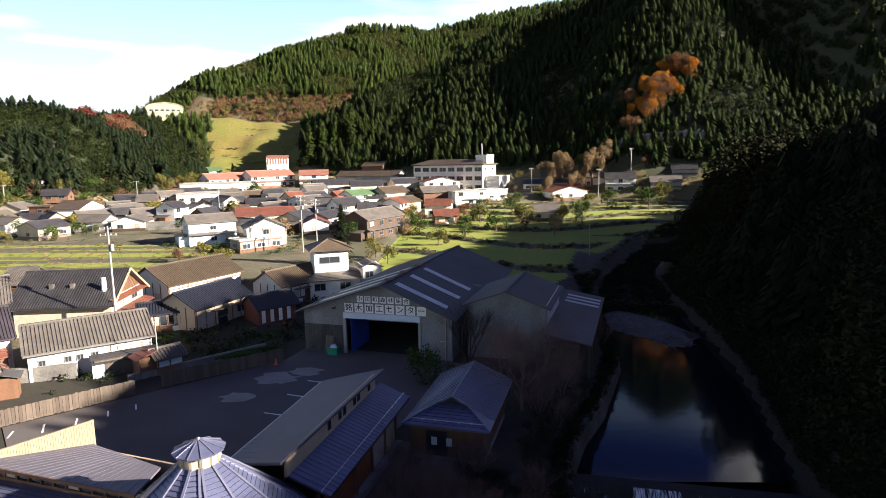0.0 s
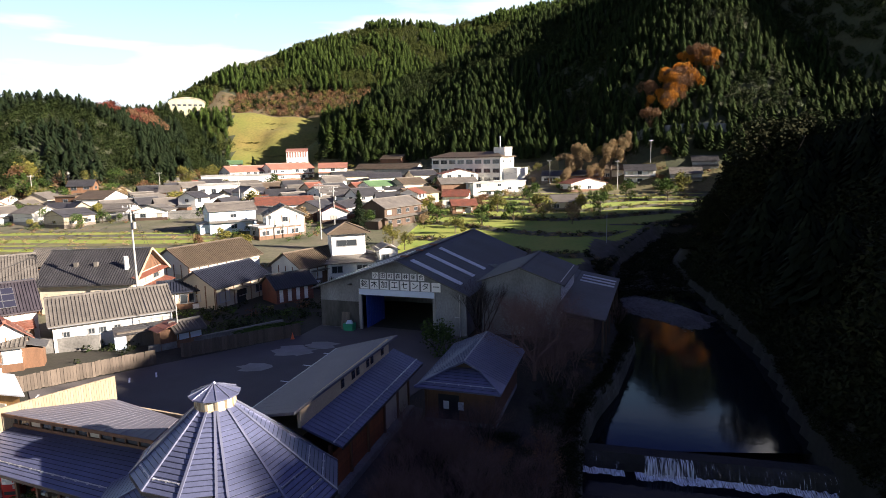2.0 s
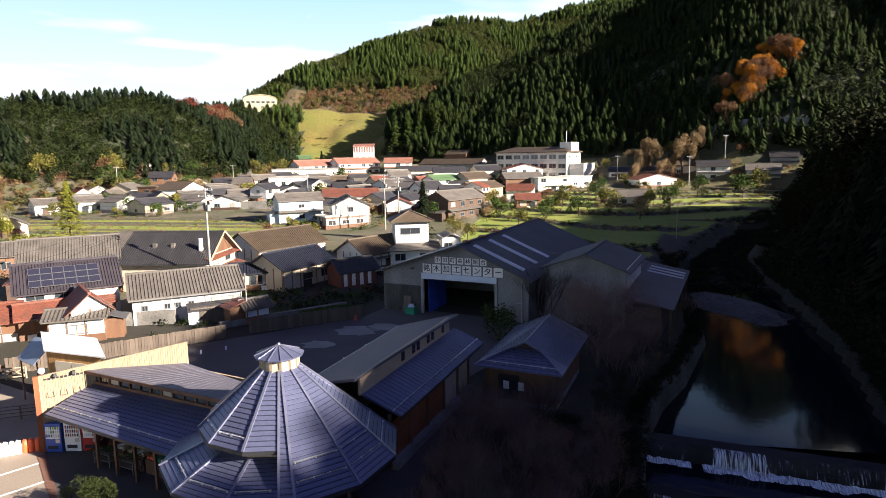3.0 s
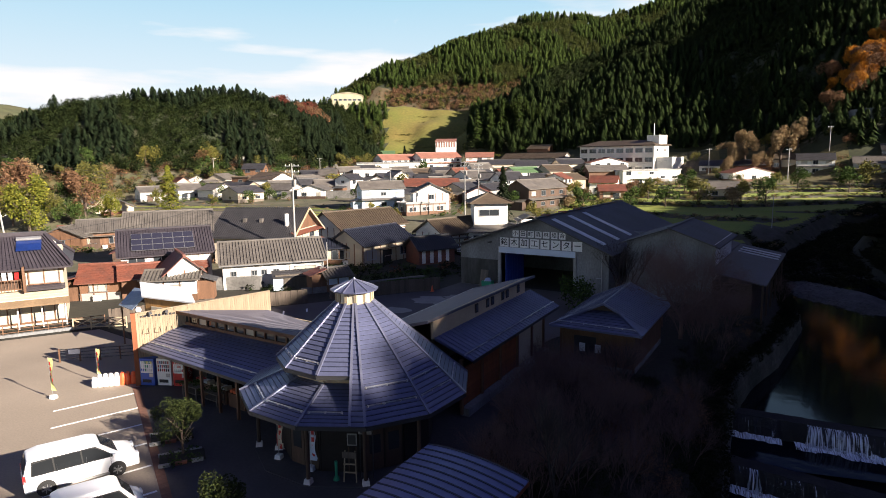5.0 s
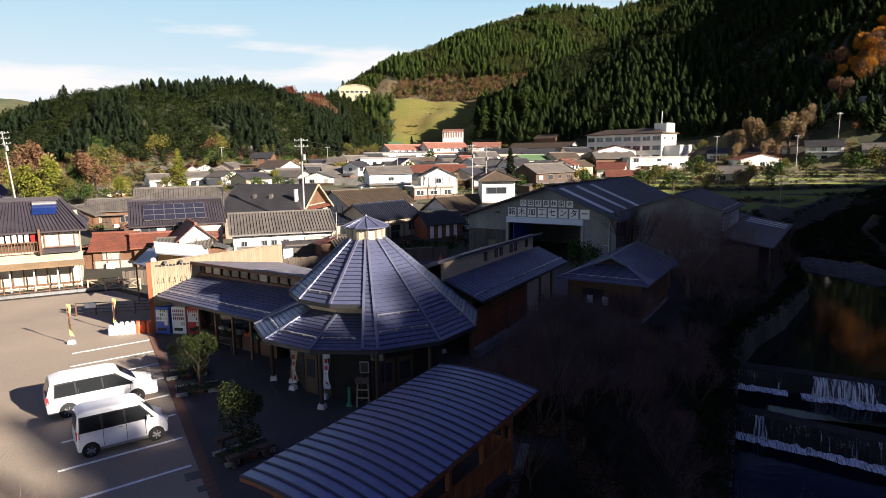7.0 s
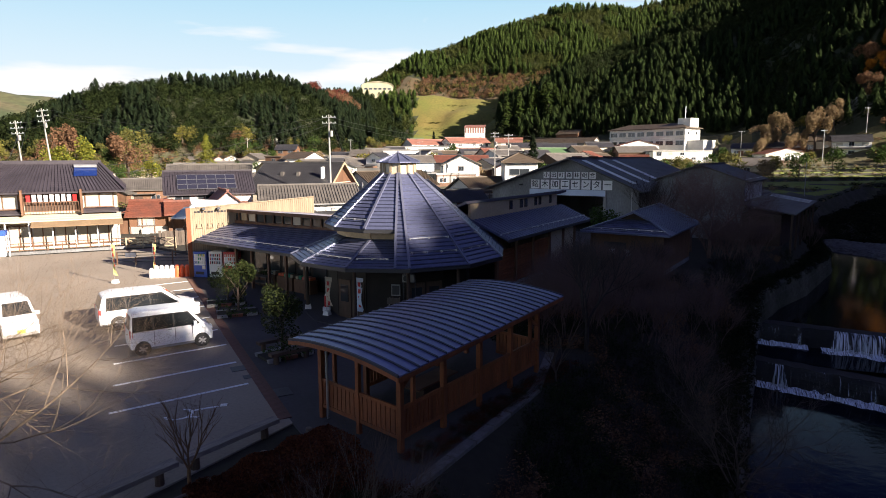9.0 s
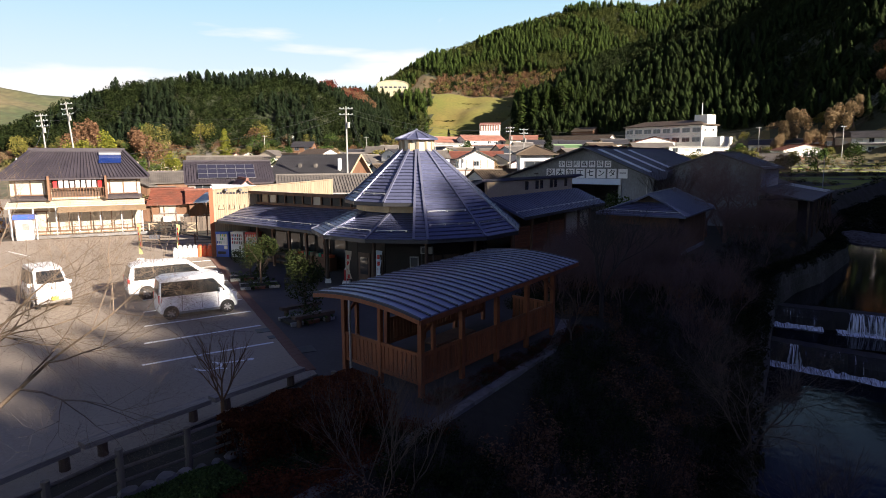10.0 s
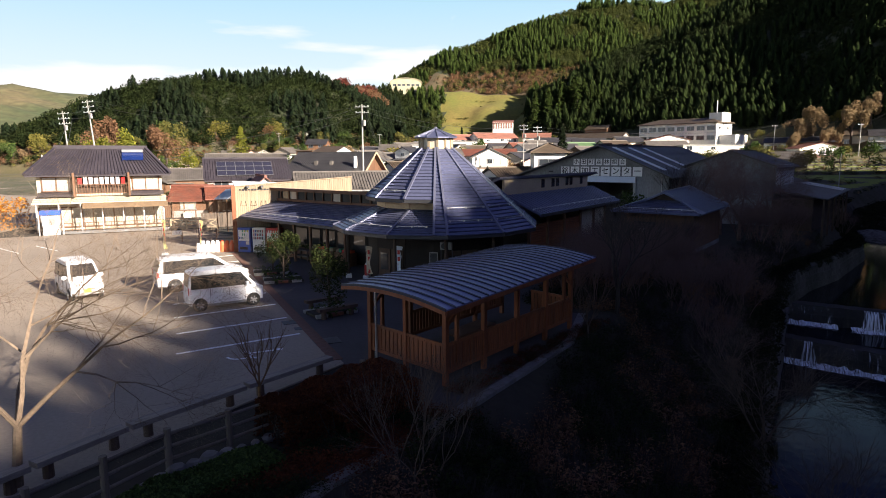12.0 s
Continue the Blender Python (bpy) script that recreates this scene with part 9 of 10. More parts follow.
banner(-33.6, 23.95, 2.65, "banner_pale", "yellow-green shop banner on a leaning pole", 0.16, 0.3)
banner(-33.4, 27.2, 2.3, "banner_pale", "yellow and green shop banner beside the bins", 0.02, 0.26)
banner(-60.0, 28.6, 2.2, "green_paint", "green shop banner at the street corner", 0.02)
banner(-15.35, 21.0, 2.1, "plaster_beige", "pale green banner by a hall post", 0.05, 0.36)
banner(-13.2, 20.4, 2.3, "plaster_blue", "pale blue hanging banner by a hall post", 0.05, 0.42)


def hall_front():
    """Small things under the eave of the hall."""
    can = thing("fire_bucket_stand", pose(-15.9, 21.9, 0), "red canister on a white block beside the hall post", "fire point")
    part("block", Mesh().box((0, 0, 0.12), (0.42, 0.36, 0.24), 20, 0.9), "white_paint", can)
    part("canister", Mesh().tube((0, 0, 0.24), (0, 0, 0.86), 0.13, 0.13, 12), "red_paint", can)
    part("cap", Mesh().tube((0, 0, 0.86), (0, 0, 0.98), 0.10, 0.04, 12), "white_paint", can)
    board = thing("notice_board", pose(-11.1, 20.6, 0, 0, 0, 12), "grey framed notice hung beside the hall door", "notice board")
    part("frame", Mesh().box((0, 0, 1.75), (0.46, 0.05, 0.58)), "plaster_grey", board)
    part("sheet", Mesh().box((0, -0.03, 1.75), (0.36, 0.02, 0.46)), "metal_dark", board)
    for x in (-0.18, 0.18):
        part("leg", Mesh().box((x, 0.01, 0.7), (0.05, 0.05, 1.4)), "wood_dark", board)
    unit = thing("air_conditioner", pose(-10.3, 20.4, 0, 0, 0, 12), "pale outdoor air-conditioning unit under the hall eave", "air conditioner")
    part("case", Mesh().box((0, 0, 2.45), (0.6, 0.28, 0.38)), "plaster_grey", unit)
    part("fan_grille", Mesh().tube((-0.1, -0.14, 2.45), (-0.1, -0.16, 2.45), 0.15, 0.15, 14), "metal_dark", unit)
    for x in (-0.3, 0.3):
        part("bracket", Mesh().box((x, 0.1, 1.1), (0.05, 0.05, 2.2)), "metal_dark", unit)


hall_front()


def easel():
    root = thing("easel_sign", pose(-10.9, 19.9, 0, 0, 0, 10), "timber easel stand with a small menu board", "sign")
    for x in (-0.3, 0.3):
        part("leg", Mesh().beam((x, 0, 0), (x * 0.8, 0.1, 1.5), 0.05, 0.05), "wood_cream", root)
    for z in (0.5, 0.9):
        part("crossbar", Mesh().beam((-0.3, 0, z), (0.3, 0, z), 0.04, 0.06), "wood_cream", root)
    part("board", Mesh().box((0, -0.04, 1.36), (0.66, 0.04, 0.3)), "wood_grey", root)
    g = thing("standing_ashtray", pose(-11.6, 19.9, 0), "tall green metal standing ashtray", "ashtray")
    part("base", Mesh().tube((0, 0, 0), (0, 0, 0.18), 0.16, 0.12, 12), "green_paint", g)
    part("column", Mesh().tube((0, 0, 0.18), (0, 0, 0.95), 0.07, 0.07, 10), "green_paint", g)


easel()


def display_stand(x, y, rot, label):
    root = thing("flower_stand", pose(x, y, 0, 0, 0, rot), label, "stand", "flower stands")
    for z in (0.35, 0.75):
        part("shelf", Mesh().box((0, 0, z), (1.5, 0.6, 0.05)), "wood_grey", root)
    for sx in (-0.7, 0.7):
        for sy in (-0.25, 0.25):
            part("leg", Mesh().box((sx, sy, 0.38), (0.06, 0.06, 0.76)), "wood_grey", root)
    part("plants", leaf_cloud(260, 0.7, 0.2, 0.95, 0.06, 2), "leaf_green", root)
    part("blooms", leaf_cloud(60, 0.6, 0.2, 1.0, 0.04, 5), "leaf_yellow", root)


display_stand(-25.2, 26.7, -17, "wooden stand of potted plants before the shop")
display_stand(-23.2, 26.1, -17, "wooden stand of potted plants before the shop")


def lattice_fence(a, b, label):
    root = thing("lattice_fence", pose(a[0], a[1], 0), label, "fence")
    n = 3
    for i in range(n + 1):
        p = lerp(a, b, i / n)
        part("post", Mesh().box((*p, 0.5), (0.12, 0.12, 1.05), 50), "wood_cream", root, at_world=True)
    for i in range(n):
        p, q = lerp(a, b, i / n), lerp(a, b, (i + 1) / n)
        for z in (0.18, 0.95):
            part("rail", Mesh().beam((*p, z), (*q, z), 0.07, 0.09), "wood_cream", root, at_world=True)
        part("cross_brace", Mesh().beam((*p, 0.2), (*q, 0.93), 0.05, 0.08), "wood_cream", root, at_world=True)
        part("cross_brace", Mesh().beam((*p, 0.93), (*q, 0.2), 0.05, 0.08), "wood_cream", root, at_world=True)


lattice_fence((-46.6, 37.0), (-42.6, 39.0), "cream timber lattice fence with crossed braces")


def pipe_rails():
    root = thing("barrier_rails", pose(-38, 31, 0), "low dark steel barrier rails with a small white notice", "barrier")
    a, b = (-39.6, 29.6), (-34.6, 32.2)
    for i in range(5):
        p = lerp(a, b, i / 4)
        part("post", Mesh().box((*p, 0.5), (0.09, 0.09, 1.05), 30), "wood_brown", root, at_world=True)
    for z in (0.25, 0.5, 0.75, 0.98):
        part("rail", Mesh().beam((*a, z), (*b, z), 0.06, 0.05), "metal_dark", root, at_world=True)
    part("notice", Mesh().box((-38.6, 30.0, 0.8), (0.8, 0.04, 0.34), 27), "white_paint", root, at_world=True)


pipe_rails()


def globe_lamp():
    root = thing("globe_lamp", pose(-30.9, 28.6, 0), "red-brown lamp post with a white globe", "lamp")
    part("post", Mesh().tube((0, 0, 0), (0, 0, 4.6), 0.07, 0.06, 10), "wood_red", root)
    g = Mesh()
    n = 10
    for i in range(6):
        a = math.pi * (i + 0.5) / 6
        g.v += [(0.21 * math.sin(a) * math.cos(6.283 * j / n), 0.21 * math.sin(a) * math.sin(6.283 * j / n), 4.8 - 0.21 * math.cos(a)) for j in range(n)]
    g.f = [(j + n * i, (j + 1) % n + n * i, (j + 1) % n + n * (i + 1), j + n * (i + 1)) for i in range(5) for j in range(n)] + [tuple(range(n))[::-1], tuple(range(5 * n, 6 * n))]
    part("globe", g, "white_paint", root, smooth=True)


globe_lamp()


def kiosk():
    root = thing("ice_kiosk", pose(-53.4, 29.6, 0, 0, 0, 47), "white and blue self-service kiosk beside the inn", "kiosk")
    part("cabinet", Mesh().box((0, 0, 0.95), (1.3, 0.9, 1.9)), "white_paint", root)
    part("roof_box", Mesh().box((0, -0.05, 2.05), (1.6, 1.2, 0.4)), "blue_paint", root)
    part("panel", Mesh().box((0.1, -0.47, 1.2), (0.5, 0.05, 0.6)), "plaster_grey", root)
    for s in (-1, 1):
        part("frame_post", Mesh().tube((s * 0.95, -0.4, 0), (s * 0.95, -0.4, 2.2), 0.05, n=8), "white_paint", root)


kiosk()


def accessible_mark():
    m = Mesh()
    c = Vector((-13.1, 7.9))
    for i in range(14):
        a0, a1 = -2.2 + i * 0.3, -2.2 + (i + 1) * 0.3
        m.beam((c.x + 0.42 * math.cos(a0), c.y + 0.42 * math.sin(a0), 0.006), (c.x + 0.42 * math.cos(a1), c.y + 0.42 * math.sin(a1), 0.006), 0.09, 0.012)
    m.beam((c.x + 0.1, c.y + 0.3, 0.006), (c.x + 0.75, c.y + 1.0, 0.006), 0.10, 0.012)
    m.beam((c.x + 0.42, c.y - 0.05, 0.006), (c.x + 0.75, c.y + 0.05, 0.006), 0.10, 0.012)
    m.box((c.x + 0.85, c.y + 1.15, 0.006), (0.22, 0.22, 0.012), 30)
    tagged(part("line_marking", m, "line_white"), "white painted wheelchair bay symbol on asphalt", "marking", "parking lines", "structure")


accessible_mark()
a, b = Vector((-30.0, 27.0)), Vector((-9.6, 8.8))
n = 60
root = thing("brick_strip", pose(a.x, a.y, 0), "narrow red-brown paving strip at the car park edge", "paving", kind="structure")
brick = Mesh().box((0, 0, 0), ((b - a).length / n - 0.015, 0.42, 0.05)).build("paver")
brick.materials.append(M["brick_strip"])
for i in range(n):
    p = a.lerp(b, (i + 0.5) / n) - a
    ob = part("paver", brick, None, root)
    ob.matrix_basis = pose(p.x, p.y, 0.0, 0, 0, math.degrees(math.atan2(b.y - a.y, b.x - a.x)))


def cover(x, y, w, d, rot, label):
    ob = part("drain_cover", Mesh().box((0, 0, 0), (w, d, 0.03)), "metal_dark")
    ob.matrix_basis = pose(x, y, 0.004, 0, 0, rot)
    tagged(ob, label, "drain cover", "drain covers")


cover(-11.2, 10.6, 1.0, 0.8, 48, "dark steel drain cover in the paving")
cover(-14.2, 12.3, 0.6, 0.6, 48, "dark steel drain cover in the asphalt")
cover(-13.2, 11.7, 0.5, 0.4, 48, "dark steel drain cover in the asphalt")
rng = random.Random(12)
for c, r in (((-19.6, 56.4), 2.0), ((-21.5, 51.4), 1.4), ((-17.2, 58.3), 1.5)):
    poly = [(c[0] + r * (1.4 if k % 2 else 1.0) * rng.uniform(0.75, 1.2) * math.cos(6.283 * k / 14), c[1] + r * rng.uniform(0.7, 1.1) * math.sin(6.283 * k / 14)) for k in range(14)]
    ob = part("asphalt_patch", Mesh().slab([(x, y, 0.008) for x, y in poly], 0.01), "asphalt_patch")
    tagged(ob, "pale puddle-like patch in the yard asphalt", "patch", "asphalt patches", "structure")


def board_fence():
    root = thing("board_fence", pose(-31, 52, 0), "weathered brown board fence round the yard", "fence")
    rng = random.Random(2)
    plank = Mesh().box((0, 0, 0.7), (0.235, 0.03, 1.45)).build("fence_board")
    plank.materials.append(M["wood_fence"])
    for a, b in (((-45.0, 39.4), (-31.8, 52.2)), ((-30.2, 54.0), (-20.4, 62.0))):
        n = int(math.dist(a, b) / 0.25)
        ang = math.degrees(math.atan2(b[1] - a[1], b[0] - a[0]))
        for i in range(n):
            p = lerp(a, b, (i + 0.5) / n)
            ob = part("fence_board", plank, None, root)
            ob.matrix_basis = pose(p[0] + 31, p[1] - 52, rng.uniform(-0.04, 0.04), rng.uniform(-1.5, 1.5), rng.uniform(-1, 1), ang)
        for z in (0.35, 1.15):
            part("rail", Mesh().beam((a[0] - 0.06, a[1] + 0.06, z), (b[0] - 0.06, b[1] + 0.06, z), 0.06, 0.09), "wood_grey", root, at_world=True)


board_fence()


def yard_clutter():
    rng = random.Random(21)
    cone = thing("traffic_cone", pose(-20.9, 60.6, 0), "orange traffic cone by the yard fence", "cone")
    part("body", Mesh().tube((0, 0, 0.04), (0, 0, 0.7), 0.17, 0.03, 12), "orange_paint", cone)
    part("base", Mesh().box((0, 0, 0.02), (0.4, 0.4, 0.04)), "orange_paint", cone)
    binn = thing("skip_box", pose(-15.4, 64.2, 0, 0, 0, -14), "small green plastic skip with sacks by the sawmill", "skip")
    part("tub", Mesh().box((0, 0, 0.4), (1.1, 0.8, 0.8), 0, 1.1), "green_paint", binn)
    part("sack", Mesh().box((0, 0, 0.95), (0.8, 0.6, 0.35), 20, 0.6), "plaster_blue", binn)
    for i in range(4):
        pl = part("leaning_plank", Mesh().box((0, 0, 1.0), (0.22, 0.04, 2.0)), "wood_grey")
        pl.matrix_basis = pose(-16.4 + 0.24 * i, 64.55 - 0.06 * i, 0.0, -14, 0, -14)
        tagged(pl, "weathered plank leaning on the sawmill wall", "plank", "leaning planks")
    for k in range(3):
        m = Mesh()
        for i in range(10):
            y = i * 0.5
            m.box((rng.uniform(-0.05, 0.05), y, 0.15), (0.3, 0.4, 0.3), rng.uniform(0, 90), 0.5)
        lf = leaf_cloud(500, 0.5, 0.25, 0.3, 0.09, k, 0.2, 12)
        for j, p in enumerate(lf.v):
            lf.v[j] = (p[0], p[1] * 5.5, p[2])
        ob = part("vegetable_row", lf, "leaf_green")
        ob.matrix_basis = pose(-27.0 + k * 1.5, 63.0 + k * 0.9, 0.0, 0, 0, -52)
        tagged(ob, "green vegetable row in the garden plot", "vegetables", "vegetable rows")


yard_clutter()


# ---------------------------------------------------------------- poles and wires
def utility_pole(x, y, h, label, arms=2, r=0.16, z=None, rot=20, tilt=0.0):
    z = ground_z(x, y) if z is None else z
    root = thing("utility_pole", pose(x, y, z, 0, tilt, rot), label, "utility pole", "utility poles")
    part("shaft", Mesh().tube((0, 0, -0.5), (0, 0, h), r, r * 0.6, 10), "plaster_grey", root)
    for i in range(arms):
        zz = h - 0.35 - i * 0.8
        arm = part("crossarm", Mesh().box((0, 0.1, zz), (1.9, 0.09, 0.1)), "steel", root)
        for sx in (-0.85, -0.3, 0.3, 0.85):
            part("insulator", Mesh().tube((sx, 0.1, zz + 0.05), (sx, 0.1, zz + 0.22), 0.05, 0.04, 7), "white_paint", arm)
    if arms > 1:
        part("transformer", Mesh().tube((0.32, -0.1, h - 3.0), (0.32, -0.1, h - 2.2), 0.22, 0.22, 12), "plaster_grey", root)
    return Vector((x, y, z + h - 0.3))


P1 = utility_pole(-43.8, 69.9, 14.4, "tall pale concrete utility pole between the houses")
P2 = utility_pole(-92.6, 61.4, 14.4, "concrete utility pole beside the road", 3, tilt=-3.5)
P3 = utility_pole(-90.2, 64.6, 16.4, "concrete utility pole beside the road", 3, tilt=-5.0)
P4 = utility_pole(-37.5, 132, 12.5, "concrete utility pole in the town street")
P5 = utility_pole(-33.5, 129, 12.0, "concrete utility pole in the town street")
P6 = utility_pole(-32.6, 58.2, 5.6, "slim pole beside the small blue shed", 0, 0.08)
P7 = utility_pole(-60.5, 35.0, 7.5, "pole at the street corner beside the inn", 1, 0.12)
P8 = utility_pole(22, 236, 9.5, "pole behind the school", 1)
P9 = utility_pole(45, 225, 10, "pole beside the upper road", 1)
P10 = utility_pole(58, 232, 9, "pole beside the upper road", 1)
P11 = utility_pole(-120, 215, 10, "pole among the town roofs", 1)
P12 = utility_pole(-80, 190, 10, "pole among the town roofs", 1)
P13 = utility_pole(-150, 190, 10, "pole among the town roofs", 1)
P14 = utility_pole(24.5, 128, 6.5, "thin pole standing in the paddies", 0, 0.08)


def wire(a, b, sag):
    m = Mesh()
    n = 10
    pts = [a.lerp(b, i / n) - Vector((0, 0, sag * 4 * (i / n) * (1 - i / n))) for i in range(n + 1)]
    m.cable(pts, 0.018)
    tagged(part("overhead_wire", m, "metal_dark"), "black overhead cable sagging between poles", "cable", "overhead cables")


for a, b, s in ((P1, P4, 1.6), (P1, P3, 2.0), (P1, P7, 1.6), (P2, P3, 0.6), (P4, P5, 0.2), (P1, P6, 1.0), (P2, P7, 1.2), (P4, P12, 1.2), (P12, P11, 1.0), (P11, P13, 1.0), (P9, P10, 0.5), (P8, P9, 0.6), (P5, P8, 2.0)):
    wire(a, b, s)
    wire(a + Vector((0.5, 0.3, -0.8)), b + Vector((0.5, 0.3, -0.8)), s * 1.1)


# ---------------------------------------------------------------- valley planting and walls
conifer_tree(-25.5, 117.5, 12.0, "tall dark green cypress between the houses", "conifer", 3)
conifer_tree(-99.5, 109.6, 13.8, "yellow-green conifer at the edge of the fields", "leaf_golden", 5, wide=1.55, n=2600)
conifer_tree(-233, 241, 23.5 - ground_z(-233, 241), "dark pointed cedar at the foot of the wooded hill", "conifer", 7, wide=0.8)
conifer_tree(-226, 219, 22.0 - ground_z(-226, 219), "dark pointed cedar at the foot of the wooded hill", "conifer", 8, wide=0.8)


def knoll_garden():
    """Trees and clipped bushes on the low knoll behind the inn."""
    for k, (x, y, top, mat, word, width) in enumerate(((-111, 98, 14.4, "leaf_olive", "olive", 0.55), (-106.5, 93.5, 13.2, "leaf_brown", "russet", 0.55), (-103.5, 97, 9.0, "leaf_golden", "bright yellow-green", 0.7), (-108, 82.5, 11.6, "leaf_golden", "bright yellow-green", 0.5), (-114, 84, 10.6, "leaf_golden", "bright yellow-green", 0.6), (-121, 90, 15.2, "leaf_brown", "russet", 0.5), (-104, 88, 8.2, "leaf_green", "green", 0.7), (-110, 90, 9.0, "leaf_olive", "olive", 0.7), (-117, 99, 10.5, "leaf_green", "dark green", 0.7))):
        z = ground_z(x, y)
        leafy_tree(x, y, top - z, mat, word + " tree on the knoll behind the inn", k, None, width, n=2400, trunk=0.05)
    rng = random.Random(12)
    for k in range(26):
        x, y = rng.uniform(-122, -98), rng.uniform(84, 108)
        mat, word = rng.choice((("leaf_golden", "yellow-green"), ("leaf_green", "green"), ("leaf_olive", "olive"), ("leaf_golden", "yellow-green")))
        shrub(x, y, rng.uniform(1.4, 2.6), rng.uniform(2.0, 3.6), mat, word + " clipped bush on the knoll behind the inn", k, n=380)


knoll_garden()
conifer_tree(-112, 285, 11, "dark conifer at the foot of the meadow", "conifer", 6)
grove = random.Random(64)
for k in range(26):
    t = (k + grove.random()) / 26
    x, y = -81 + 40 * t, 303 + 6 * t + grove.uniform(-7, 7)
    top = 33 + 10 * math.sin(math.pi * t) + grove.uniform(-3, 3)
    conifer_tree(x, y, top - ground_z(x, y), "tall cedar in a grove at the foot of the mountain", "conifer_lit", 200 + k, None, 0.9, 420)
for k in range(20):
    t = (k + grove.random()) / 20
    x, y = -30 + 32 * t, 306 + grove.uniform(-6, 6)
    conifer_tree(x, y, 38 + grove.uniform(-2, 4) - ground_z(x, y), "tall cedar in a grove at the foot of the mountain", "conifer", 240 + k, None, 0.8, 420)
leafy_tree(44, 233, 15, "leaf_tan", "tall tan winter tree beside the upper road", 2, None, 0.36, n=3800)
for i, (x, y, h) in enumerate(((30, 236, 10), (34, 240, 11), (37, 228, 9), (50, 238, 10), (27, 228, 7))):
    leafy_tree(x, y, h, "leaf_tan", "tan winter tree beside the upper road", i, None, 0.5, n=3800)
rng = random.Random(6)
for i in range(36):
    t = i / 35
    x, y = 63 + 24 * t + rng.uniform(-6, 6), 250 + 17 * t + rng.uniform(-6, 4)
    if i % 5 not in (1, 3):
        leafy_tree(x, y, rng.uniform(6, 10), "leaf_orange", "orange autumn tree on the mountainside", i, None, 0.7, n=2400)
    else:
        leafy_tree(x, y, rng.uniform(7, 10), "leaf_brown", "russet autumn tree on the mountainside", i, None, 0.7, n=2400)
for i, (x, y, h, mat) in enumerate(((20, 150, 5, "leaf_tan"), (14, 162, 6, "leaf_olive"), (6, 158, 5.5, "leaf_green"), (-2, 150, 5, "leaf_green"), (24, 168, 5, "leaf_yellow"), (30, 170, 6, "leaf_green"), (-8, 140, 4.5, "leaf_olive"), (44, 205, 6, "leaf_green"), (56, 200, 7, "leaf_green"), (36, 200, 5, "leaf_olive"), (64, 214, 8, "leaf_olive"), (-20, 124, 4, "leaf_yellow"), (-17, 120, 3.5, "leaf_olive"), (-14, 160, 5, "leaf_green"), (2, 176, 6, "leaf_olive"), (12, 190, 6, "leaf_green"), (-66, 158, 5, "leaf_olive"), (-72, 152, 4, "leaf_green"), (-78, 162, 5, "leaf_green"), (-58, 128, 3.5, "leaf_yellow"), (-62, 124, 3, "leaf_brown"), (-50, 118, 3.5, "leaf_yellow"), (-36, 104, 2.6, "leaf_green"), (-34, 100, 2.4, "leaf_green"), (-75, 186, 6, "leaf_olive"), (-100, 190, 6, "leaf_yellow"), (-62, 240, 6, "leaf_green"), (-86, 236, 6, "leaf_green"), (-128, 205, 6, "leaf_tan"), (-115, 168, 5, "leaf_yellow"), (-140, 150, 5, "leaf_olive"), (-150, 138, 6, "leaf_olive"))):
    leafy_tree(x, y, h, mat, {"leaf_tan": "bare tan garden tree among the houses", "leaf_olive": "olive green garden tree among the houses", "leaf_green": "dark green garden tree among the houses", "leaf_yellow": "yellow-green garden tree among the houses", "leaf_brown": "russet garden tree among the houses"}[mat], i, None, 0.75, trunk=0.12)
hillfoot = 0
while hillfoot < 34:
    x, y = rng.uniform(-260, -120), rng.uniform(130, 300)
    z = ground_z(x, y)
    if not (6 < z < 13 and float(ridge_height(np.array(x), np.array(y), LEFT_RIDGE, 0.55)) > z - 0.5):
        continue
    mat = rng.choice(("leaf_olive", "leaf_olive", "leaf_brown", "leaf_yellow", "leaf_green", "leaf_green", "leaf_tan"))
    leafy_tree(x, y, rng.uniform(4, 8), mat, {"leaf_tan": "bare tan tree at the foot of the hill", "leaf_olive": "olive tree at the foot of the hill", "leaf_green": "green tree at the foot of the hill", "leaf_yellow": "yellow-green tree at the foot of the hill", "leaf_brown": "russet tree at the foot of the hill"}[mat], hillfoot, None, 0.8, trunk=0.05)
    hillfoot += 1


def hillfoot_scrub():
    """Tangled brown and olive brush along the foot of the wooded hill."""
    place = random.Random(45)
    lv, lf = clump_template(13, 60)
    groups = {"leaf_brown": [], "leaf_olive": [], "leaf_dark": []}
    xs = np.array([(place.uniform(-300, -118), place.uniform(120, 320)) for _ in range(20000)])
    zs = land(xs[:, 0], xs[:, 1])
    ok = (zs > 3.5) & (zs < 16) & (ridge_height(xs[:, 0], xs[:, 1], LEFT_RIDGE, 0.55) > zs - 0.5)
    for (x, y), z in list(zip(xs[ok], zs[ok]))[:1700]:
        s = place.uniform(1.2, 4.0)
        groups[place.choice(("leaf_brown", "leaf_dark", "leaf_olive", "leaf_brown", "leaf_dark"))].append((x, y, float(z) - 0.3 * s, s * 1.4, s, place.uniform(0, 6.28)))
    for mat, rows in groups.items():
        tagged(new("hillfoot_brush", bulk("hillfoot_brush", lv, lf, rows, mat)), "tangled brown and olive brush below the cedars", "brush", kind="stuff")


hillfoot_scrub()


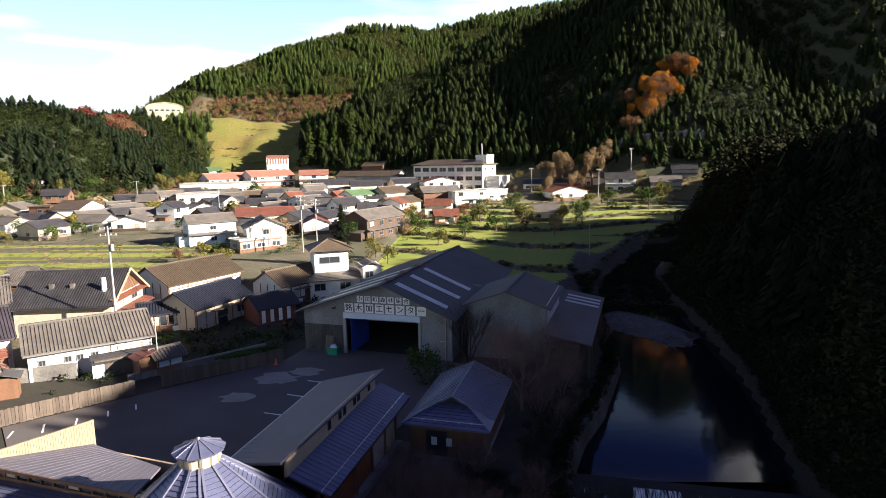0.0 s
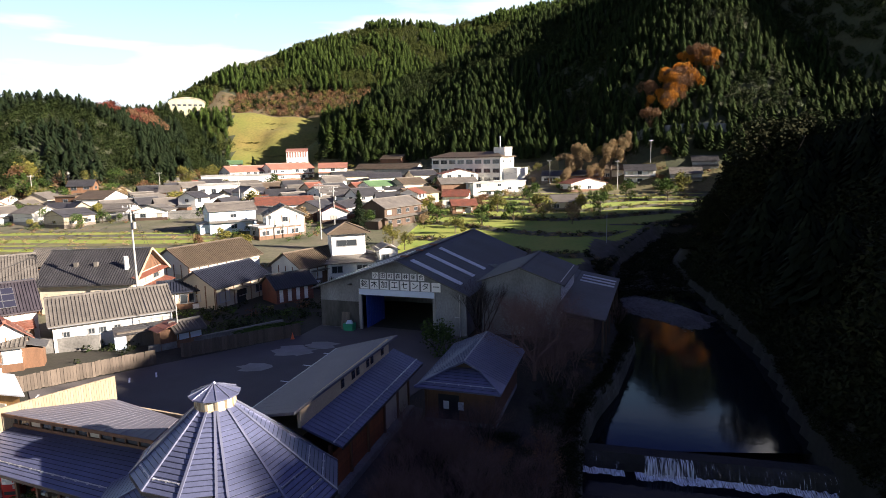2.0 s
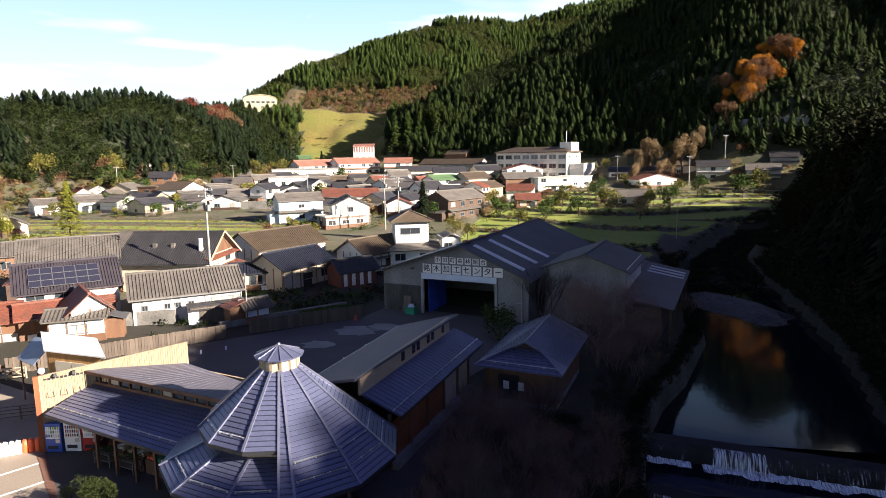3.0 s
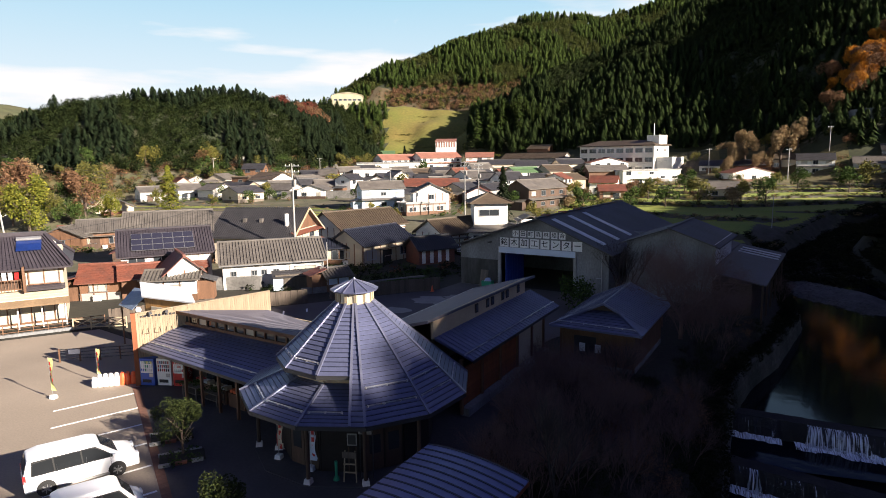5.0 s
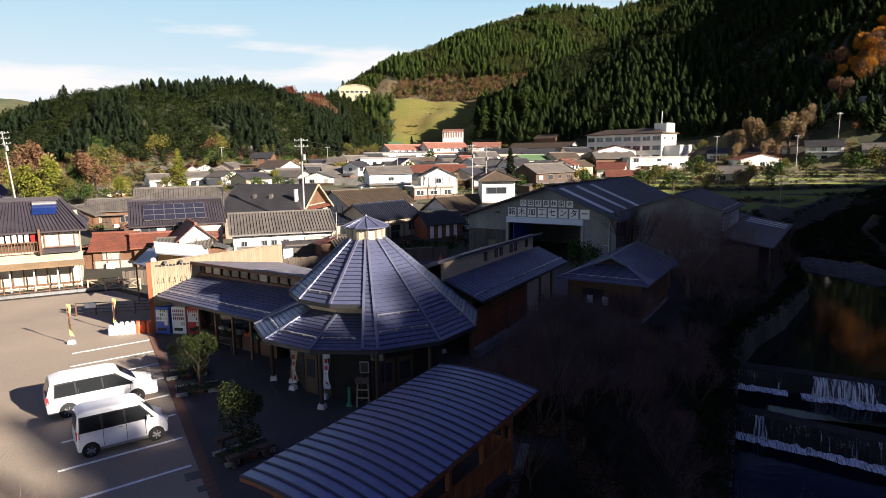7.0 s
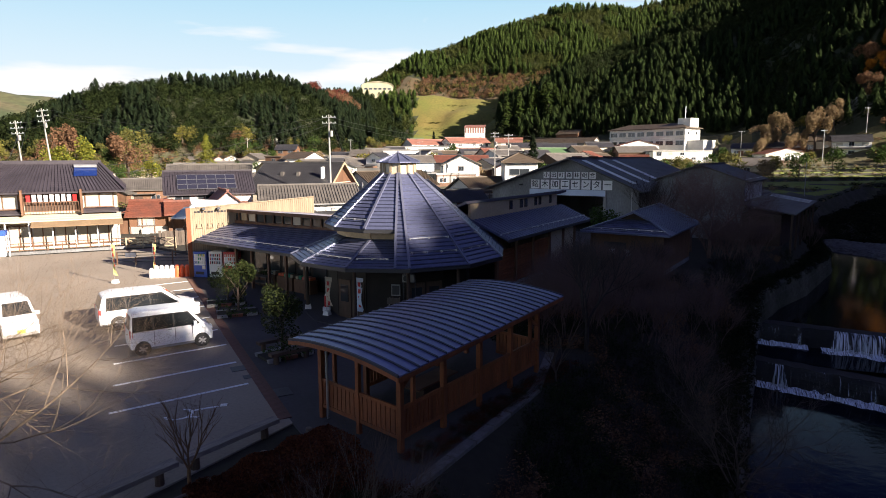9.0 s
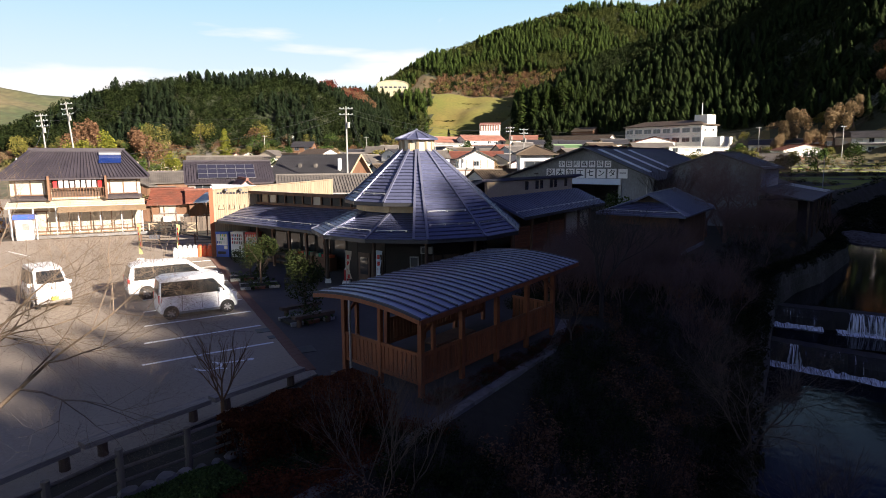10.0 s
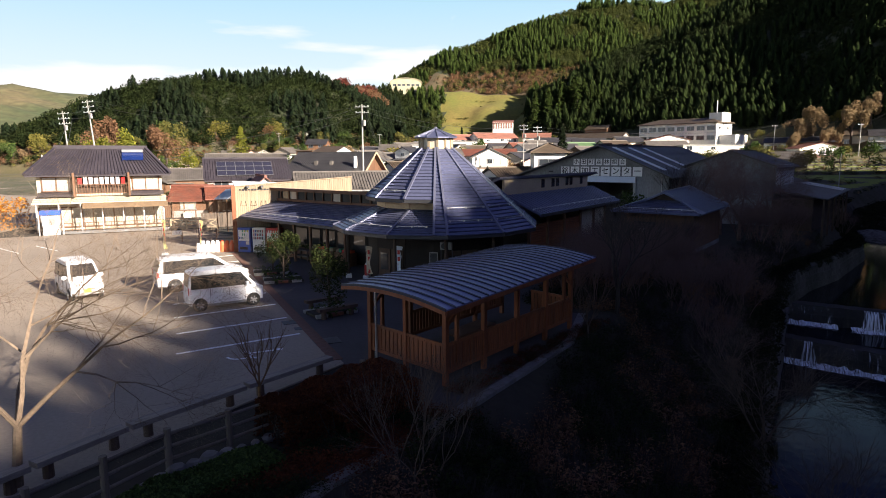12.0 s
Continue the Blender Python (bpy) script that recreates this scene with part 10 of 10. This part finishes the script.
for i in range(40):
    y = rng.uniform(100, 150)
    off = abs(rng.gauss(0, 6))
    x = float(ramp(y, [100, 128, 150], [40, 46, 53])) + off
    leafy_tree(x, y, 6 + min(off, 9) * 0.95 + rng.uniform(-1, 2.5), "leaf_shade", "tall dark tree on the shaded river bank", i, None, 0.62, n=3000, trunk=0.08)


for i in range(14):
    x, y = -176 + rng.uniform(-9, 9), 300 + rng.uniform(-16, 30)
    leafy_tree(x, y, rng.uniform(7, 10), rng.choice(("leaf_brown", "leaf_red", "leaf_brown")), "red-brown broadleaf tree among the dark cedars", i, None, 0.8, trunk=0.06)


def scrub_bushes():
    """Low rust and olive scrub on the cleared slope above the meadow."""
    place = random.Random(44)
    lv, lf = clump_template(12, 60)
    groups = {"leaf_brown": [], "leaf_olive": [], "leaf_dark": []}
    while sum(map(len, groups.values())) < 1600:
        x, y = place.uniform(-185, -72), place.uniform(374, 428)
        z = ground_z(x, y)
        if z > 66 or meadow_at(x, y):
            continue
        s = place.uniform(1.5, 4.5)
        groups[place.choice(("leaf_brown", "leaf_brown", "leaf_olive", "leaf_dark"))].append((x, y, z - 0.3 * s, s * 1.3, s, place.uniform(0, 6.28)))
    for mat, rows in groups.items():
        tagged(new("scrub", bulk("scrub", lv, lf, rows, mat)), "low rust and olive scrub on a cleared slope", "scrub", kind="stuff")


scrub_bushes()
rng = random.Random(91)
town = [(o.matrix_basis.translation.x, o.matrix_basis.translation.y) for o in list(scene.objects) if o.name.startswith("house") and o.parent is None]
count = 0
while count < 95:
    hx, hy = rng.choice(town)
    if hy < 110:
        continue
    a = rng.uniform(0, 6.28)
    x, y = hx + 8.5 * math.cos(a), hy + 8.5 * math.sin(a)
    if min(math.hypot(x - p, y - q) for p, q in town) < 7.0:
        continue
    mat = rng.choice(("leaf_green", "leaf_green", "leaf_olive", "leaf_olive", "leaf_tan", "leaf_yellow", "leaf_brown"))
    word = {"leaf_green": "dark green", "leaf_olive": "olive green", "leaf_tan": "dry tan", "leaf_yellow": "yellow-green", "leaf_brown": "russet"}[mat]
    leafy_tree(x, y, rng.uniform(2.2, 4.6), mat, word + " garden bush between the town houses", count, None, 0.9, trunk=0.02)
    count += 1


def valley_growth():
    """Weedy terrace edges, garden hedges between the houses and creepers on the river wall."""
    place = random.Random(52)
    lv, lf = clump_template(21, 50)
    edge, garden, creeper = {"leaf_dark": [], "leaf_olive": [], "leaf_tan": []}, {"leaf_green": [], "leaf_olive": [], "leaf_brown": []}, []
    xs = np.array([(place.uniform(-20, 66), place.uniform(94, 214)) for _ in range(14000)])
    drop = land(xs[:, 0], xs[:, 1] + 0.9) - land(xs[:, 0], xs[:, 1] - 0.9)
    for (x, y), z in zip(xs[drop > 0.35][:2800], land(xs[drop > 0.35][:, 0], xs[drop > 0.35][:, 1])):
        s = place.uniform(0.5, 1.3)
        edge[place.choice(("leaf_dark", "leaf_dark", "leaf_olive", "leaf_tan"))].append((x, y, float(z) - 0.3 * s, s * 1.8, s, place.uniform(0, 6.28)))
    while sum(map(len, garden.values())) < 1500:
        hx, hy = place.choice(town)
        a, r = place.uniform(0, 6.28), place.uniform(6.5, 11)
        x, y = hx + r * math.cos(a), hy + r * math.sin(a)
        if hy < 74 or min(math.hypot(x - p, y - q) for p, q in town) < 6.0:
            continue
        s = place.uniform(0.7, 2.2)
        garden[place.choice(("leaf_green", "leaf_green", "leaf_olive", "leaf_brown"))].append((x, y, ground_z(x, y) - 0.3 * s, s * 1.4, s, place.uniform(0, 6.28)))
    for k in range(520):
        y = 299 + 7 * place.randrange(11) + place.uniform(-0.4, 0.4)
        x = place.uniform(-158, -86)
        if meadow_at(x, y):
            s = place.uniform(0.5, 1.1)
            edge["leaf_olive"].append((x, y, ground_z(x, y) - 0.25 * s, s * 2.6, s, place.uniform(0, 6.28)))
    for k in range(900):
        x, y = place.uniform(-160, -52), place.uniform(100, 152)
        s = place.uniform(0.3, 0.9)
        edge[place.choice(("leaf_olive", "leaf_tan", "leaf_tan"))].append((x, y, ground_z(x, y) - 0.3 * s, s * 2.2, s, place.uniform(0, 6.28)))
    for k in range(3000):
        y = place.uniform(4, 100)
        x = float(river_left(y)) + place.uniform(-1.3, 0.75)
        s = place.uniform(0.4, 1.0)
        creeper.append((x, y, float(ramp(y, [-60, 24, 44, 60, 90, 115], [-4.5, -3.5, -2.2, -2.2, -2.4, -1.0])) - 0.3 * s - (0.4 * place.random() if x > float(river_left(y)) + 0.3 else 0), s * 1.3, s, place.uniform(0, 6.28)))
    bank = []
    for k in range(2600):
        y = place.uniform(38, 116)
        x = float(river_right(y)) + (place.uniform(1.6, 6.0) if k % 3 else place.uniform(5, 12))
        s = place.uniform(1.3, 3.6)
        bank.append((x, y, ground_z(x, y) - 0.3 * s, s * 1.3, s, place.uniform(0, 6.28)))
    for k in range(5200):
        y = place.uniform(14, 122)
        x = float(river_right(y)) + place.uniform(-0.4, 7.5)
        s = place.uniform(0.5, 1.5)
        bank.append((x, y, ground_z(x, y) - 0.3 * s, s * 1.7, s, place.uniform(0, 6.28)))
    for k in range(1800):
        y = place.uniform(98, 168)
        x = place.uniform(20 + (y - 110) * 0.55, float(river_right(y)) + 6)
        s = place.uniform(0.6, 1.9)
        if x > 18:
            bank.append((x, y, ground_z(x, y) - 0.3 * s, s * 1.7, s, place.uniform(0, 6.28)))
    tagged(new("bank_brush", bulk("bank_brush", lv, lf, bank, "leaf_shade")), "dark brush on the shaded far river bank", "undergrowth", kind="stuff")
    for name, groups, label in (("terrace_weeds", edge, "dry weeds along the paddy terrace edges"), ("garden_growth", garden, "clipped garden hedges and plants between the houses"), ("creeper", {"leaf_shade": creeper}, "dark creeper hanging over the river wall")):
        for mat, rows in groups.items():
            tagged(new(name, bulk(name, lv, lf, rows, mat)), label, "undergrowth", kind="stuff")


valley_growth()


def kitchen_garden():
    """Rows of dark green vegetables and overgrown shrubs on the slope behind the yard fence."""
    place = random.Random(71)
    lv, lf = clump_template(23, 46)
    beds, wild = [], []
    a, b = Vector((-30.5, 60.5)), Vector((-21.0, 71.0))
    across = Vector((-(b - a).y, (b - a).x)).normalized()
    for row in range(6):
        for k in range(42):
            p = a.lerp(b, k / 41) + across * (0.4 + row * 0.95) + Vector((place.uniform(-0.1, 0.1), place.uniform(-0.1, 0.1)))
            s = place.uniform(0.35, 0.6)
            beds.append((p.x, p.y, ground_z(p.x, p.y) - 0.15 * s, s * 1.3, s, place.uniform(0, 6.28)))
    for k in range(420):
        x, y = place.uniform(-42, -19), place.uniform(52, 92)
        if min(math.hypot(x - p, y - q) for p, q in town) < 4.6 or (x + 39.2) * 0.68 - (y - 44.6) * 0.75 > -6:
            continue
        s = place.uniform(0.5, 1.5)
        wild.append((x, y, ground_z(x, y) - 0.3 * s, s * 1.4, s, place.uniform(0, 6.28)))
    for name, rows, mat, label in (("vegetable_beds", beds, "leaf_green", "rows of green vegetables in a kitchen garden"), ("garden_shrubs", wild, "leaf_dark", "overgrown dark shrubs between old houses")):
        tagged(new(name, bulk(name, lv, lf, rows, mat)), label, "plants", kind="stuff")


kitchen_garden()


def river_stones():
    """Loose cobbles on the gravel bar and along the water's edge."""
    place = random.Random(61)
    v = [(0.5 * math.cos(6.2832 * k / 6) * q, 0.5 * math.sin(6.2832 * k / 6) * q, z) for z, q in ((-0.3, 0.8), (0.1, 1.0), (0.32, 0.55)) for k in range(6)]
    f = [(j + 6 * k, (j + 1) % 6 + 6 * k, (j + 1) % 6 + 6 * (k + 1), j + 6 * (k + 1)) for k in range(2) for j in range(6)] + [(12, 13, 14, 15), (12, 15, 16, 17)]
    rows = []
    xs = np.array([(place.uniform(14, 37), place.uniform(70, 108)) for _ in range(9000)])
    zs = land(xs[:, 0], xs[:, 1])
    for (x, y), z in zip(xs, zs):
        if -4.7 < z < -2.9 and river_left(y) + 1 < x < river_right(y) - 0.5:
            s = place.uniform(0.12, 0.55) * place.uniform(0.6, 1.2)
            rows.append((x, y, float(z), s, s * 0.8, place.uniform(0, 6.28)))
    tagged(new("river_cobbles", bulk("river_cobbles", v, f, rows, "gravel")), "grey river cobbles on the gravel bar", "stones", kind="stuff")


river_stones()
shrub(-62.0, 31.5, 3.2, 3.2, "leaf_orange", "sunlit orange-brown shrub at the street corner", 5, n=900)


def long_wall(name, a, b, h, t, mat, label):
    root = thing(name, pose(a[0], a[1], ground_z(*a)), label, "wall", kind="structure")
    n = max(2, int(math.dist(a, b) / 3))
    for i in range(n):
        p, q = lerp(a, b, i / n), lerp(a, b, (i + 1) / n)
        zp = (ground_z(*p) + ground_z(*q)) / 2
        part("wall_bay", Mesh().beam((*p, zp + h / 2 - 0.3), (*q, zp + h / 2 - 0.3), t, h + 0.6), mat, root, at_world=True)
    return root


long_wall("retaining_wall", (-108, 168), (-78, 172), 2.4, 0.5, "stone", "grey stone retaining wall above the fields")
long_wall("yard_wall", (-48.2, 54.6), (-40.6, 57.0), 1.5, 0.6, "stone", "old grey stone yard wall beneath the white house")
long_wall("road_wall", (48, 246), (86, 236), 3.4, 0.6, "concrete", "pale concrete road retaining wall below the mountain")
long_wall("garden_wall", (-34.5, 55.6), (-24, 66.4), 0.7, 0.5, "stone", "low rubble garden wall behind the yard")
flat("road_street", [(-62, 18), (-58, 26), (-70, 44), (-150, 92), (-152, 84), (-76, 36), (-66, 14)], -0.01, "asphalt", "grey street that leads out of the village")
